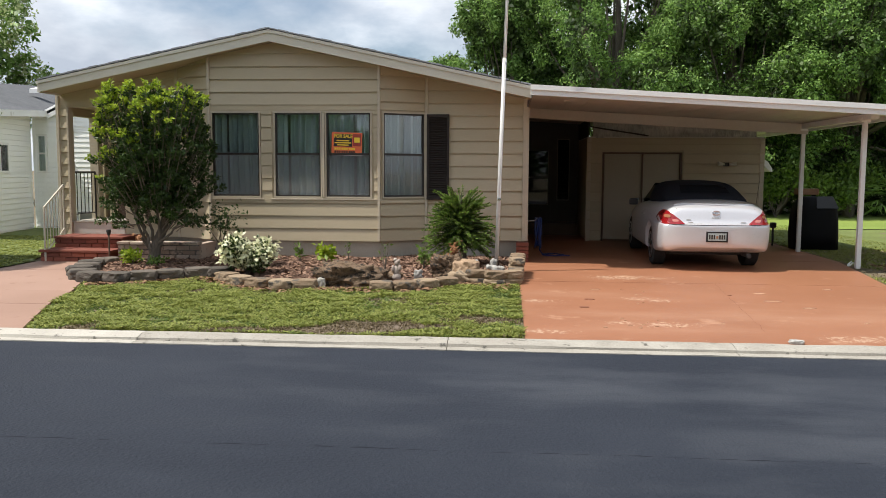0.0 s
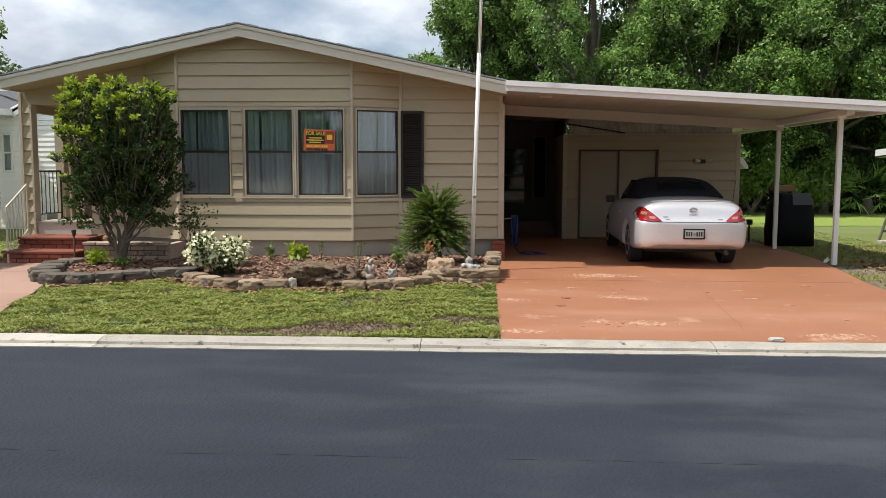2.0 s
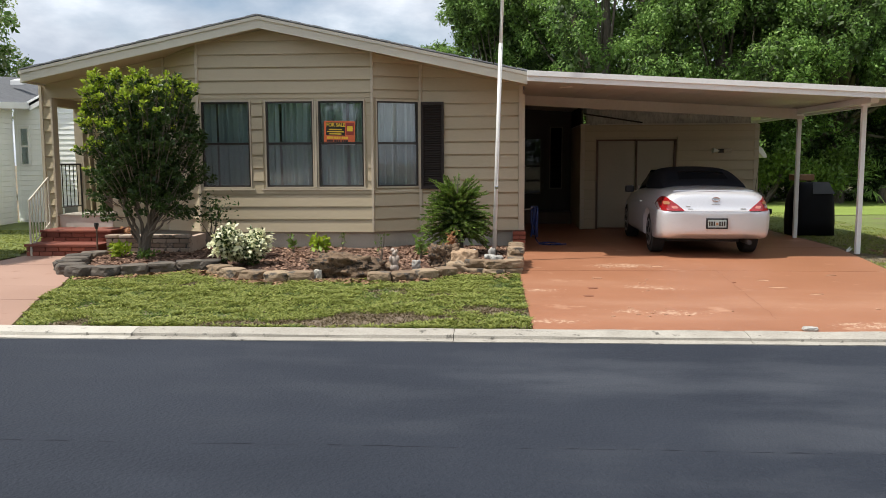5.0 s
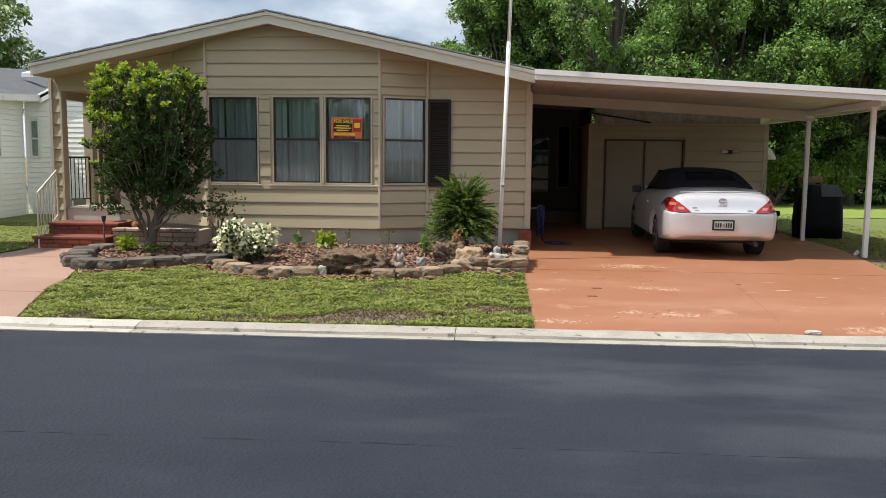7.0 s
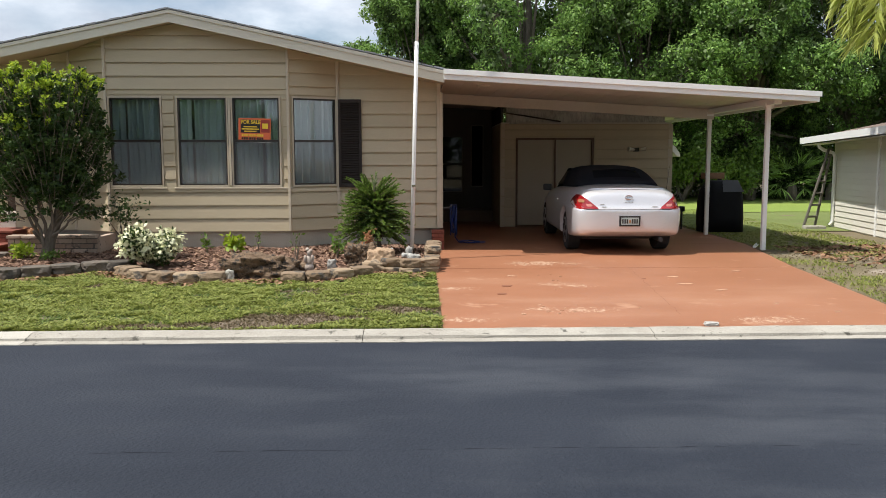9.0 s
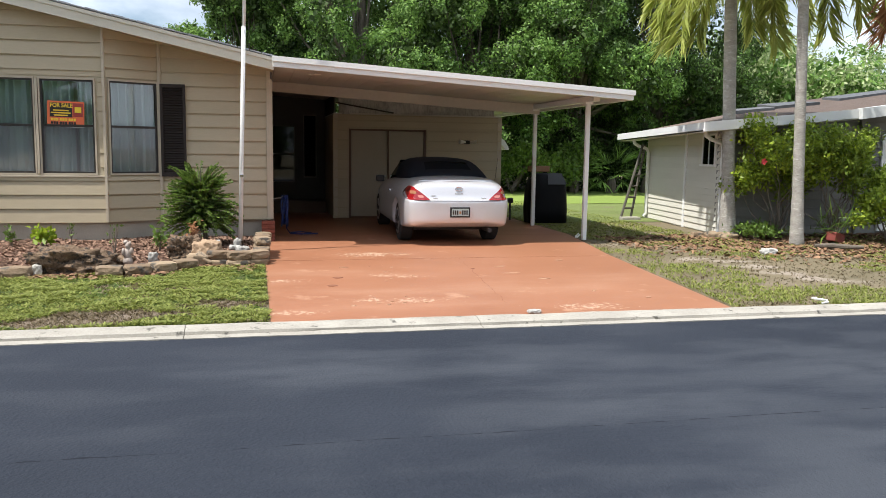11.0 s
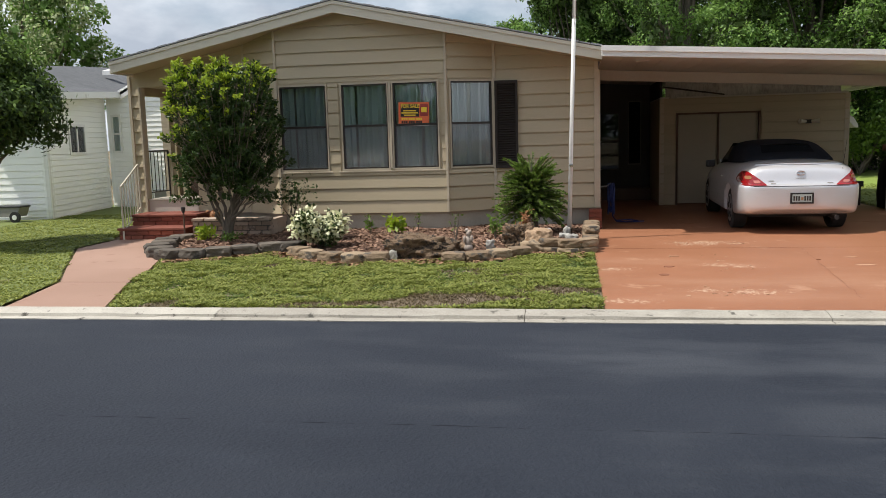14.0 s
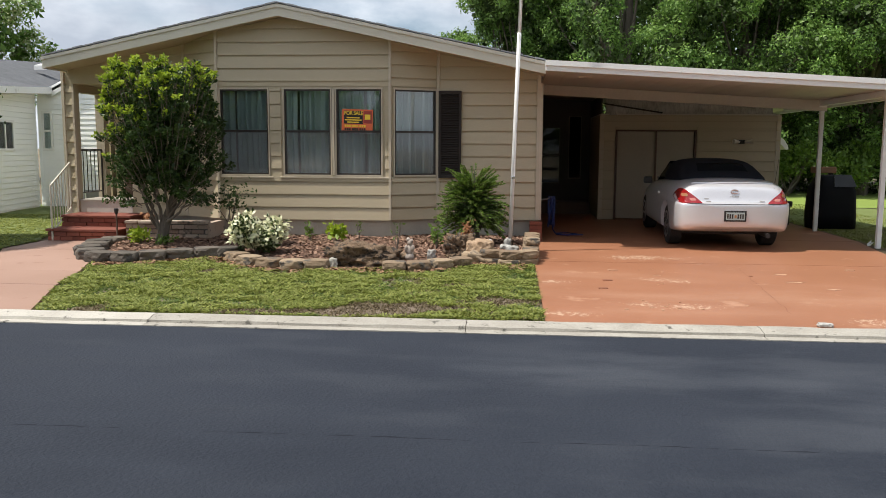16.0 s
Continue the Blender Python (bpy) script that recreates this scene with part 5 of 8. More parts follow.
for s in (-1, 1):
    rows_l = [(0.808, 0.49, 0.80), (0.822, 0.50, 0.84), (0.85, 0.535, 0.855), (0.89, 0.585, 0.855), (0.93, 0.64, 0.84), (0.97, 0.695, 0.82), (1.0, 0.735, 0.795), (1.012, 0.755, 0.78)]
    lamp = applique("tail_light", [(z, s * a, s * b) for z, a, b in rows_l], REDLENS, car, "red wraparound tail light", 0.02)
    applique("reverse_lens", [(0.84, s * 0.59, s * 0.66), (0.86, s * 0.58, s * 0.68), (0.88, s * 0.61, s * 0.68)], CLEARLENS, lamp, "pale clear lens", 0.025, 5)
    applique("amber_lens", [(0.90, s * 0.71, s * 0.785), (0.925, s * 0.70, s * 0.79), (0.945, s * 0.72, s * 0.78)], LEAF_DEAD, lamp, "amber lens", 0.025, 5)
# bumper break line, boot lid lines, sill, plate
applique("bumper_line", [(0.790, -0.68, 0.68), (0.798, -0.68, 0.68)], BLACK, car, "", 0.003, 24)
applique("bumper_crease", [(0.455, -0.6, 0.6), (0.461, -0.6, 0.6)], SOFFIT, car, "", 0.003, 24)
applique("lower_valance", [(0.375, -0.6, 0.6), (0.418, -0.66, 0.66)], BLACK, car, "", 0.004, 20)
for s in (-1, 1):
    applique("boot_line", [(1.02, s * 0.60, s * 0.606), (1.04, s * 0.60, s * 0.606)], BLACK, car, "", 0.002, 2)
plate = applique("number_plate", [(0.545, -0.165, 0.165), (0.70, -0.165, 0.165)], BLACK, car, "black framed number plate", 0.02, 4)
p0 = on_rear(0, 0.62, 0.0).y - 0.026
part("plate_face", boxed(-0.138, 0.138, p0 - 0.003, p0 + 0.004, 0.568, 0.678), PLATE, plate)
for k, x in enumerate((-0.115, -0.08, -0.045, 0.04, 0.075, 0.11)):
    part("bar", boxed(x - 0.011, x + 0.011, p0 - 0.006, p0 - 0.003, 0.59, 0.655), BRONZE, plate)
part("bar", boxed(-0.016, 0.016, p0 - 0.006, p0 - 0.003, 0.6, 0.64), LEAF_DEAD, plate)
# boot lip spoiler, emblem and badge bars
vs, fs = [], []
for i in range(25):
    x = -0.62 + 1.24 * i / 24
    e = (abs(x) / 0.62) ** 2
    y0 = 0.20 + 0.11 * e
    t = on_top(x, y0, 0)
    vs += [(x, y0 - 0.02, t.z - 0.022), (x, y0 - 0.035, t.z + 0.004), (x, y0 - 0.02, t.z + 0.014 - 0.006 * e), (x, y0 + 0.09, t.z + 0.014 - 0.006 * e), (x, y0 + 0.12, t.z - 0.02)]
for i in range(24):
    for k in range(4):
        a = i * 5 + k
        fs.append((a, a + 5, a + 6, a + 1))
part("spoiler_lip", mesh_of("spoiler_lip", vs, fs, CARPAINT, True), CARPAINT, car)
bm = bmesh.new()
ring = [on_rear(0.058 * math.cos(a * math.tau / 16), 0.974 + 0.027 * math.sin(a * math.tau / 16), 0.012) for a in range(17)]
tube(bm, ring, 0.008, 6, False)
ring = [on_rear(0.018 * math.cos(a * math.tau / 12), 0.974 + 0.025 * math.sin(a * math.tau / 12), 0.012) for a in range(13)]
tube(bm, ring, 0.006, 6, False)
part("emblem", bm, CHROME, car, "chrome oval emblem")
for a, b, z in ((-0.46, -0.39, 0.868), (-0.43, -0.36, 0.832), (0.37, 0.45, 0.835)):
    applique("badge_bar", [(z - 0.006, a, b), (z + 0.006, a, b)], GREYWALL, car, "", 0.007, 4)
for k in range(6):
    a = -0.066 + k * 0.023
    applique("badge_bar", [(0.893, a, a + 0.012), (0.909, a + 0.004, a + 0.016)], GREYWALL, car, "", 0.007, 2)
part("exhaust_tip", tube(bmesh.new(), [(0.5, -0.03, 0.345), (0.5, 0.4, 0.345)], 0.034, 14), BLACK, car)
part("underbody", boxed(-0.6, 0.6, 0.9, 4.4, 0.27, 0.36), BLACK, car)

TOP = [
    (0.78, [(0, 1.06), (0.62, 1.05), (0.73, 1.07), (0.68, 1.10), (0.46, 1.13), (0, 1.14)]),
    (0.90, [(0, 1.04), (0.66, 1.03), (0.78, 1.06), (0.70, 1.16), (0.50, 1.21), (0, 1.225)]),
    (1.25, [(0, 1.02), (0.70, 1.01), (0.80, 1.05), (0.68, 1.29), (0.52, 1.365), (0, 1.385)]),
    (1.65, [(0, 1.0), (0.70, 1.0), (0.80, 1.04), (0.66, 1.36), (0.52, 1.43), (0, 1.45)]),
    (2.40, [(0, 1.0), (0.70, 1.0), (0.79, 1.03), (0.645, 1.36), (0.5, 1.43), (0, 1.455)]),
    (2.85, [(0, 1.0), (0.70, 1.0), (0.77, 1.02), (0.63, 1.30), (0.46, 1.365), (0, 1.39)]),
]
TOP = [(d, [(x * 0.92, z + 0.10 * max(0.0, 1.46 - z)) for x, z in half]) for d, half in TOP]
top = part("soft_top", loft(TOP), SOFTTOP, car, "dark navy fabric soft top", smooth=True)
sub = top.modifiers.new("round", "SUBSURF")
sub.levels = sub.render_levels = 2
baked(top)
tb = bmesh.new()
tb.from_mesh(top.data)
ttree = BVHTree.FromBMesh(tb)
vs, fs = [], []
for j in range(7):
    for i in range(13):
        w = 0.40 - 0.03 * j / 6
        x, y = -w + 2 * w * i / 12, 0.93 + 0.32 * j / 6
        h = ttree.ray_cast(Vector((x, y, 3)), Vector((0, 0, -1)))[0]
        vs.append((x, y, (h.z if h else 1.2) + 0.008))
for j in range(6):
    for i in range(12):
        a = j * 13 + i
        fs.append((a, a + 1, a + 14, a + 13))
BACKGLASS = surface("car_glass", (0.006, 0.007, 0.009), (0.010, 0.011, 0.013), 2, 20, 0.1, bump=0.0)
BACKGLASS.node_tree.nodes["Principled BSDF"].inputs["Specular IOR Level"].default_value = 0.06
BACKGLASS.node_tree.nodes["Principled BSDF"].inputs["IOR"].default_value = 1.15
part("rear_window", mesh_of("rear_window", vs, fs, BACKGLASS, True), BACKGLASS, top, "dark rear glass")
for s in (-1, 1):
    bm = bmesh.new()
    c = [(s * 0.69, 1.55, 1.13), (s * 0.69, 3.1, 1.09), (s * 0.565, 2.75, 1.34), (s * 0.565, 1.8, 1.34)]
    bm.faces.new([bm.verts.new(p) for p in c])
    r = bmesh.ops.extrude_face_region(bm, geom=bm.faces[:])
    for v in [g for g in r["geom"] if isinstance(g, bmesh.types.BMVert)]:
        v.co.x -= s * 0.01
    part("side_window", bm, BACKGLASS, car)
    mir = part("wing_mirror", boxed(min(s * 0.86, s * 1.02), max(s * 0.86, s * 1.02), 2.75, 2.86, 0.98, 1.1, 0.03), BLACK, car, "dark wing mirror")
    part("door_handle", boxed(min(s * 0.875, s * 0.905), max(s * 0.875, s * 0.905), 1.75, 1.95, 0.86, 0.885, 0.008), CARPAINT, car)
bm = bmesh.new()
bm.faces.new([bm.verts.new(p) for p in ((-0.66, 3.42, 1.02), (0.66, 3.42, 1.02), (0.54, 2.82, 1.38), (-0.54, 2.82, 1.38))])
r = bmesh.ops.extrude_face_region(bm, geom=bm.faces[:])
for v in [g for g in r["geom"] if isinstance(g, bmesh.types.BMVert)]:
    v.co.z -= 0.01
part("windscreen", bm, BACKGLASS, car)
# wheels
for s in (-1, 1):
    for d in (1.0, 3.72):
        wheel = part("wheel", tube(bmesh.new(), [(s * 0.64, d, 0.415), (s * 0.66, d, 0.415), (s * 0.84, d, 0.415), (s * 0.86, d, 0.415)], [0.29, 0.315, 0.315, 0.29], 32), RUBBER, car, "black tyre", smooth=False)
        bm = tube(bmesh.new(), [(s * 0.80, d, 0.415), (s * 0.868, d, 0.415)], [0.2, 0.21], 28)
        rim_ob = part("rim", bm, ALLOY, wheel, "silver alloy rim")
        for k in range(5):
            a = k * math.tau / 5
            part("spoke_gap", boxed(-0.008, 0.008, -0.035, 0.035, 0.07, 0.17, 0.005), BLACK, wheel, m=Matrix.Translation((s * 0.868, d, 0.415)) @ Matrix.Rotation(a, 4, "X"))
part("aerial", tube(bmesh.new(), [(0.78, 0.75, 1.03), (0.79, 0.62, 1.45)], [0.004, 0.002], 5), BLACK, car)
bb.free(), tb.free()

# ---------------------------------------------------------------- plants
def leaf_mesh(name, P, size, mat, aspect=0.5, up=0.3, seed=1, droop=0.0, D=None, N0=None):
    """Many small leaves: one pointed four-cornered leaf at each point."""
    P = np.asarray(P, float)
    m = len(P)
    rs = np.random.RandomState(seed)
    if D is None:
        D = rs.normal(size=(m, 3))
    D = D + np.array([0, 0, up - droop])
    D /= np.linalg.norm(D, axis=1)[:, None] + 1e-9
    R = rs.normal(size=(m, 3))
    if N0 is not None:
        R = N0 + 0.55 * R
        R /= np.linalg.norm(R, axis=1)[:, None] + 1e-9
        D = D - R * (np.sum(D * R, axis=1) * 0.85)[:, None]
        D /= np.linalg.norm(D, axis=1)[:, None] + 1e-9
        S = np.cross(D, R)
    else:
        S = np.cross(D, R)
    S /= np.linalg.norm(S, axis=1)[:, None] + 1e-9
    N = np.cross(S, D)
    L = size * rs.uniform(0.6, 1.35, m)[:, None]
    W = L * aspect * 0.5
    mid = P + D * L * 0.5
    V = np.stack([P, mid - S * W + N * L * 0.06, P + D * L - N * L * 0.1, mid + S * W + N * L * 0.06], 1).reshape(-1, 3)
    me = bpy.data.meshes.new(name)
    me.vertices.add(len(V))
    me.vertices.foreach_set("co", V.ravel())
    me.loops.add(len(V))
    me.loops.foreach_set("vertex_index", np.arange(len(V)))
    me.polygons.add(m)
    me.polygons.foreach_set("loop_start", np.arange(0, len(V), 4))
    me.polygons.foreach_set("loop_total", np.full(m, 4))
    me.materials.append(mat)
    me.update(calc_edges=True)
    return me


def blob_points(blobs, per, seed, shell=0.55, rough=0.3, normals=False):
    """Points in a crown of lumpy clumps: (centre, radii) each."""
    rs = np.random.RandomState(seed)
    res, nrm = [], []
    total = sum(b[1][0] * b[1][1] + b[1][2] * b[1][0] for b in blobs)
    for c, r in blobs:
        k = int(per * (r[0] * r[1] + r[2] * r[0]) / total)
        d = rs.normal(size=(k, 3))
        d /= np.linalg.norm(d, axis=1)[:, None]
        q = 1 + rough * (np.sin(d[:, 0] * 7 + c[0]) * np.sin(d[:, 1] * 6 + c[1] * 2) + np.sin(d[:, 2] * 8 + c[2]) * 0.6) * 0.6
        rad = (shell + (1 - shell) * rs.uniform(0, 1, k) ** 0.5) * q
        res.append(np.array(c) + d * rad[:, None] * np.array(r))
        nrm.append(d)
    return (np.concatenate(res), np.concatenate(nrm)) if normals else np.concatenate(res)


def limbs(base, tops, r0, seed, wander=0.15, steps=5):
    """Limbs from a base point up to each top, tapered."""
    rr = random.Random(seed)
    bm = bmesh.new()
    for t in tops:
        a, b = Vector(base), Vector(t)
        pts, rad = [], []
        for i in range(steps + 1):
            f = i / steps
            p = a.lerp(b, f)
            p += Vector((rr.uniform(-1, 1), rr.uniform(-1, 1), 0)) * wander * math.sin(f * math.pi)
            pts.append(p)
            rad.append(r0 * (1 - 0.8 * f))
        tube(bm, pts, rad, 7)
    return bm


def clumped(centres, n_each, spread, seed):
    rs = np.random.RandomState(seed)
    c = np.repeat(np.asarray(centres), n_each, axis=0)
    return c + rs.normal(size=c.shape) * spread


def big_tree(x, y, h, w, seed, label, mat=LEAF_OAK, mat2=LEAF_LIGHT, leaves=80000, size=0.13, low=0.12, group="trees behind the house", heart=LEAF_SHADED):
    """A broadleaf tree: limbs carry large lobes, each lobe hung with drooping sprays of small leaves round a heart
    coloured dark for shade.
    """
    rr = random.Random(seed)
    t = thing("tree", label, "tree", pose(x, y, G), group=group)
    lobes = []
    for k in range(36):
        a, f = k * 2.399 + rr.uniform(-0.5, 0.5), rr.uniform(low, 0.93)
        ring = w * 0.5 * math.sin(min(1, (1.06 - f) * 1.7) * math.pi / 2) * rr.uniform(0.45, 1.0)
        r = w * rr.uniform(0.10, 0.19)
        lobes.append(((ring * math.cos(a), ring * math.sin(a), h * f), (r, r, r * rr.uniform(0.8, 1.25))))
    sprays = []
    for c, r in lobes:
        for _ in range(18):
            a, e = rr.uniform(0, math.tau), math.asin(rr.uniform(-0.65, 1.0))
            q = rr.uniform(0.8, 1.12)
            s = r[0] * rr.uniform(0.20, 0.36)
            sprays.append(((c[0] + r[0] * q * math.cos(a) * math.cos(e), c[1] + r[1] * q * math.sin(a) * math.cos(e), c[2] + r[2] * q * math.sin(e)), (s, s, s * rr.uniform(0.8, 1.5))))
    part("trunk", tube(bmesh.new(), [(0, 0, -0.1), (0.1, 0, h * 0.2), (rr.uniform(-0.4, 0.4), 0.1, h * 0.5), (0, 0, h * 0.8)], [h * 0.026, h * 0.018, h * 0.01, 0.03], 9), BARK, t)
    part("branchwork", limbs((0, 0, h * 0.2), [b[0] for b in lobes], h * 0.006, seed), BARK, t)
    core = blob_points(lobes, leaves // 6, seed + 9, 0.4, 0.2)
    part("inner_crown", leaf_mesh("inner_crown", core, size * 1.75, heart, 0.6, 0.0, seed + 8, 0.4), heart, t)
    pts, nr = blob_points(sprays, leaves // 4, seed, 0.55, 0.3, True)
    nr = nr + np.array([0, 0, 0.35])
    pick = np.random.RandomState(seed + 5).uniform(size=len(pts))
    for nm, sel, mt in (("crown", pick < 0.6, mat), ("crown_tip", pick >= 0.6, mat2)):
        P = clumped(pts[sel], 4, size * 0.55, seed + 1)
        part(nm, leaf_mesh(nm, P, size, mt, 0.5, 0.0, seed + 2, 0.6, None, np.repeat(nr[sel], 4, axis=0)), mt, t)
    return t


# colour set 2 gives the dark stretch of trees the shaded leaf colour
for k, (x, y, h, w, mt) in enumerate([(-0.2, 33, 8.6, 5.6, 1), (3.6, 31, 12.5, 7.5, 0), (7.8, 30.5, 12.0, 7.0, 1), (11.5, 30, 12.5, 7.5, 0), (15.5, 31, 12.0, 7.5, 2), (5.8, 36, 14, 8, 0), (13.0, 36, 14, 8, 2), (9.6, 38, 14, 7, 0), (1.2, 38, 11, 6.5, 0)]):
    big_tree(x, y, h, w, 20 + k, "tall dense broadleaf tree behind the carport", (LEAF_OAK, LEAF_LIGHT, LEAF_SHADED)[mt], (LEAF_LIGHT, LEAF_OAK, LEAF_OAK)[mt], 88000 if y < 34 else 26000, 0.115 if y < 34 else 0.16, 0.06)
for k, (x, y, h, w) in enumerate([(22.5, 36, 7.9, 7.5), (29, 41, 8.3, 9), (37, 44, 8.6, 9), (33, 36, 6.5, 6), (42, 42, 8.2, 9), (25.5, 33, 6, 6)]):
    big_tree(x, y, h * 0.84, w, 60 + k, "pale green broadleaf tree beyond the neighbouring roof", LEAF_PALE, LEAF_LIGHT, 18000, 0.22, 0.12, heart=LEAF_OAK)
for k, (x, y, h, w) in enumerate([(-23.6, 34, 11.0, 7), (-28, 32, 12, 7)]):
    big_tree(x, y, h, w, 80 + k, "tall broadleaf tree behind the white house", LEAF_PALE, LEAF_LIGHT, 32000, 0.18, 0.3, heart=LEAF_OAK)

# undergrowth at the back of the lawn, with deep shade in its leaf colour
hedge = thing("undergrowth", "dark tangled undergrowth below the back trees", "shrubs", pose(0, 0, G))
bl = [((1.5 + i * 0.9 + rnd.uniform(-0.3, 0.3), 30.2 + rnd.uniform(-0.5, 0.8), rnd.uniform(0.5, 1.6)), (1.0, 0.8, rnd.uniform(0.7, 1.2))) for i in range(26)]
part("leaves", leaf_mesh("leaves", clumped(blob_points(bl, 4600, 5, 0.7), 9, 0.16, 6), 0.14, LEAF_SHADED, 0.4, 0.2, 7), LEAF_SHADED, hedge)
part("bright_leaves", leaf_mesh("bright_leaves", clumped(blob_points(bl[::3], 1200, 8, 0.85), 9, 0.16, 9), 0.14, LEAF_FERN, 0.35, 0.3, 10), LEAF_FERN, hedge)

# the clipped tree of the left yard
lt = thing("tree", "rounded dense green garden tree", "tree", pose(-9.36, 12.2, G - 0.1))
bl = []
for i in range(34):
    a, e, q = rnd.uniform(0, math.tau), rnd.uniform(-0.9, 1.5), rnd.uniform(0.5, 0.95)
    bl.append(((1.05 * q * math.cos(a) * math.cos(e), 1.05 * q * math.sin(a) * math.cos(e), 2.4 + 0.85 * q * math.sin(e)), (0.42, 0.42, 0.32)))
part("trunk", tube(bmesh.new(), [(0, 0, -0.1), (0.05, 0, 0.8), (0, 0.05, 1.6), (0, 0, 2.4)], [0.1, 0.08, 0.07, 0.03], 9), BARK, lt)
part("branchwork", limbs((0, 0, 1.1), [b[0] for b in bl], 0.035, 3, 0.08), BARK, lt)
lp, ln_ = blob_points(bl, 6200, 31, 0.75, 0.35, True)
# bright top and shaded underside of the crown are put into leaf colours
pk = np.random.RandomState(34).uniform(size=len(lp)) < 0.15 + 0.5 * (lp[:, 2] - 2.0)
for nm, sel, mt in (("crown", ~pk, LEAF_SHADED), ("young_crown", pk, LEAF_FERN)):
    part(nm, leaf_mesh(nm, clumped(lp[sel], 8, 0.05, 32), 0.085, mt, 0.45, 0.1, 33, 0.1, None, np.repeat(ln_[sel], 8, axis=0)), mt, lt)

# tall shrub in the bed: forked stems, whorled leaf tufts on upright shoots
SX, SY = -5.37, 12.3
shrub = thing("shrub", "tall bushy shrub with bright yellow-green shoots in the bed", "shrub", pose(SX, SY, G))


def shrub_reach(z):
    """Half width of the shrub at a height above its foot."""
    hs, ws = (0.60, 0.85, 1.1, 1.4, 1.8, 2.2, 2.5, 2.7, 2.9), (0.20, 0.46, 0.66, 0.75, 0.76, 0.76, 0.68, 0.50, 0.16)
    return float(np.interp(z, hs, ws))


part("trunk", tube(bmesh.new(), [(-0.06, 0, -0.06), (-0.05, 0, 0.12), (0.0, 0, 0.34), (0.1, 0.02, 0.6), (0.2, 0, 0.95), (0.22, 0.02, 1.5)], [0.112, 0.092, 0.080, 0.068, 0.052, 0.02], 10), BARK, shrub)
for i, (bx, tx, ty, tz) in enumerate(((-0.03, -0.12, 0.05, 1.9), (-0.05, -0.42, -0.1, 1.7), (-0.07, -0.5, 0.2, 1.3), (0.02, 0.5, 0.1, 1.35), (0.0, 0.3, -0.3, 1.6), (-0.06, -0.3, -0.3, 1.5), (0.0, 0.62, -0.1, 0.8))):
    part("stem", limbs((bx, rnd.uniform(-0.04, 0.04), 0.1 + 0.25 * (i % 3 == 0)), [(tx, ty, tz)], 0.026, 12 + i, 0.09, 7), BARK, shrub)
twigs, old, young, d_old, d_young = bmesh.new(), [], [], [], []
for i in range(520):
    a = rnd.uniform(0, math.tau)
    z = 0.78 + 1.72 * rnd.random() ** 0.9
    low_side = 0.10 if math.cos(a) > 0 else -0.05
    if z < 0.95 - low_side and rnd.random() < 0.6:
        continue
    q = shrub_reach(z) * (rnd.random() ** 0.32)
    q *= 1.0 + 0.26 * noise.noise(Vector((math.cos(a) * 2.4, math.sin(a) * 2.4, z * 2.3)))
    p = Vector((q * math.cos(a) + 0.04, q * math.sin(a) * 0.85, z))
    out = q / shrub_reach(z)
    rise = rnd.uniform(0.25, 1.3) + 1.3 * max(0, z - 1.6)
    d = Vector((math.cos(a) * 0.7 * out, math.sin(a) * 0.6 * out, rise)).normalized()
    ln = rnd.uniform(0.10, 0.24)
    if i < 22:
        q, z = rnd.uniform(0.05, 0.72), 2.2 + 0.15 * (i % 3)
        p = Vector((q * math.cos(a), q * math.sin(a) * 0.85, z - 0.3 * q))
        d, ln = Vector((math.cos(a) * 0.22, math.sin(a) * 0.2, 1)).normalized(), rnd.uniform(0.26, 0.4)
    if i >= 480:
        q, z = rnd.uniform(0.3, 0.66), rnd.uniform(0.62, 1.0)
        p = Vector((q * math.cos(a), q * math.sin(a) * 0.85, z))
        d = Vector((math.cos(a) * 0.9, math.sin(a) * 0.8, rnd.uniform(-0.1, 0.6))).normalized()
    tube(twigs, [p - d * 0.16, p + d * ln * 0.5, p + d * ln], [0.007, 0.005, 0.002], 4, False)
    # young leaves favour top and sun side, so sunlight is in the colour
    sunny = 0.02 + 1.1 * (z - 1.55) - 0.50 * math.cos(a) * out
    whorls = 3 + int(ln / 0.075)
    for w_ in range(whorls):
        f = 1.0 - 0.85 * w_ / whorls
        hub = p + d * ln * f
        lit_tip = rnd.random() < sunny and w_ < 3
        side = d.orthogonal().normalized()
        for k in range(11):
            turn = Matrix.Rotation(rnd.uniform(0, math.tau), 3, d)
            v = (turn @ side) * rnd.uniform(0.7, 1.0) + d * rnd.uniform(0.1, 0.75)
            where = tuple(hub + (turn @ side) * rnd.uniform(0.0, 0.03) + d * rnd.uniform(-0.025, 0.025))
            if lit_tip:
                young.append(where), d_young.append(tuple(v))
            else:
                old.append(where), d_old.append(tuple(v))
inner = []
for i in range(8000):
    z = rnd.uniform(0.95, 2.3)
    a, q = rnd.uniform(0, math.tau), shrub_reach(z) * rnd.random() ** 0.5 * 0.78
    if noise.noise(Vector((q * math.cos(a) * 3.0, q * math.sin(a) * 3.0, z * 3.0))) > -0.28:
        inner.append((q * math.cos(a), q * math.sin(a) * 0.85, z))
part("twig_work", twigs, BARK, shrub)
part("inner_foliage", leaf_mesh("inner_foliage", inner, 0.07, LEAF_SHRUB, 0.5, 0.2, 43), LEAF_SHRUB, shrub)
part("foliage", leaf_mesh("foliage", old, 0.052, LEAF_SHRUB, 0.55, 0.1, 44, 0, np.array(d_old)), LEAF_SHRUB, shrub)
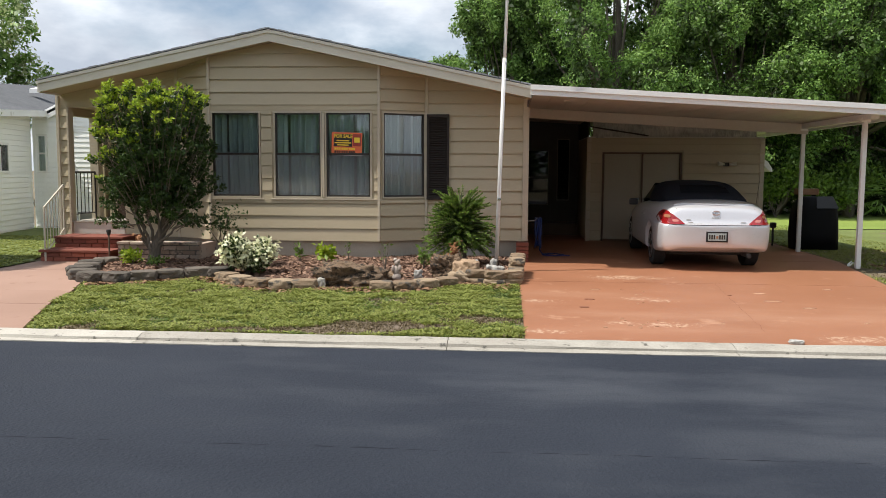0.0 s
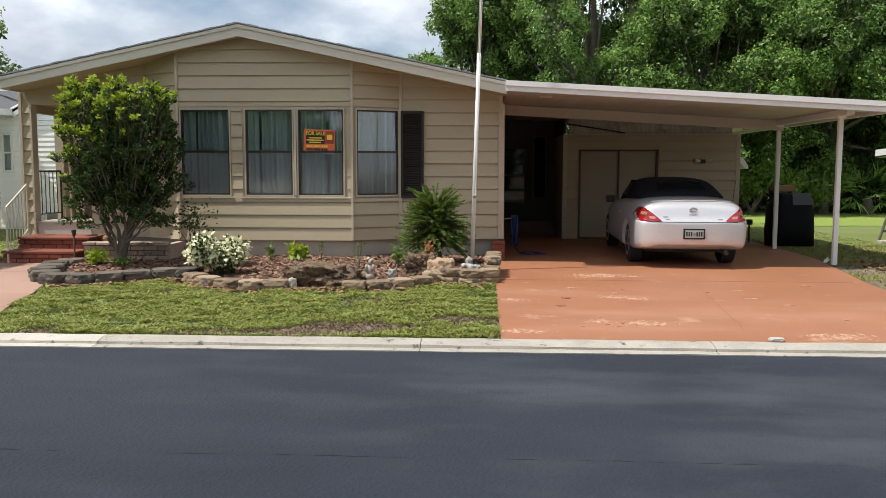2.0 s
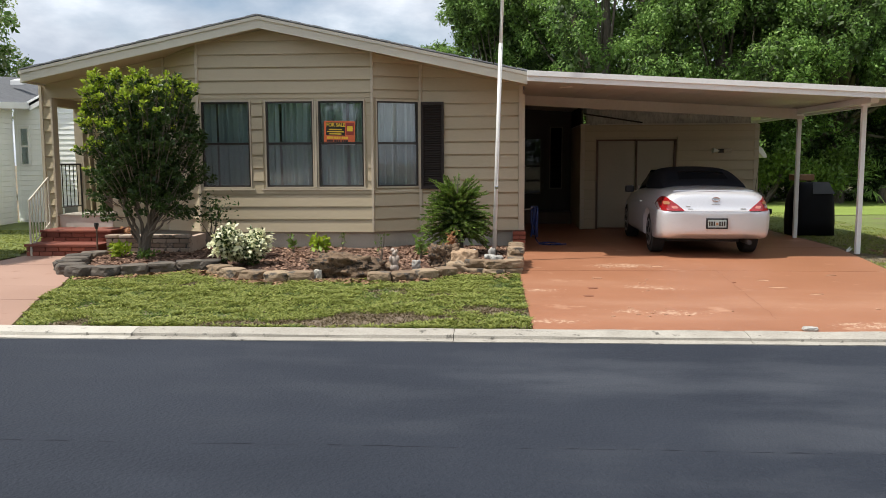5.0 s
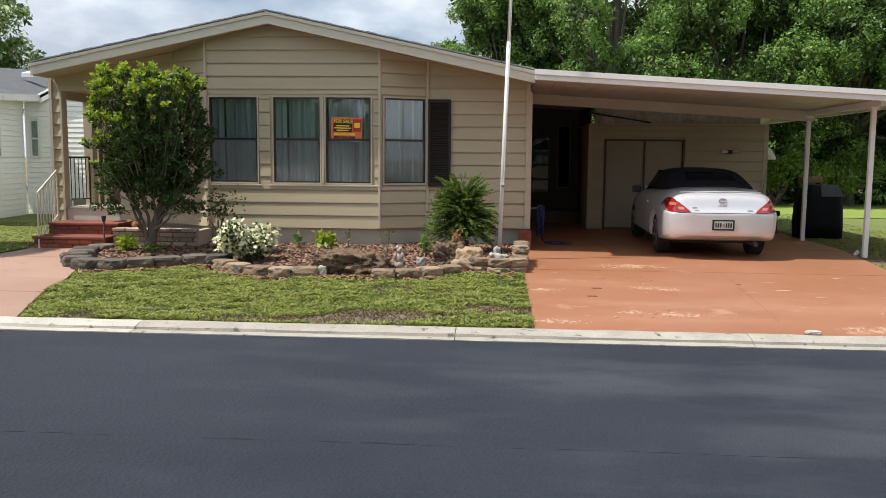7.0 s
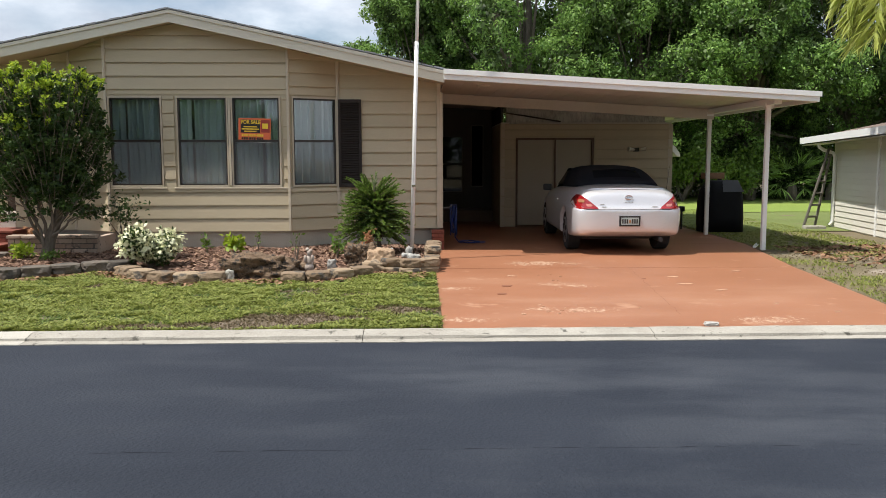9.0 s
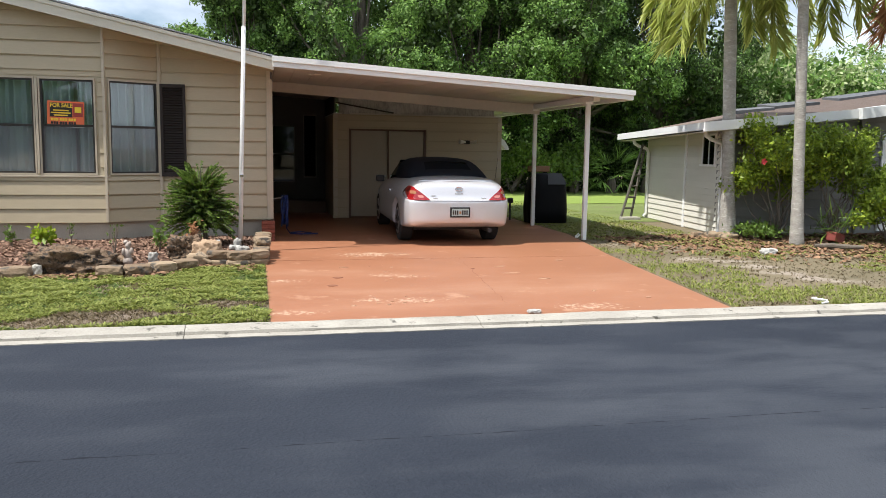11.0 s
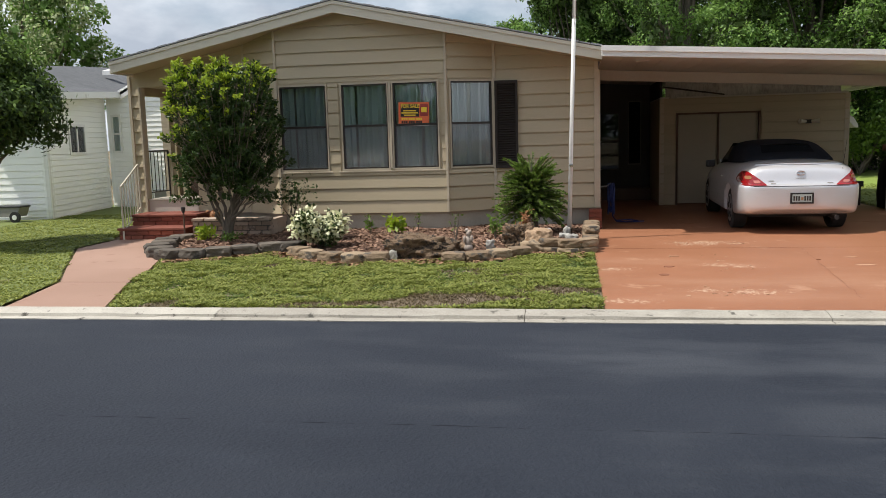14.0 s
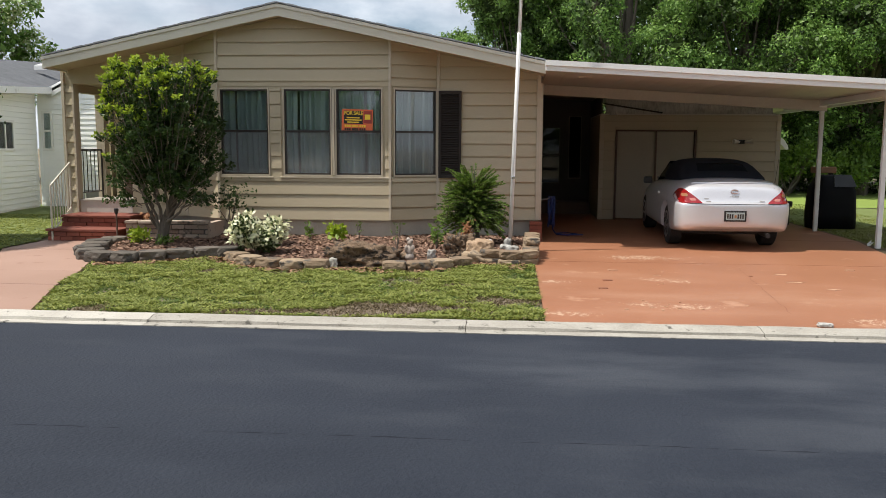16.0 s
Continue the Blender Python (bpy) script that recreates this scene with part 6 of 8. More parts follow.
part("young_foliage", leaf_mesh("young_foliage", young, 0.054, LEAF_TIP, 0.55, 0.2, 45, 0, np.array(d_young)), LEAF_TIP, shrub, "yellow-green young leaves that also carry the sunlit side")

# white-leaved bush
WX, WY = -3.72, 11.45
wb = thing("flower_bush", "low round bush with cream-white bracts", "flower bush", pose(WX, WY, G + 0.04) @ Matrix.Scale(0.84, 4))
bl = [((rnd.uniform(-0.24, 0.24), rnd.uniform(-0.22, 0.22), rnd.uniform(0.2, 0.52)), (0.17, 0.17, 0.14)) for i in range(14)]
for b in bl:
    part("stem", limbs((0, 0, 0), [b[0]], 0.01, 5, 0.03), BARK, wb)
part("green_leaves", leaf_mesh("green_leaves", clumped(blob_points(bl, 560, 51, 0.6), 6, 0.03, 52), 0.065, LEAF_SHRUB, 0.5, 0.2, 53), LEAF_SHRUB, wb)
wp = blob_points(bl, 700, 54, 0.97)
wp = wp[wp[:, 2] > 0.27 - 0.12 * np.random.RandomState(57).uniform(size=len(wp))]
part("bract_cover", leaf_mesh("bract_cover", clumped(wp, 5, 0.03, 55), 0.082, LEAF_WHITE, 0.66, 0.0, 56, 0.0, None, np.repeat(np.array([[0.0, -0.35, 0.9]]), len(wp) * 5, axis=0)), LEAF_WHITE, wb, "cream-white bracts")

# feathery conifer-like bush: arching plumes round a heart coloured dark for shade
FX, FY = -0.88, 12.95
fb = thing("feathery_bush", "bushy feathery evergreen with drooping fronds", "evergreen bush", pose(FX, FY, G + 0.05))
P, D = [], []
bm = bmesh.new()
for i in range(430):
    a, f = rnd.uniform(0, math.tau), rnd.random()
    z0 = 0.26 + 0.56 * f
    lump = 1 + 0.3 * noise.noise(Vector((math.cos(a) * 2.5, math.sin(a) * 2.5, z0 * 5)))
    ln = (0.56 - 0.16 * f) * rnd.uniform(0.6, 1.05) * lump
    el = 0.12 + 0.95 * f + rnd.gauss(0, 0.2)
    droop = 0.95 - 0.45 * f
    prev = Vector((0.03 * math.cos(a), 0.03 * math.sin(a), z0))
    pts = [prev]
    for k in range(1, 11):
        q = k / 10
        e = el - droop * q * q + 0.35 * max(0.0, q - 0.7)
        prev = prev + Vector((math.cos(a) * math.cos(e), math.sin(a) * math.cos(e), math.sin(e))) * ln / 10
        pts.append(prev)
        if k < 3:
            continue
        wide = 1.0 - 0.55 * q
        for sd in (-1, 1):
            for j in range(5):
                P.append(prev + Vector((rnd.gauss(0, 0.006), rnd.gauss(0, 0.006), rnd.gauss(0, 0.006))))
                D.append((math.cos(a + sd * 0.9 * wide), math.sin(a + sd * 0.9 * wide), math.sin(e) * 0.9 + rnd.uniform(-0.1, 0.35)))
    tube(bm, pts, [0.006] * 10 + [0.002], 4, False)
part("branchwork", bm, BARK, fb)
part("trunk", tube(bmesh.new(), [(0.08, 0, -0.08), (0.05, 0, 0.3), (0.02, 0, 0.8)], [0.04, 0.03, 0.012], 8), BARK, fb)
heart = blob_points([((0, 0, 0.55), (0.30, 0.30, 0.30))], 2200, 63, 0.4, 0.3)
part("inner_fronds", leaf_mesh("inner_fronds", heart, 0.075, LEAF_SHADED, 0.25, 0.0, 64, 0.3), LEAF_SHADED, fb)
part("fronds", leaf_mesh("fronds", np.array([tuple(p) for p in P]), 0.046, LEAF_FEATHER, 0.26, 0.0, 61, 0.0, np.array(D)), LEAF_FEATHER, fb)
part("dead_tuft", leaf_mesh("dead_tuft", [(-0.06 + rnd.gauss(0, 0.03), -0.46 + rnd.gauss(0, 0.03), 0.30 + rnd.gauss(0, 0.05)) for _ in range(80)], 0.09, LEAF_DEAD, 0.25, 0, 62, 1.2), LEAF_DEAD, fb, "brown dead tuft")

# small plants of the bed
def sprig(x, y, h, w, n, mat, seed, label, size=0.06, category="small plant", stems=4, z=G + 0.05, aspect=0.5):
    rr = random.Random(seed)
    t = thing("bed_plant", label, category, pose(x, y, z), group="small plants in the bed")
    tops = [(rr.uniform(-w, w) * 0.6, rr.uniform(-w, w) * 0.6, h * rr.uniform(0.6, 1.0)) for _ in range(stems)]
    part("stem", limbs((0, 0, 0), tops, 0.008, seed, 0.02, 3), BARK, t)
    P = []
    for tp in tops:
        for _ in range(n // stems):
            f = rr.uniform(0.45, 1.05)
            P.append((tp[0] * f + rr.gauss(0, w * 0.3), tp[1] * f + rr.gauss(0, w * 0.3), tp[2] * f + rr.gauss(0, h * 0.06)))
    part("foliage", leaf_mesh("foliage", P, size, mat, aspect, 0.3, seed), mat, t)


sprig(-5.78, 12.35, 0.24, 0.16, 260, LEAF_TIP, 301, "low clump of bright green leaves in the bed", 0.07)
sprig(-5.3, 12.1, 0.16, 0.16, 160, LEAF_FERN, 302, "low green sprouts at the shrub foot", 0.06)
sprig(-2.95, 12.8, 0.34, 0.13, 120, LEAF_TIP, 303, "small bright green leafy plant in the mulch", 0.1)
sprig(-3.35, 12.9, 0.3, 0.1, 50, LEAF_FERN, 304, "thin small plant in the mulch", 0.07)
sprig(-2.65, 13.2, 0.3, 0.08, 24, LEAF_FERN, 305, "thin twiggy plant in the mulch", 0.05)
sprig(-1.9, 12.0, 0.45, 0.13, 18, LEAF_FERN, 306, "bare twiggy plant with few leaves", 0.05, stems=5)
sprig(-1.35, 12.1, 0.36, 0.14, 60, LEAF_FERN, 307, "small plant with yellowing leaves", 0.08)
sprig(-1.1, 12.2, 0.16, 0.16, 40, LEAF_DEAD, 308, "drooping dry grassy leaves by the rock", 0.16)
sprig(-4.75, 13.35, 0.75, 0.42, 260, LEAF_SHRUB, 309, "loose leafy plant growing in the brick planter", 0.07, stems=7, z=0.34)
sprig(-6.05, 13.3, 0.2, 0.12, 60, LEAF_DEAD, 310, "dry leaves in the planter", 0.08, z=0.34)
sprig(8.3, 13.35, 0.3, 0.5, 900, LEAF_FERN, 311, "spreading ground cover beside the palm", 0.07, "ground cover", 9, G)
sprig(9.35, 12.7, 0.45, 0.34, 60, LEAF_FERN, 312, "strappy arching leaves under the bushes", 0.40, "strappy plant", 3, G, 0.05)


# palms with hanging fronds
def palm(x, y, h, r, seed, fronds, dead=(), group="palms by the neighbouring house"):
    rr = random.Random(seed)
    t = thing("palm_tree", "tall palm with a smooth grey ringed trunk and hanging fronds", "palm tree", pose(x, y, G), group=group)
    bm = bmesh.new()
    pts, rad = [], []
    k = 46
    for i in range(k + 1):
        f = i / k
        pts.append((-0.2 * f, 0, -0.05 + h * f))
        rad.append(r * (1.25 - 0.3 * min(1, f * 5) - 0.12 * f) * (1 + 0.035 * (i % 2)))
    tube(bm, pts, rad, 16)
    part("trunk", bm, PALMBARK, t, "grey ringed trunk", smooth=True)
    for j, (a, el) in enumerate(tuple(fronds) + tuple(dead)):
        isdead = j >= len(fronds)
        ln = rr.uniform(1.5, 1.85)
        p = Vector((-0.2, 0, h - 0.05))
        P, D, rach = [], [], [p.copy()]
        n = 26
        e = el
        for s in range(n):
            e -= (0.055 + 0.05 * s / n) if not isdead else 0.02
            e = max(e, -1.5)
            p = p + Vector((math.cos(a) * math.cos(e), math.sin(a) * math.cos(e), math.sin(e))) * ln / n
            rach.append(p.copy())
            if s > 3:
                for sd in (-1, 1):
                    for q in range(6):
                        P.append(tuple(p + Vector((rr.gauss(0, 0.02), rr.gauss(0, 0.02), rr.gauss(0, 0.03)))))
                        D.append((math.cos(a + sd * 1.2) * 0.5 + math.cos(a) * 0.25, math.sin(a + sd * 1.2) * 0.5 + math.sin(a) * 0.25, -0.55 - 0.7 * rr.random()))
        fr = part("frond", tube(bmesh.new(), rach, [0.02 * (1 - 0.8 * i / n) for i in range(n + 1)], 5), LEAF_DEAD if isdead else LEAF_PALM, t)
        part("leaflet_fringe", leaf_mesh("leaflet_fringe", np.array(P), 0.5, LEAF_DEAD if isdead else LEAF_PALM, 0.075, 0, seed + j, 0, np.array(D)), LEAF_DEAD, fr)


palm(7.98, 13.7, 4.6, 0.12, 401, ((3.05, 0.3), (2.75, 0.6), (3.45, 0.1), (2.2, 0.15), (1.5, 0.3), (0.6, 0.25), (0.1, 0.1), (-0.5, 0.4), (3.9, 0.75), (5.0, 0.9)))
palm(8.57, 12.6, 4.85, 0.095, 402, ((0.1, 0.25), (0.55, 0.1), (-0.35, 0.45), (1.3, 0.4), (2.4, 0.7), (3.2, 0.8), (4.3, 0.95)))
palm(10.35, 11.9, 5.2, 0.15, 403, ((0.1, 0.3), (1.2, 0.4), (-0.8, 0.4), (2.3, 0.8), (4.4, 0.9)), ((2.0, -0.9),))


# flowering bushes in front of the neighbour
def bush(x, y, h, w, seed, label, stems=12, leaves=700, tip=0.25, low=0.35, flowers=()):
    rr = random.Random(seed)
    t = thing("bush", label, "bush", pose(x, y, G), group="bushes in front of the neighbour")
    bl = []
    for i in range(stems * 2):
        a, f = rr.uniform(0, math.tau), rr.uniform(low, 0.93)
        rad = w * rr.uniform(0.2, 0.5)
        bl.append(((rad * math.cos(a), rad * math.sin(a) * 0.7, h * f), (w * 0.13, w * 0.13, h * 0.09)))
    part("stem", limbs((0, 0, 0), [b[0] for b in bl[:stems]], 0.016, seed, 0.12), BARK, t)
    pts = blob_points(bl, leaves * 2, seed, 0.5, 0.5)
    pk = np.random.RandomState(seed).uniform(size=len(pts))
    part("foliage", leaf_mesh("foliage", clumped(pts[pk > tip], 8, 0.05, seed), 0.074, LEAF_HIBISCUS, 0.5, 0.1, seed + 1), LEAF_HIBISCUS, t)
    part("young_foliage", leaf_mesh("young_foliage", clumped(pts[pk <= tip], 6, 0.05, seed + 2), 0.08, LEAF_TIP, 0.5, 0.3, seed + 3), LEAF_TIP, t)
    for fx, fy, fz in flowers:
        bm = bmesh.new()
        for k in range(5):
            a = k * math.tau / 5
            c, s = math.cos(a), math.sin(a)
            vs = [bm.verts.new((fx + q * c - r * s, fy - d, fz + q * s + r * c)) for q, r, d in ((0.0, 0.0, 0), (0.036, -0.024, 0.016), (0.062, 0.0, 0.028), (0.036, 0.024, 0.016))]
            bm.faces.new(vs)
        part("flower", bm, FLOWER_RED, t, "red hibiscus flower")


bush(8.78, 13.45, 2.1, 1.75, 421, "leafy hibiscus bush with yellow-green leaves and a red flower", 14, 560, 0.55, 0.42, flowers=((-0.75, -0.6, 1.35),))
bush(9.75, 13.3, 2.0, 1.7, 422, "dark green leafy hibiscus bush", 12, 520, 0.2, 0.42, flowers=())
bush(10.25, 12.5, 1.0, 1.1, 423, "low yellow-green hibiscus bush with a red flower", 9, 330, 0.5, 0.35, flowers=((-0.2, -0.5, 0.98),))
bush(10.7, 12.9, 1.3, 1.1, 424, "leafy green bush by the white door", 9, 330, 0.3, 0.35)

spots = []
while len(spots) < 7000:
    x, y = rnd.uniform(5.6, 13), rnd.uniform(9.6, 14.1)
    if (y - 11.9 - 0.4 * math.sin(x * 1.3)) / 2 + (x - 8.2) * 0.18 + rnd.gauss(0, 0.35) < -0.4:
        continue
    spots.append((x, y, G + lumps(x, y) + 0.012))
flakes("leaf_litter", spots, 0.034, LEAFLITTER, "brown dry leaf litter under the palms", "leaf litter")

# palmettos, a pale leaning trunk and bright saplings at the back of the lawn
for k, (x, y, h) in enumerate(((12.5, 28.6, 1.5), (14.0, 28.9, 1.7), (15.4, 28.5, 1.5), (11.2, 29.0, 1.3), (16.6, 28.8, 1.6))):
    rr = random.Random(500 + k)
    t = thing("palmetto", "fan-leaved palmetto at the edge of the back lawn", "palmetto", pose(x, y, G), group="palmettos")
    part("trunk", tube(bmesh.new(), [(0, 0, -0.05), (0, 0, 0.35), (0.02, 0, 0.6)], [0.2, 0.17, 0.1], 10), BARK, t)
    for j in range(16):
        a, e = rr.uniform(0, math.tau), rr.uniform(-0.2, 1.3)
        c = Vector((math.cos(a) * math.cos(e), math.sin(a) * math.cos(e), math.sin(e))) * rr.uniform(0.5, 0.8) + Vector((0, 0, 0.55))
        P, D = [], []
        for q in range(16):
            b = (q - 7.5) / 7.5 * 1.3
            P.append(tuple(c))
            D.append((math.cos(a + b) * math.cos(e), math.sin(a + b) * math.cos(e), math.sin(e) - 0.35 - 0.2 * abs(b)))
        part("fan_leaf", leaf_mesh("fan_leaf", np.array(P), 0.6, LEAF_LIGHT, 0.07, 0, 510 + k + j, 0, np.array(D)), LEAF_LIGHT, t)
snag = thing("leaning_trunk", "pale leaning tree trunk at the edge of the wood", "tree trunk", pose(9.6, 29.6, G))
part("stem", tube(bmesh.new(), [(-0.6, 0, -0.1), (0.1, 0, 1.2), (0.9, 0.2, 2.6), (1.6, 0.3, 4.2)], [0.11, 0.1, 0.08, 0.05], 9), BARK, snag)
for k, (x, y, h) in enumerate(((8.6, 28.2, 1.6), (11.0, 28.3, 1.5), (9.9, 28.0, 1.2))):
    t = thing("sapling", "bright green sapling at the edge of the back lawn", "sapling", pose(x, y, G), group="saplings")
    bl = [((rnd.uniform(-0.6, 0.6), rnd.uniform(-0.3, 0.3), h * rnd.uniform(0.4, 1)), (0.4, 0.3, 0.3)) for _ in range(6)]
    part("stem", limbs((0, 0, 0), [b[0] for b in bl], 0.02, 530 + k), BARK, t)
    part("foliage", leaf_mesh("foliage", clumped(blob_points(bl, 160, 540 + k, 0.6), 8, 0.1, 545), 0.14, LEAF_FERN, 0.5, 0.2, 546 + k), LEAF_FERN, t)

# unseen tree belt across the street, behind the walker; heights set to shade the carport
for k, (x, y, h, w) in enumerate(((-20, -26, 5.5, 8), (-12.5, -26, 5.0, 7), (-5, -25, 6.5, 8), (1.5, -22, 10.5, 9), (8.5, -20, 11.5, 9), (16, -21, 11.5, 10), (25, -24, 10.5, 10))):
    big_tree(x, y, h, w, 600 + k, "unseen broadleaf tree across the street", LEAF_OAK, LEAF_OAK, 7000, 0.42, 0.10, "trees across the street")

# ---------------------------------------------------------------- right neighbour: low house with a white eave
def nx(y):
    return 8.07 + (y - 14.2) * 0.13


def plate_of(pts, thick):
    """A flat plate over a plane polygon, given by its top corners."""
    bm = bmesh.new()
    hi, lo = [bm.verts.new(p) for p in pts], [bm.verts.new((p[0], p[1], p[2] - thick)) for p in pts]
    bm.faces.new(hi), bm.faces.new(lo[::-1])
    for i in range(len(pts)):
        j = (i + 1) % len(pts)
        bm.faces.new((lo[i], lo[j], hi[j], hi[i]))
    return bm


def band(p, q, down, up, depth=0.05):
    """A fascia board along a sloping edge."""
    p, q = Vector(p), Vector(q)
    u = Vector((q.x - p.x, q.y - p.y, 0)).normalized()
    n = Vector((-u.y, u.x, 0)) * depth
    c = [p - Vector((0, 0, down)), q - Vector((0, 0, down)), q + Vector((0, 0, up)), p + Vector((0, 0, up))]
    bm = bmesh.new()
    a, b = [bm.verts.new(v) for v in c], [bm.verts.new(v + n) for v in c]
    bm.faces.new(a), bm.faces.new(b[::-1])
    for i in range(4):
        j = (i + 1) % 4
        bm.faces.new((a[i], a[j], b[j], b[i]))
    return bm


nb = thing("neighbour_house", "low cream-sided house with a brown shingle roof and white eaves", "house")
NP, NQ = (nx(17.9), 17.9), (nx(14.2), 14.2)
nwall = part("wall", slant_prism(NP, NQ, G - 0.05, 2.0, 2.05, 0.12), VINYL_CREAM, nb)
siding(nwall, NP, NQ, G + 0.02, 2.0, VINYL_CREAM, step=0.115, gap=0.008, holes=[(2.95, 3.55, 1.36, 1.94)], thick=0.02)
part("corner_board", boxed(nx(15.75) - 0.04, nx(15.75) + 0.02, 15.72, 15.78, G, 2.0), WHITE, nb)
# grey in place of cream: the front wall's shade is in its colour
fwall = part("wall", prism([(nx(14.2), G - 0.05), (16.4, G - 0.05), (16.4, 3.05), (10.35, 2.24), (nx(14.2), 2.02)], "y", 14.2, 14.32), GREYWALL, nb)
siding(fwall, (nx(14.2), 14.2), (12.6, 14.2), G + 0.02, 2.3, GREYWALL, step=0.16, cuts=[(-0.09, 1.0, 2.0)])
part("wall", boxed(nx(17.9), 19.5, 17.9, 18.0, G, 1.95), VINYL_CREAM, nb)
part("pilaster", boxed(10.9, 10.98, 14.12, 14.2, G, 2.25), GREYWALL, nb)
nd = part("door", boxed(11.4, 12.35, 14.13, 14.17, G + 0.05, 1.98, 0.01), VINYL, nb, "white front door")
part("wall_lamp", boxed(11.2, 11.28, 14.06, 14.18, 1.92, 2.08, 0.015), FASCIA, nb)
d = (Vector(NQ) - Vector(NP)).normalized()
wm = Matrix.Translation((NP[0], NP[1], 0)) @ Matrix.Rotation(math.atan2(d.y, d.x), 4, "Z")
win = part("window", joined([boxed(2.95, 2.99, -0.03, 0.01, 1.36, 1.94), boxed(3.51, 3.55, -0.03, 0.01, 1.36, 1.94), boxed(2.99, 3.51, -0.03, 0.01, 1.9, 1.94), boxed(2.92, 3.58, -0.05, 0.01, 1.33, 1.37), boxed(3.24, 3.27, -0.025, 0.01, 1.37, 1.9)]), WHITE, nb, m=wm)
part("pane", boxed(2.99, 3.51, -0.016, -0.012, 1.37, 1.9), DARKGLASS, win)
part("backing", boxed(2.99, 3.51, -0.008, -0.004, 1.37, 1.9), DARK, win)
E0, E1, E2, E4 = (8.14, 18.7, 1.96), (7.36, 13.55, 2.07), (10.35, 13.55, 2.36), (16.5, 13.55, 3.2)
R1, R2 = (11.4, 17.0, 2.72), (16.5, 17.0, 3.45)
nroof = part("roof", plate_of([E1, E2, R1], 0.06), SHINGLE_BROWN, nb, "brown weathered shingle roof")
part("roof", plate_of([E2, E4, R2, R1], 0.06), SHINGLE_BROWN, nb, "brown weathered shingle roof")
part("roof", plate_of([E0, E1, R1], 0.06), SHINGLE_BROWN, nb)
part("roof", plate_of([E0, R1, R2, (16.5, 21, 2.4)], 0.06), SHINGLE_BROWN, nb)
part("soffit", plate_of([(E0[0] + 0.03, E0[1], 1.84), (E1[0] + 0.03, E1[1] + 0.03, 1.95), (E2[0], 13.58, 2.22), (E2[0], 14.25, 2.22), (nx(14.2) + 0.1, 14.25, 2.0), (nx(18), 18.7, 1.85)], 0.015), SOFFIT, nb)
part("eave_board", band((E0[0] - 0.02, E0[1], E0[2]), (E1[0] - 0.02, E1[1], E1[2]), 0.1, 0.03), WHITE, nb)
part("rake_board", band((E1[0] - 0.02, 13.535, E1[2]), (E2[0], 13.535, E2[2]), 0.13, 0.03), WHITE, nb)
part("rake_board", band((E2[0], 13.45, E2[2] - 0.02), (16.5, 13.45, 3.19), 0.13, 0.06, 0.15), WHITE, nb)


def nb_roof_z(x, y):
    return max(2.07 + 0.094 * (x - 7.36) + 0.0783 * (y - 13.55), 2.36 + 0.1366 * (x - 10.35) + 0.0628 * (y - 13.55))


for (xa, ya), (xb, yb) in (((8.9, 15.1), (9.8, 15.6)), ((10.0, 15.5), (11.1, 16.4)), ((11.7, 15.8), (13.3, 16.6))):
    pts = [(xa, ya), (xb, ya + 0.1), (xb, yb), (xa + 0.2, yb)]
    part("solar_panel", plate_of([(x, y, nb_roof_z(x, y) + 0.055) for x, y in pts], 0.065), SHINGLE_DARK, nb, "dark grey solar heating panel")
for y, xx, zt in ((14.0, nx(14.0), 2.02), (17.85, nx(17.85), 1.92)):
    part("downpipe", tube(bmesh.new(), [(xx - 0.42, y, zt - 0.05), (xx - 0.4, y, zt - 0.14), (xx - 0.3, y, zt - 0.2), (xx - 0.1, y, zt - 0.26), (xx - 0.06, y, zt - 0.34), (xx - 0.06, y, G + 0.12), (xx - 0.12, y, G + 0.04)], 0.036, 8), WHITE, nb, "white downpipe")

# ---------------------------------------------------------------- left neighbour: white house
SET = 1.10  # its walls stand a little further off and larger


def set_back(x, y, z=0.0):
    return (-0.28 + SET * (x + 0.28), 0.65 + SET * (y - 0.65), 1.59 + SET * (z - 1.59))


wh = thing("white_house", "white vinyl-sided house with a grey shingle roof", "house", Matrix.Translation(set_back(0, 0, 0)) @ Matrix.Scale(SET, 4))
WP, WQ = (-10.35, 15.35), (-10.85, 18.3)
wwall = part("wall", slant_prism(WP, WQ, G - 0.05, 2.62, 2.76, 0.12), VINYL, wh)
siding(wwall, WP, WQ, G + 0.06, 2.74, VINYL, gap=0.014, step=0.112, thick=0.02, holes=[(0.97, 1.77, 1.5, 2.1)], cuts=[(-0.04, 1.0, 2.60)])
fw = part("wall", boxed(-19, WP[0], 15.35, 15.47, G - 0.05, 2.62), VINYL, wh)
siding(fw, (-13, 15.35), WP, G + 0.06, 2.62, VINYL, gap=0.014, step=0.13, thick=0.02)
part("corner_board", boxed(WP[0] - 0.06, WP[0] + 0.03, 15.31, 15.38, G, 2.62), WHITE, wh)
wing = part("wall", prism([(-10.85, G - 0.05), (-6.0, G - 0.05), (-6.0, 3.34), (-9.6, 3.34), (-10.85, 2.74)], "y", 18.4, 18.52), VINYL, wh)
siding(wing, (-10.85, 18.4), (-6.5, 18.4), G + 0.06, 3.1, VINYL, gap=0.014, step=0.112, thick=0.02, holes=[(0.1, 0.35, 1.48, 2.36)], cuts=[(-0.55, 1.0, 2.66)])
part("gable_board", band((-10.45, 18.3, 2.80), (-9.3, 18.3, 3.38), 0.12, 0.06), WHITE, wh)
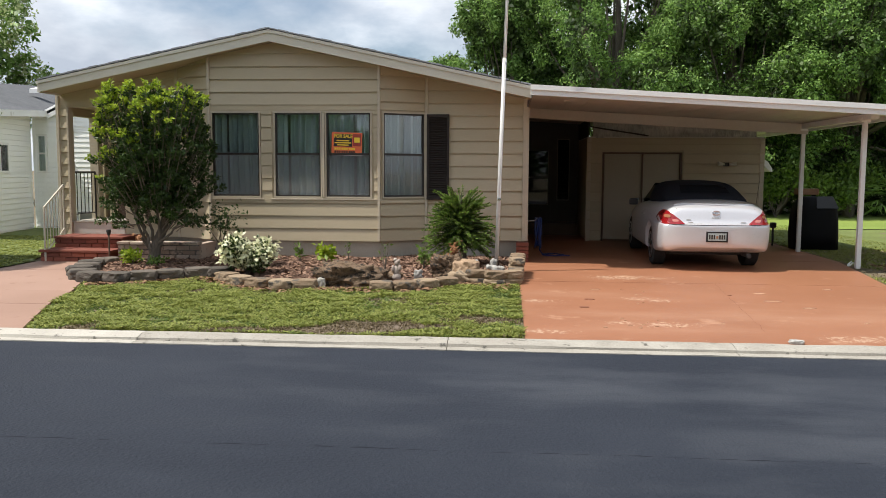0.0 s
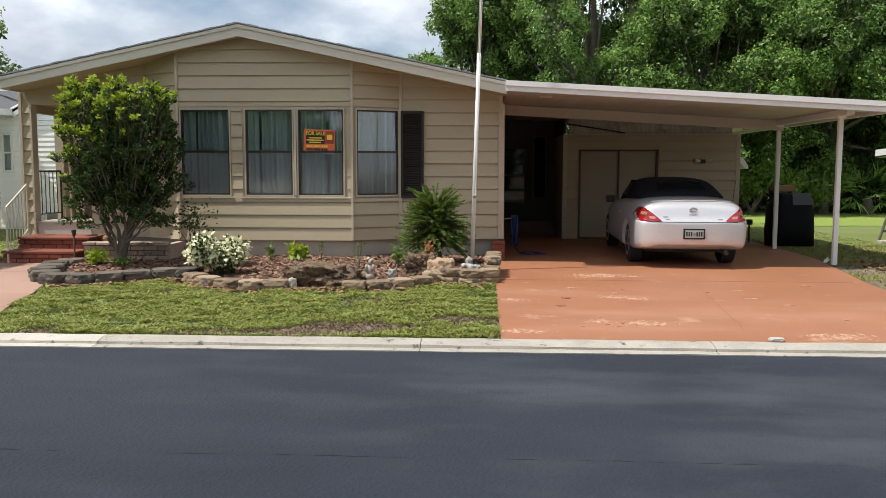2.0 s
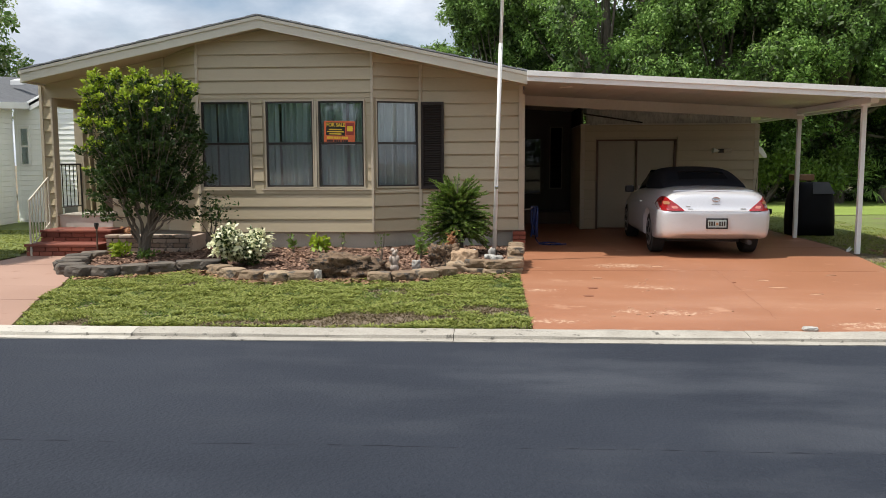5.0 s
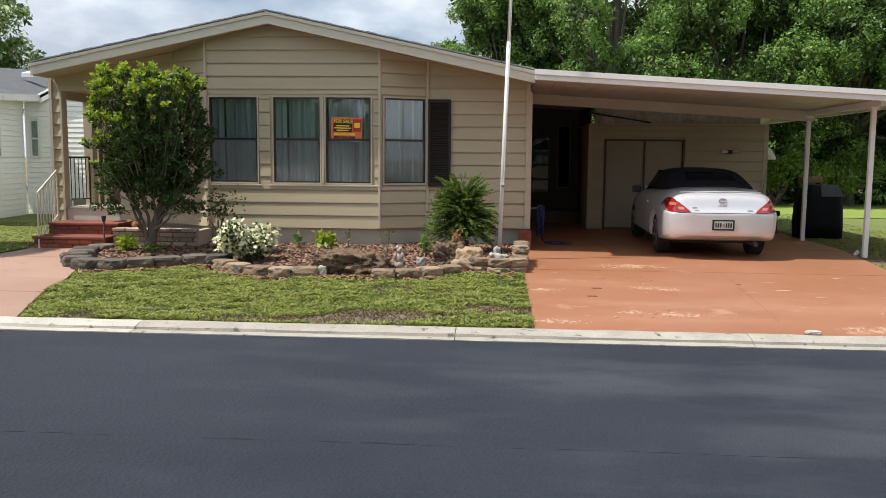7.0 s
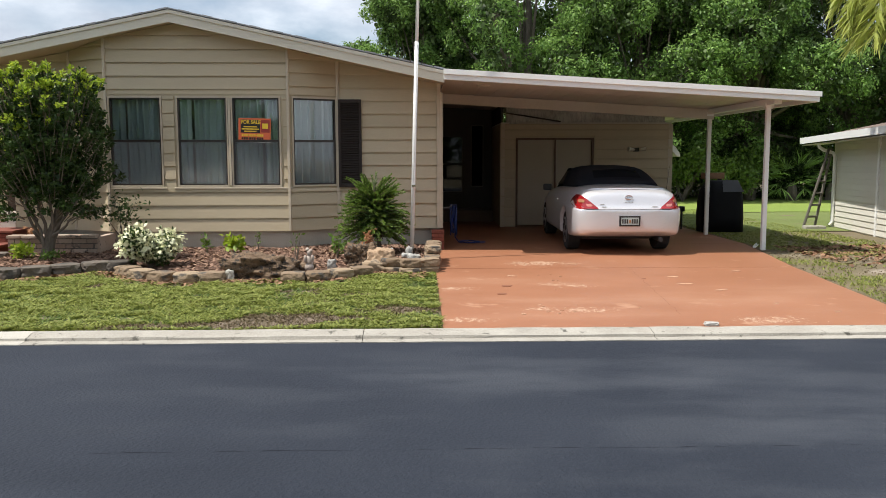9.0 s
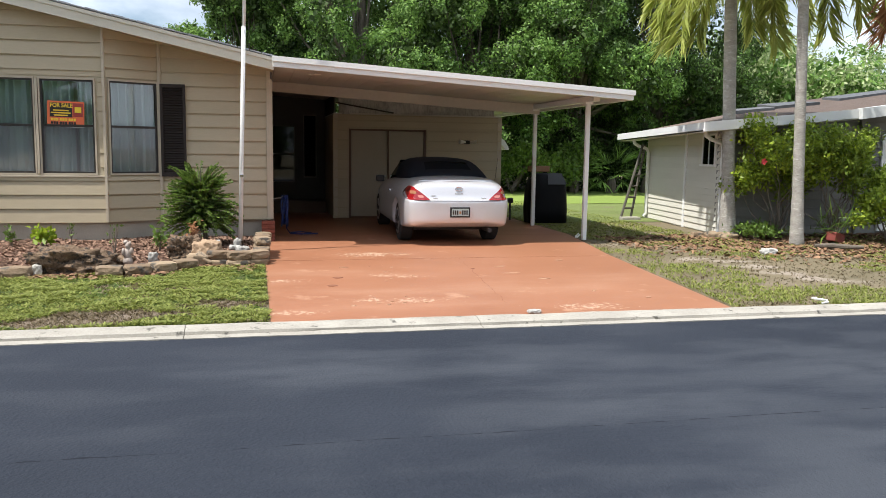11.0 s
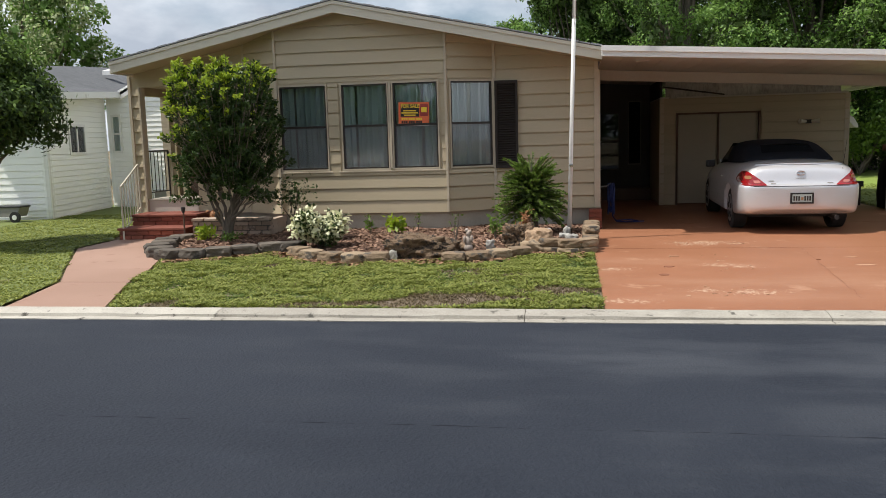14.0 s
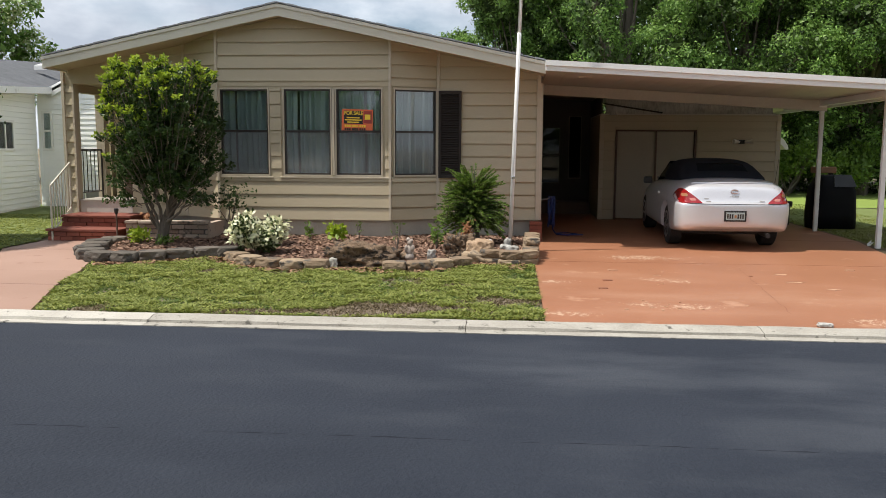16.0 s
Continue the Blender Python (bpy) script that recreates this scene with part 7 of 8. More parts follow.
part("roof", plate_of([(-9.95, 14.9, 2.64), (-10.45, 18.3, 2.84), (-13.0, 24.5, 3.95), (-12.2, 18.4, 3.52), (-12.2, 14.9, 3.24)], 0.06), SHINGLE_DARK, wh, "grey shingle roof")
part("roof", plate_of([(-9.95, 14.9, 2.64), (-12.2, 14.9, 3.24), (-14.5, 14.9, 2.64)], 0.05), SHINGLE_DARK, wh)
part("roof", plate_of([(-10.45, 18.3, 2.84), (-9.4, 18.3, 3.36), (-10.5, 24.5, 3.84), (-13.0, 24.5, 3.95)], 0.06), SHINGLE_DARK, wh)
part("roof_vent", plate_of([(-11.6, 19.6, 3.47), (-11.3, 19.6, 3.47), (-11.3, 19.9, 3.54), (-11.6, 19.9, 3.54)], 0.1), WHITE, wh)
part("eave_board", band((-9.93, 14.9, 2.64), (-10.43, 18.3, 2.84), 0.11, 0.02), WHITE, wh)
part("soffit", plate_of([(-9.95, 14.9, 2.54), (-10.4, 15.3, 2.54), (-10.9, 18.3, 2.73), (-10.45, 18.3, 2.73)], 0.015), SOFFIT, wh)
d = (Vector(WQ) - Vector(WP)).normalized()
wm = Matrix.Translation((WP[0], WP[1], 0)) @ Matrix.Rotation(math.atan2(d.y, d.x), 4, "Z")


def plain_window(parent, s0, s1, z0, z1, m, upright):
    bars = [boxed((s0 + s1) / 2 - 0.02, (s0 + s1) / 2 + 0.02, -0.035, 0.01, z0, z1)] if upright else [boxed(s0, s1, -0.035, 0.01, (z0 + z1) / 2 - 0.02, (z0 + z1) / 2 + 0.02)]
    win = part("window", joined([boxed(s0 - 0.05, s0, -0.04, 0.01, z0, z1), boxed(s1, s1 + 0.05, -0.04, 0.01, z0, z1), boxed(s0 - 0.05, s1 + 0.05, -0.04, 0.01, z1, z1 + 0.05), boxed(s0 - 0.05, s1 + 0.05, -0.04, 0.01, z0 - 0.05, z0)] + bars), WHITE, parent, m=m)
    part("pane", boxed(s0, s1, -0.024, -0.02, z0, z1), GLASS, win)
    part("backing", boxed(s0, s1, -0.016, -0.004, z0, z1), DARK if upright else CURTAIN, win)
    part("blind", boxed(s0 + 0.02, (s0 + s1) / 2 if upright else s1 - 0.03, -0.0195, -0.0185, z0, z1), CURTAIN, win)


plain_window(wh, 1.02, 1.72, 1.53, 2.06, wm, True)
plain_window(wh, -10.70, -10.55, 1.53, 2.3, Matrix.Translation((0, 18.4, 0)), False)
chain = thing("rain_chain", "thin dark rain chain hanging from the white eave", "rain chain", pose(-12.02, 20.2, 0) @ Matrix.Scale(1.1, 4))
for k in range(40):
    part("link", boxed(-0.014, 0.014, -0.014, 0.014, 0.2 + k * 0.059, 0.2 + k * 0.059 + 0.042, 0.004), BRONZE, chain)

# yard tools against the white house
mower = thing("garden_cart", "small grey garden cart with two wheels by the white wall", "garden cart", pose(-12.0, 16.35, G) @ Matrix.Scale(0.9, 4))
part("tub", prism([(-0.3, 0.14), (0.28, 0.14), (0.38, 0.36), (-0.4, 0.36)], "y", -0.18, 0.18), GREYWALL, mower)
part("rim", boxed(-0.41, 0.39, -0.2, 0.2, 0.35, 0.39, 0.012), BLACK, mower)
for x in (-0.28, 0.26):
    w = part("wheel", tube(bmesh.new(), [(x, -0.24, 0.13), (x, -0.19, 0.13)], 0.13, 18), RUBBER, mower)
    part("hub", tube(bmesh.new(), [(x, -0.25, 0.13), (x, -0.24, 0.13)], 0.06, 12), WHITE, w)
part("handle", tube(bmesh.new(), [(-0.4, 0, 0.3), (-0.62, 0, 0.62), (-0.7, 0, 0.64)], 0.018, 7), BRONZE, mower)
stand = thing("pipe_stand", "bent white plastic pipe beside the white house", "pipe", pose(-10.95, 19.8, G))
part("pipe", tube(bmesh.new(), [(0, 0, 0), (0, 0, 0.38), (0.06, 0, 0.42), (0.3, 0, 0.42), (0.36, 0, 0.38), (0.36, 0, 0)], 0.02, 8), WHITE, stand)
unit = thing("utility_box", "small grey utility box by the white house", "utility box", pose(-10.5, 20.05, G))
part("case", boxed(-0.2, 0.2, -0.12, 0.12, 0.0, 0.42, 0.02), GREYWALL, unit)

# ---------------------------------------------------------------- stones of the bed
def stone(name, x, y, z, sx, sy, sz, mat, seed, label, category, group="", turn=0.0, rough=0.22, flat_top=0.0, level=3):
    """A weathered stone: a rounded block pushed about by noise, with a flatter top where it is a paver."""
    bm = bmesh.new()
    bmesh.ops.create_icosphere(bm, subdivisions=level, radius=1.0)
    off = Vector((seed * 3.1, seed * 1.7, seed * 0.9))
    for v in bm.verts:
        p = v.co.copy()
        k = max(abs(p.x), abs(p.y), abs(p.z))
        p = p.lerp(p / k, 0.55)
        p *= 1 + rough * noise.noise(p * 1.6 + off) + rough * 0.5 * noise.noise(p * 4.2 + off) + (0.28 * noise.noise(p * 10.0 + off) * rough if level > 4 else 0.0)
        if flat_top and p.z > flat_top:
            p.z = flat_top + (p.z - flat_top) * 0.2
        v.co = Vector((p.x * sx / 2, p.y * sy / 2, (p.z + 0.8) * sz / 2))
    t = part(name, bm, mat, m=pose(x, y, z, 0, 0, turn), smooth=level > 2 and rough > 0.3)
    return tagged(t, label, category, group)


CORAL = surface("coral_rock", (0.11, 0.07, 0.042), (0.27, 0.185, 0.115), 9, 50, 0.95, bump=1.0, bump_size=0.03, spots=(0.04, 0.032, 0.025), spot_scale=12, spot_at=0.52)
edge_dark = [(-6.28, 12.55), (-6.33, 12.2), (-6.2, 11.85), (-6.12, 11.5), (-5.9, 11.15), (-5.62, 10.86), (-5.3, 10.85), (-5.0, 11.03), (-4.72, 11.26), (-4.42, 11.48), (-4.14, 11.55)]
for k, (x, y) in enumerate(edge_dark):
    stone("edging_stone", x, y, G - 0.02, 0.37, 0.29, 0.22, DARKSTONE, 3 + k, "dark weathered scalloped edging stone round the bed", "edging stone", "edging stones", -25 if k in (5, 6) else 25, 0.16, 0.55)
for k, (x, y, a) in enumerate([(-3.9, 11.15, -40), (-3.62, 10.82, -35), (-3.3, 10.6, -15), (-2.98, 10.52, 5), (-2.7, 10.56, 10)]):
    stone("edging_stone", x, y, G - 0.02, 0.325, 0.27, 0.2, EDGESTONE, 20 + k, "tan concrete edging stone round the bed", "edging stone", "edging stones", a, 0.16, 0.5)
for k, (x, y, a) in enumerate([(-1.73, 10.56, 5), (-1.44, 10.62, 12), (-1.19, 10.82, 30), (-0.95, 11.02, 20)]):
    stone("edging_stone", x, y, G - 0.01, 0.30, 0.27, 0.18, EDGESTONE, 30 + k, "tan concrete edging stone round the bed", "edging stone", "edging stones", a, 0.14, 0.45)
for k, (x, y, a) in enumerate([(-0.58, 11.3, -5), (-0.33, 11.2, 5), (-0.12, 11.28, 25), (-0.06, 11.55, 80), (-0.06, 11.85, 90), (-0.05, 12.15, 90), (-0.04, 12.45, 90)]):
    for lv in range(2 if y < 11.7 else 3):
        stone("edging_stone", x + 0.015 * lv, y + 0.02 * lv, G - 0.03 + 0.105 * lv, 0.3, 0.22, 0.15, EDGESTONE, 40 + k + lv * 9, "tan wall block stacked at the bed corner", "edging stone", "edging stones", a + lv * 4, 0.12, 0.5)
stone("coral_rock", -2.2, 10.95, G - 0.06, 0.80, 0.58, 0.36, CORAL, 61, "large pitted brown coral rock in the bed", "rock", rough=0.42, level=5)
stone("coral_rock", -1.72, 11.35, G, 0.3, 0.22, 0.14, CORAL, 62, "small reddish rock in the bed", "rock", rough=0.4, level=4)
stone("coral_rock", -1.0, 11.6, G + 0.02, 0.36, 0.34, 0.34, CORAL, 63, "dark pitted upright rock in the bed", "rock", rough=0.5, level=5)
stone("field_rock", -0.72, 11.5, G - 0.02, 0.36, 0.3, 0.34, surface("tan_rock", (0.24, 0.15, 0.085), (0.44, 0.32, 0.21), 6, 40, 0.85, bump=0.6, bump_size=0.01), 64, "rounded tan rock in the bed", "rock", rough=0.25, level=4)
stone("field_rock", -0.8, 11.3, G - 0.03, 0.3, 0.24, 0.2, EDGESTONE, 65, "pale rough rock in the bed", "rock", rough=0.35, level=4)
stone("white_stone", -2.5, 10.62, G - 0.02, 0.10, 0.09, 0.17, KERB, 66, "small white upright stone at the bed edge", "rock", rough=0.3)
LIME = surface("white_rock", (0.20, 0.19, 0.17), (0.46, 0.45, 0.42), 6, 50, 0.9, bump=0.5, bump_size=0.008)
for k in range(14):
    a, r = rnd.uniform(0, math.tau), rnd.uniform(0, 0.28)
    s = rnd.uniform(0.05, 0.10)
    stone("white_stone", -0.42 + r * math.cos(a), 12.05 + r * 0.8 * math.sin(a), G + 0.05 + 0.06 * (1 - r / 0.28), s * 1.2, s, s * 0.8, LIME, 70 + k, "small white limestone lump heaped at the pole", "white stone", "white stones at the pole", rnd.uniform(0, 180), 0.3, level=2)
stone("white_stone", -0.62, 12.2, G + 0.1, 0.09, 0.08, 0.13, LIME, 95, "grey-white upright ornament stone", "ornament stone", rough=0.35)
stone("white_stone", -0.36, 12.25, G + 0.1, 0.10, 0.09, 0.14, LIME, 96, "grey-white upright ornament stone", "ornament stone", rough=0.35)
stone("pale_stone", 7.3, 11.5, G - 0.02, 0.22, 0.16, 0.12, LIME, 97, "white painted stone in the leaf litter", "rock", rough=0.3)
for k, (x, y, s) in enumerate(((7.75, 13.75, 0.32), (7.55, 13.95, 0.26), (7.9, 13.55, 0.3), (9.3, 11.2, 0.3), (8.75, 12.1, 0.18), (10.1, 10.9, 0.2))):
    stone("field_rock", x, y, G - 0.03, s, s * 0.8, s * 0.5, EDGESTONE, 100 + k, "grey-brown rock beside the palms", "rock", "rocks beside the palms", rough=0.35, level=3)
stone("kerb_pebble", 2.35, 7.76, G, 0.13, 0.07, 0.04, LIME, 110, "flat white stone on the drive edge", "stone", rough=0.2)

spots = []
while len(spots) < 3200:
    x = rnd.uniform(-6.2, -0.05)
    y = bed_front(x) - 0.08 - abs(rnd.gauss(0, 0.13))
    if x > path_edge_r(y) + 0.1:
        spots.append((x, y, G + 0.012))
flakes("loose_chips", spots, 0.03, LEAFLITTER, "scattered bark chips and dry leaves along the edging", "bark chips")

# garden figure: a plain shape, and its small neighbour
fig = bmesh.new()
for cx, cy, cz, rx, ry, rz in ((0, 0, 0.05, 0.06, 0.055, 0.06), (0, 0, 0.13, 0.05, 0.045, 0.08), (-0.045, -0.02, 0.16, 0.022, 0.03, 0.05), (0.045, -0.03, 0.17, 0.024, 0.03, 0.045), (0.005, -0.005, 0.235, 0.036, 0.036, 0.04), (0.03, -0.03, 0.26, 0.02, 0.02, 0.025), (-0.02, 0.0, 0.275, 0.03, 0.028, 0.022)):
    r = bmesh.ops.create_icosphere(fig, subdivisions=2, radius=1.0)
    for v in r["verts"]:
        v.co = Vector((cx + v.co.x * rx, cy + v.co.y * ry, cz + v.co.z * rz)) * (1 + 0.06 * noise.noise(v.co * 3.0))
tagged(part("garden_figure", fig, surface("figure_plaster", (0.20, 0.15, 0.12), (0.46, 0.40, 0.35), 14, 60, 0.8, bump=0.3, bump_size=0.005, spots=(0.2, 0.14, 0.12), spot_scale=18, spot_at=0.58), m=pose(-1.6, 11.05, G + 0.05), smooth=True), "weathered pale plaster garden figure on the edging", "garden figure")
stone("ornament", -1.34, 11.25, G + 0.04, 0.11, 0.1, 0.15, LIME, 120, "small pale plaster ornament in the bed", "ornament", rough=0.35, level=4)

# flagpole
pole = thing("flagpole", "slender galvanised flagpole leaning slightly", "flagpole", pose(-0.33, 12.6, G))
part("shaft", tube(bmesh.new(), [(0, 0, 0), (0.045, 0, 1.55), (0.09, 0, 3.1)], [0.03, 0.029, 0.029], 12), surface("galvanised", (0.58, 0.58, 0.57), (0.68, 0.68, 0.66), 4, 40, 0.5, metal=0.0, bump=0.05), pole, smooth=True)
part("upper_shaft", tube(bmesh.new(), [(0.09, 0, 3.1), (0.19, 0, 6.6)], [0.024, 0.02], 12), WHITE, pole, smooth=True)
part("base_sleeve", tube(bmesh.new(), [(0, 0, 0), (0.003, 0, 0.16)], [0.05, 0.048], 12), BRONZE, pole)
part("halyard", tube(bmesh.new(), [(0.05, -0.045, 1.1), (0.16, -0.04, 6.3)], 0.004, 5), WHITE, pole)
part("cleat", boxed(0.01, 0.06, -0.07, -0.03, 1.05, 1.09, 0.006), CHROME, pole)

# for-sale sign behind the third window
sign = thing("sale_sign", "orange, black and yellow for-sale sign in the window", "sign", pose(-2.78, BAYY + 0.012, 2.01, 0, 1.5, 0))
ORANGE = surface("sign_orange", (0.70, 0.13, 0.045), (0.80, 0.17, 0.06), 3, 40, 0.5, bump=0.0)
YELLOW = surface("sign_yellow", (0.85, 0.58, 0.03), (0.92, 0.64, 0.05), 3, 40, 0.5, bump=0.0)
SIGNBLACK = surface("sign_black", (0.012, 0.01, 0.01), (0.02, 0.016, 0.015), 3, 40, 0.5, bump=0.0)
DARKRED = surface("sign_red", (0.30, 0.03, 0.025), (0.38, 0.05, 0.04), 3, 40, 0.5, bump=0.0)
part("board", boxed(-0.25, 0.25, 0.0, 0.004, -0.178, 0.178), ORANGE, sign)
part("panel", boxed(-0.215, 0.09, -0.0015, 0.0, -0.05, 0.155), SIGNBLACK, sign)
part("picture", boxed(0.10, 0.235, -0.0015, 0.0, -0.04, 0.155), DARKRED, sign)
txt = bpy.data.curves.new("words", "FONT")
txt.body, txt.size, txt.align_x, txt.align_y, txt.extrude, txt.offset = "FOR SALE", 0.082, "CENTER", "CENTER", 0.0008, 0.002
tmp = new("words", txt)
dg = bpy.context.evaluated_depsgraph_get()
me = bpy.data.meshes.new_from_object(tmp.evaluated_get(dg))
bpy.data.objects.remove(tmp)
me.materials.clear()
me.materials.append(YELLOW)
part("words", me, YELLOW, sign, "yellow words FOR SALE", m=Matrix.Translation((-0.06, -0.003, 0.115)) @ Matrix.Rotation(math.pi / 2, 4, "X") @ Matrix.Diagonal((0.86, 1, 1, 1)))
for z, a, b in ((0.045, -0.17, 0.04), (0.01, -0.2, 0.07), (-0.025, -0.16, 0.03)):
    part("bar", boxed(a, b, -0.003, -0.0015, z - 0.009, z + 0.009), YELLOW, sign)
for z in (-0.085, -0.135):
    x = -0.2
    for k, w in enumerate((0.035, 0.035, 0.035, 0.014, 0.035, 0.035, 0.035, 0.014, 0.035, 0.035, 0.035)):
        part("bar", boxed(x, x + w * 0.8, -0.003, -0.0005, z - (0.018 if w > 0.02 else 0.004), z + (0.018 if w > 0.02 else 0.004)), YELLOW if z > -0.1 else SIGNBLACK, sign)
        x += w
part("bar", boxed(0.12, 0.21, -0.003, -0.0015, 0.02, 0.1), YELLOW, sign)
part("sign_holder", boxed(-0.25, 0.25, -0.008, 0.004, -0.195, -0.18), WHITE, sign)

# path light stake by the steps
stake = thing("path_light", "dark metal path light on a stake", "path light", pose(-6.42, 12.95, G))
part("stem", tube(bmesh.new(), [(0, 0, 0), (0, 0, 0.46)], 0.014, 8), BROWNTRIM, stake)
part("head", tube(bmesh.new(), [(0, 0, 0.44), (0, 0, 0.5), (0, 0, 0.53)], [0.02, 0.036, 0.034], 10), BLACK, stake)

# covered grill behind the carport posts
grill = thing("covered_grill", "barbecue grill under a fitted black vinyl cover", "covered grill", pose(5.72, 16.85, G))
bm = bmesh.new()
rings = []
for z, hx, hy in ((0.02, 0.41, 0.31), (0.3, 0.42, 0.32), (0.6, 0.41, 0.31), (0.8, 0.38, 0.29), (0.99, 0.29, 0.2), (1.02, 0.25, 0.16)):
    ring = []
    for i in range(28):
        a = i * math.tau / 28
        c, s = math.cos(a), math.sin(a)
        q = 1 / (abs(c) ** 4 + abs(s) ** 4) ** 0.25
        wob = 1 + 0.03 * math.sin(a * 7 + z * 5) * (1 - z)
        ring.append(bm.verts.new((c * q * hx * wob, s * q * hy * wob, z)))
    rings.append(ring)
for a, b in zip(rings, rings[1:]):
    for i in range(28):
        bm.faces.new((a[i], a[(i + 1) % 28], b[(i + 1) % 28], b[i]))
bm.faces.new(rings[-1]), bm.faces.new(rings[0][::-1])
COVER = surface("black_vinyl", (0.004, 0.0045, 0.006), (0.008, 0.009, 0.012), 4, 60, 0.6, bump=0.3, bump_size=0.01)
COVER.node_tree.nodes["Principled BSDF"].inputs["Specular IOR Level"].default_value = 0.15
part("cover", bm, COVER, grill, "black vinyl cover", smooth=True)
part("grey_panel", plate_of([(-0.06, -0.31, 0.81), (0.34, -0.31, 0.81), (0.26, -0.205, 1.03), (-0.04, -0.205, 1.03)], 0.006), surface("grey_vinyl", (0.022, 0.025, 0.032), (0.034, 0.038, 0.046), 4, 50, 0.5, bump=0.1), grill)
crate = thing("wooden_box", "small brown wooden box behind the grill", "box", pose(5.75, 17.4, G))
part("stand", boxed(0.1, 0.18, -0.04, 0.04, 0.0, 1.04, 0.01), BLACK, crate)
part("box_body", boxed(-0.2, 0.2, -0.13, 0.13, 1.04, 1.16, 0.012), surface("box_wood", (0.2, 0.1, 0.05), (0.3, 0.16, 0.09), 6, 50, 0.7, bump=0.2), crate)
lamp2 = thing("yard_lamp", "short black yard lamp on a post", "yard lamp", pose(5.2, 17.6, G))
part("stem", tube(bmesh.new(), [(0, 0, 0), (0, 0, 0.36)], 0.022, 8), BLACK, lamp2)
part("head", boxed(-0.055, 0.055, -0.055, 0.055, 0.36, 0.47, 0.02), BLACK, lamp2)

# floodlights and awning on the shed
flood = thing("flood_light", "double floodlight on the shed wall", "flood light", pose(4.4, SHY - 0.03, 1.74))
part("base", boxed(-0.06, 0.06, -0.03, 0.03, -0.04, 0.04, 0.01), BRONZE, flood)
for s in (-1, 1):
    part("bulb", tube(bmesh.new(), [(s * 0.05, -0.04, 0), (s * 0.12, -0.07, 0.005), (s * 0.19, -0.09, 0.01)], [0.02, 0.035, 0.05], 12), FASCIA, flood, "pale bulb")
awn = thing("awning", "curved white awning end on the shed side", "awning", pose(5.16, 18.75, 1.62))
part("hood", prism([(0, 0.28), (0.12, 0.26), (0.24, 0.18), (0.33, 0.04), (0.34, -0.03), (0.27, -0.02), (0.2, 0.06), (0.1, 0.14), (0, 0.17)], "y", 0, 0.9), WHITE, awn)

# blue hose and a pale bag by the house corner
hose = thing("garden_hose", "blue garden hose hung in loops by the house corner", "garden hose", pose(0.3, 14.7, G))
pts = []
for i in range(150):
    a, f = i * 0.42, i / 150
    wide, tall = 0.10 + 0.05 * math.sin(i * 0.13), 0.25 + 0.05 * math.sin(i * 0.21 + 1)
    pts.append((0.06 + 0.05 * math.sin(i * 0.31), wide * math.cos(a) + 0.1 * f, 0.68 - tall + tall * math.sin(a)))
pts += [(0.1, 0.3, 0.1), (0.16, 0.22, 0.02), (0.35, 0.1, 0.02), (0.52, 0.3, 0.02), (0.36, 0.5, 0.02), (0.16, 0.36, 0.02), (0.3, 0.12, 0.02), (0.62, 0.2, 0.02)]
part("coil", tube(bmesh.new(), pts, 0.011, 6), surface("blue_hose", (0.009, 0.022, 0.11), (0.014, 0.035, 0.17), 4, 40, 0.5, bump=0.0), hose)
part("hook", tube(bmesh.new(), [(-0.15, 0.0, 0.62), (0.0, 0.0, 0.64), (0.06, 0, 0.69)], 0.01, 7), GREYWALL, hose)

# aluminium step ladder leaning at the neighbour's corner
ladder = thing("step_ladder", "weathered step ladder leaning at the neighbour's corner", "ladder", pose(8.1, 17.75, G))
LADDER = surface("ladder_wood", (0.09, 0.082, 0.068), (0.17, 0.155, 0.13), 5, 50, 0.8, bump=0.2)
for s in (0, 1):
    part("rail", tube(bmesh.new(), [(-0.27 + 0.3 * s, 0.12 * s, 0), (0.2 + 0.12 * s, 0.12 * s, 1.65)], 0.028, 6), LADDER, ladder)
for k in range(6):
    f = 0.14 + k * 0.15
    a, b = Vector((-0.27, 0, 0)).lerp(Vector((0.2, 0, 1.65)), f), Vector((0.03, 0.12, 0)).lerp(Vector((0.32, 0.12, 1.65)), f)
    part("rung", tube(bmesh.new(), [a, b], 0.024, 6), LADDER, ladder)

# debris on roofs and drive edge
for k, x in enumerate((0.5, 3.9, 5.3)):
    stone("leaf_debris", x, 13.7, CZ(x) + 0.0, 0.22, 0.12, 0.05, SOFFIT, 130 + k, "small pale leaf debris on the carport roof", "leaf debris", "debris on the roof", rough=0.5, level=2)

# worn paint flakes on the drive: thin bare patches of pale concrete
PALE = surface("bare_concrete", (0.40, 0.24, 0.15), (0.52, 0.34, 0.23), 8, 60, 0.85, bump=0.3, bump_size=0.004)


def flake_patch(x, y, w, d, seed, z=G):
    rr = random.Random(seed)
    n = 14
    pts = []
    for i in range(n):
        a = i * math.tau / n
        k = rr.uniform(0.45, 1.0)
        pts.append((x + math.cos(a) * w * k / 2, y + math.sin(a) * d * k / 2))
    bm = prism(pts, "z", z - 0.002, z + 0.0065)
    tagged(part("bare_patch", bm, PALE, drive), "", "")


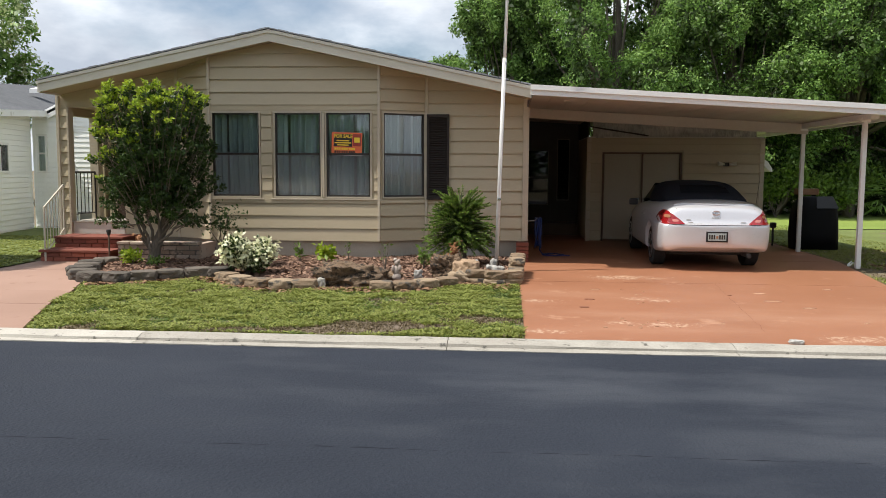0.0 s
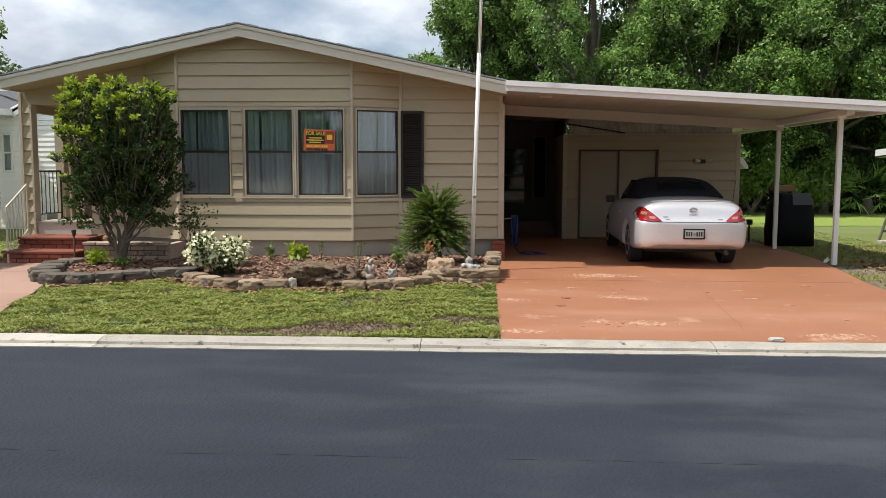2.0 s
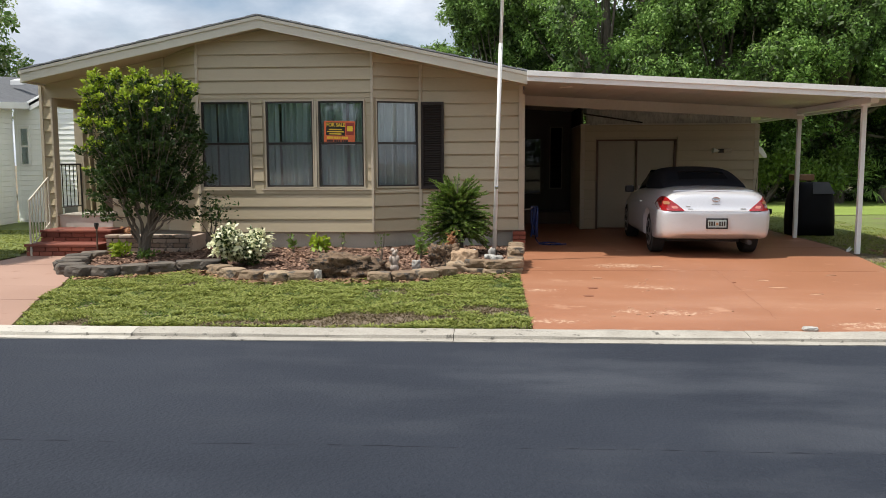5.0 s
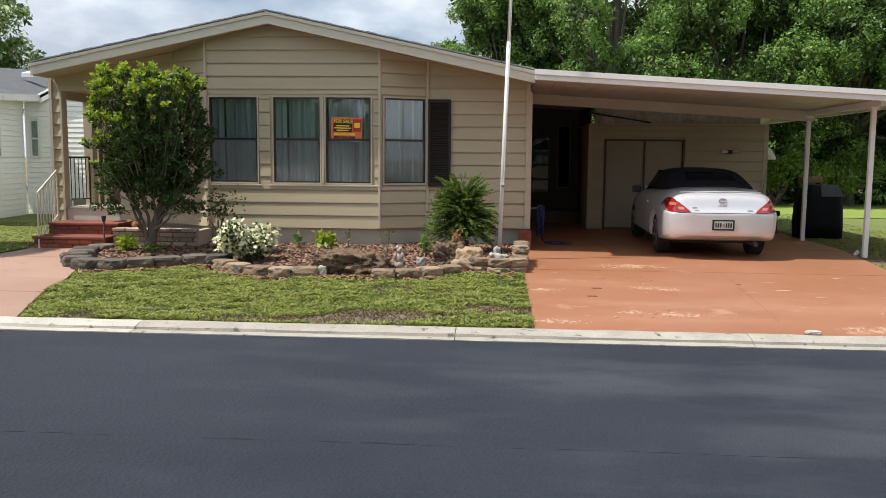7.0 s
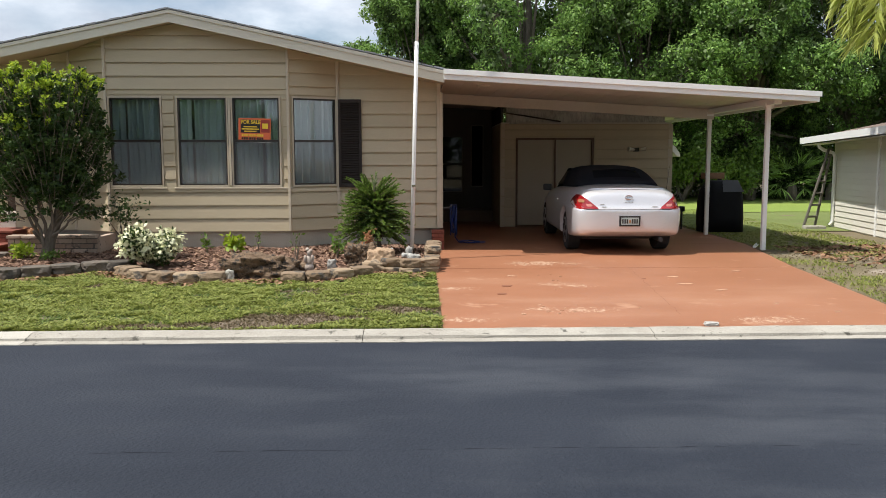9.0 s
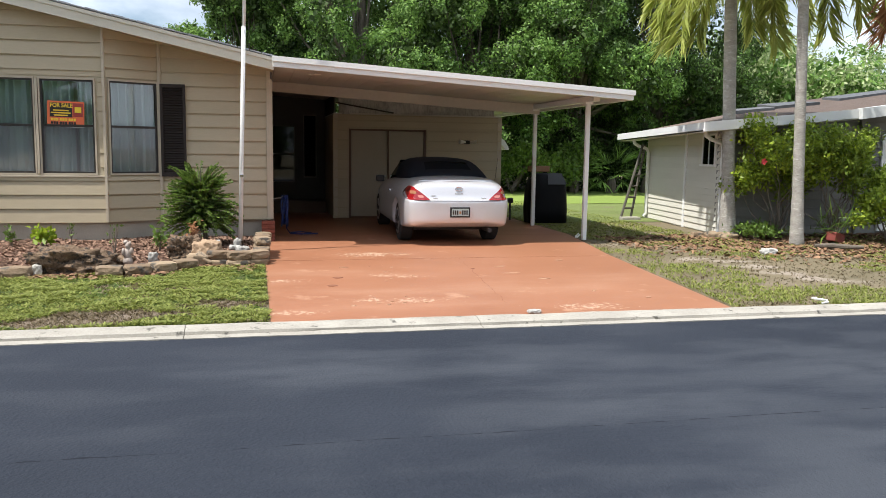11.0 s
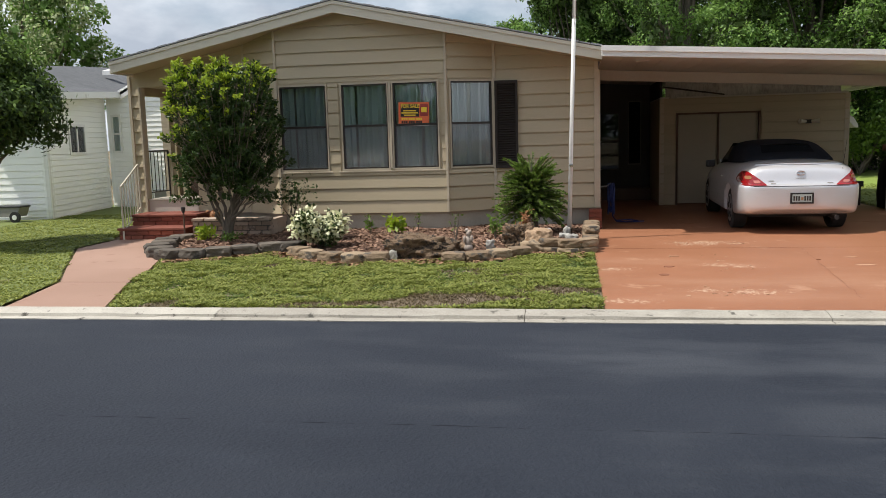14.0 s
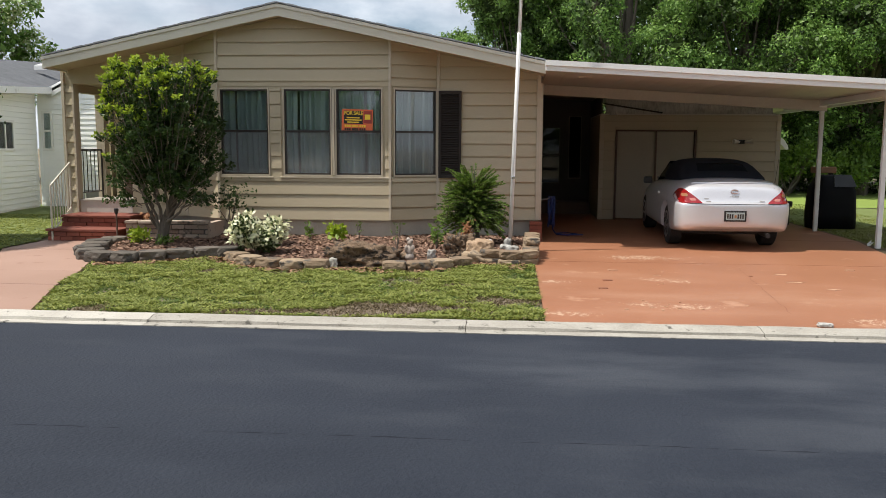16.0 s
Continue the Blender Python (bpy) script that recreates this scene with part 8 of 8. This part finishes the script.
for k in range(22):
    f = rnd.random()
    if f < 0.5:
        x, y, w = rnd.gauss(1.3, 0.25), rnd.gauss(8.58, 0.15), rnd.uniform(0.02, 0.06)
    elif f < 0.8:
        x, y, w = rnd.gauss(1.4, 0.14), rnd.gauss(10.3, 0.4), rnd.uniform(0.02, 0.06)
    else:
        x, y, w = rnd.uniform(0.2, 4.2), rnd.uniform(7.9, 12.2), rnd.uniform(0.03, 0.08)
    if 0.15 < x < EDGE_R(y) - 0.2 and y > 7.9:
        flake_patch(x, y, w, w * rnd.uniform(0.4, 0.9), 200 + k)
for x, y, w in ((2.89, 10.14, 0.24), (2.91, 10.72, 0.18), (3.13, 9.68, 0.2), (0.94, 10.87, 0.14), (3.9, 11.2, 0.16), (1.9, 12.0, 0.2), (1.2, 12.05, 0.16)):
    flake_patch(x, y, w, 0.055, int(x * 100))
STAIN = surface("drive_stain", (0.19, 0.077, 0.04), (0.26, 0.108, 0.06), 8, 60, 0.6, bump=0.2, bump_size=0.003)
for x, y, w in ((0.79, 10.07, 0.12), (0.68, 9.51, 0.13), (2.51, 10.56, 0.06)):
    bm = prism([(x + w * 0.5 * math.cos(q * 0.6283) * rnd.uniform(0.75, 1.1), y + w * 0.42 * math.sin(q * 0.6283) * rnd.uniform(0.75, 1.1)) for q in range(10)], "z", G - 0.002, G + 0.0062)
    part("stain", bm, STAIN, drive)
# hairline crack across the front bay
vs, fs = [], []
for i in range(80):
    f = i / 79
    x = 2.58 - 0.34 * f + 0.03 * noise.noise(Vector((f * 14, 2, 0))) + 0.012 * noise.noise(Vector((f * 60, 5, 0)))
    y, w = 11.55 - 3.3 * f, 0.0015 + 0.004 * abs(noise.noise(Vector((f * 25, 9, 0))))
    z = G + 0.006 + 0.004 * noise.noise(Vector((x, y, 0)) * 0.8)
    vs += [(x - w, y, z), (x + w, y, z)]
fs = [(2 * i, 2 * i + 2, 2 * i + 3, 2 * i + 1) for i in range(79)]
part("crack", mesh_of("crack", vs, fs, STAIN), STAIN, drive)

# odds and ends on the ground by the palms and posts
red = thing("red_box", "small dark red metal box with a black handle in litter", "metal box", pose(9.4, 12.75, G + 0.02, 0, 12, 25))
part("case", boxed(-0.16, 0.16, -0.09, 0.09, 0.0, 0.15, 0.012), surface("box_red", (0.16, 0.03, 0.022), (0.24, 0.05, 0.035), 5, 50, 0.6, bump=0.1), red)
part("handle", tube(bmesh.new(), [(0.1, 0, 0.13), (0.14, 0, 0.3), (0.08, 0, 0.38)], 0.014, 7), BLACK, red)
log = thing("fallen_branch", "grey weathered piece of wood on the leaf litter", "branch", pose(8.8, 11.9, G + 0.045))
part("wood", tube(bmesh.new(), [(-0.3, 0.16, 0), (-0.1, 0.06, 0.01), (0.12, -0.05, 0), (0.33, -0.17, 0.005)], [0.03, 0.042, 0.04, 0.026], 9), BARK, log)
tie = thing("plastic_strip", "curled white plastic strip lying at the kerb", "plastic strip", pose(5.4, 7.8, G + 0.02))
part("strip", tube(bmesh.new(), [(0.05, 0.18, 0.0), (-0.04, 0.12, 0.01), (-0.05, 0.05, 0.015), (0.03, 0.0, 0.01), (0.0, -0.06, 0.0), (-0.08, -0.08, 0.0)], 0.011, 6), WHITE, tie)
bracket = thing("metal_angle", "white painted metal angle lying by the carport post", "metal angle", pose(5.36, 14.15, G + 0.012, 0, 0, 62))
part("bar", joined([boxed(-0.3, 0.3, -0.02, 0.02, -0.006, 0.002), boxed(-0.3, 0.3, 0.016, 0.02, 0.002, 0.03)]), WHITE, bracket)
block = thing("splash_block", "grey concrete splash block below the downpipe", "splash block", pose(7.98, 17.4, G))
part("block", boxed(-0.3, 0.12, -0.1, 0.1, 0.0, 0.07, 0.015), KERB, block)
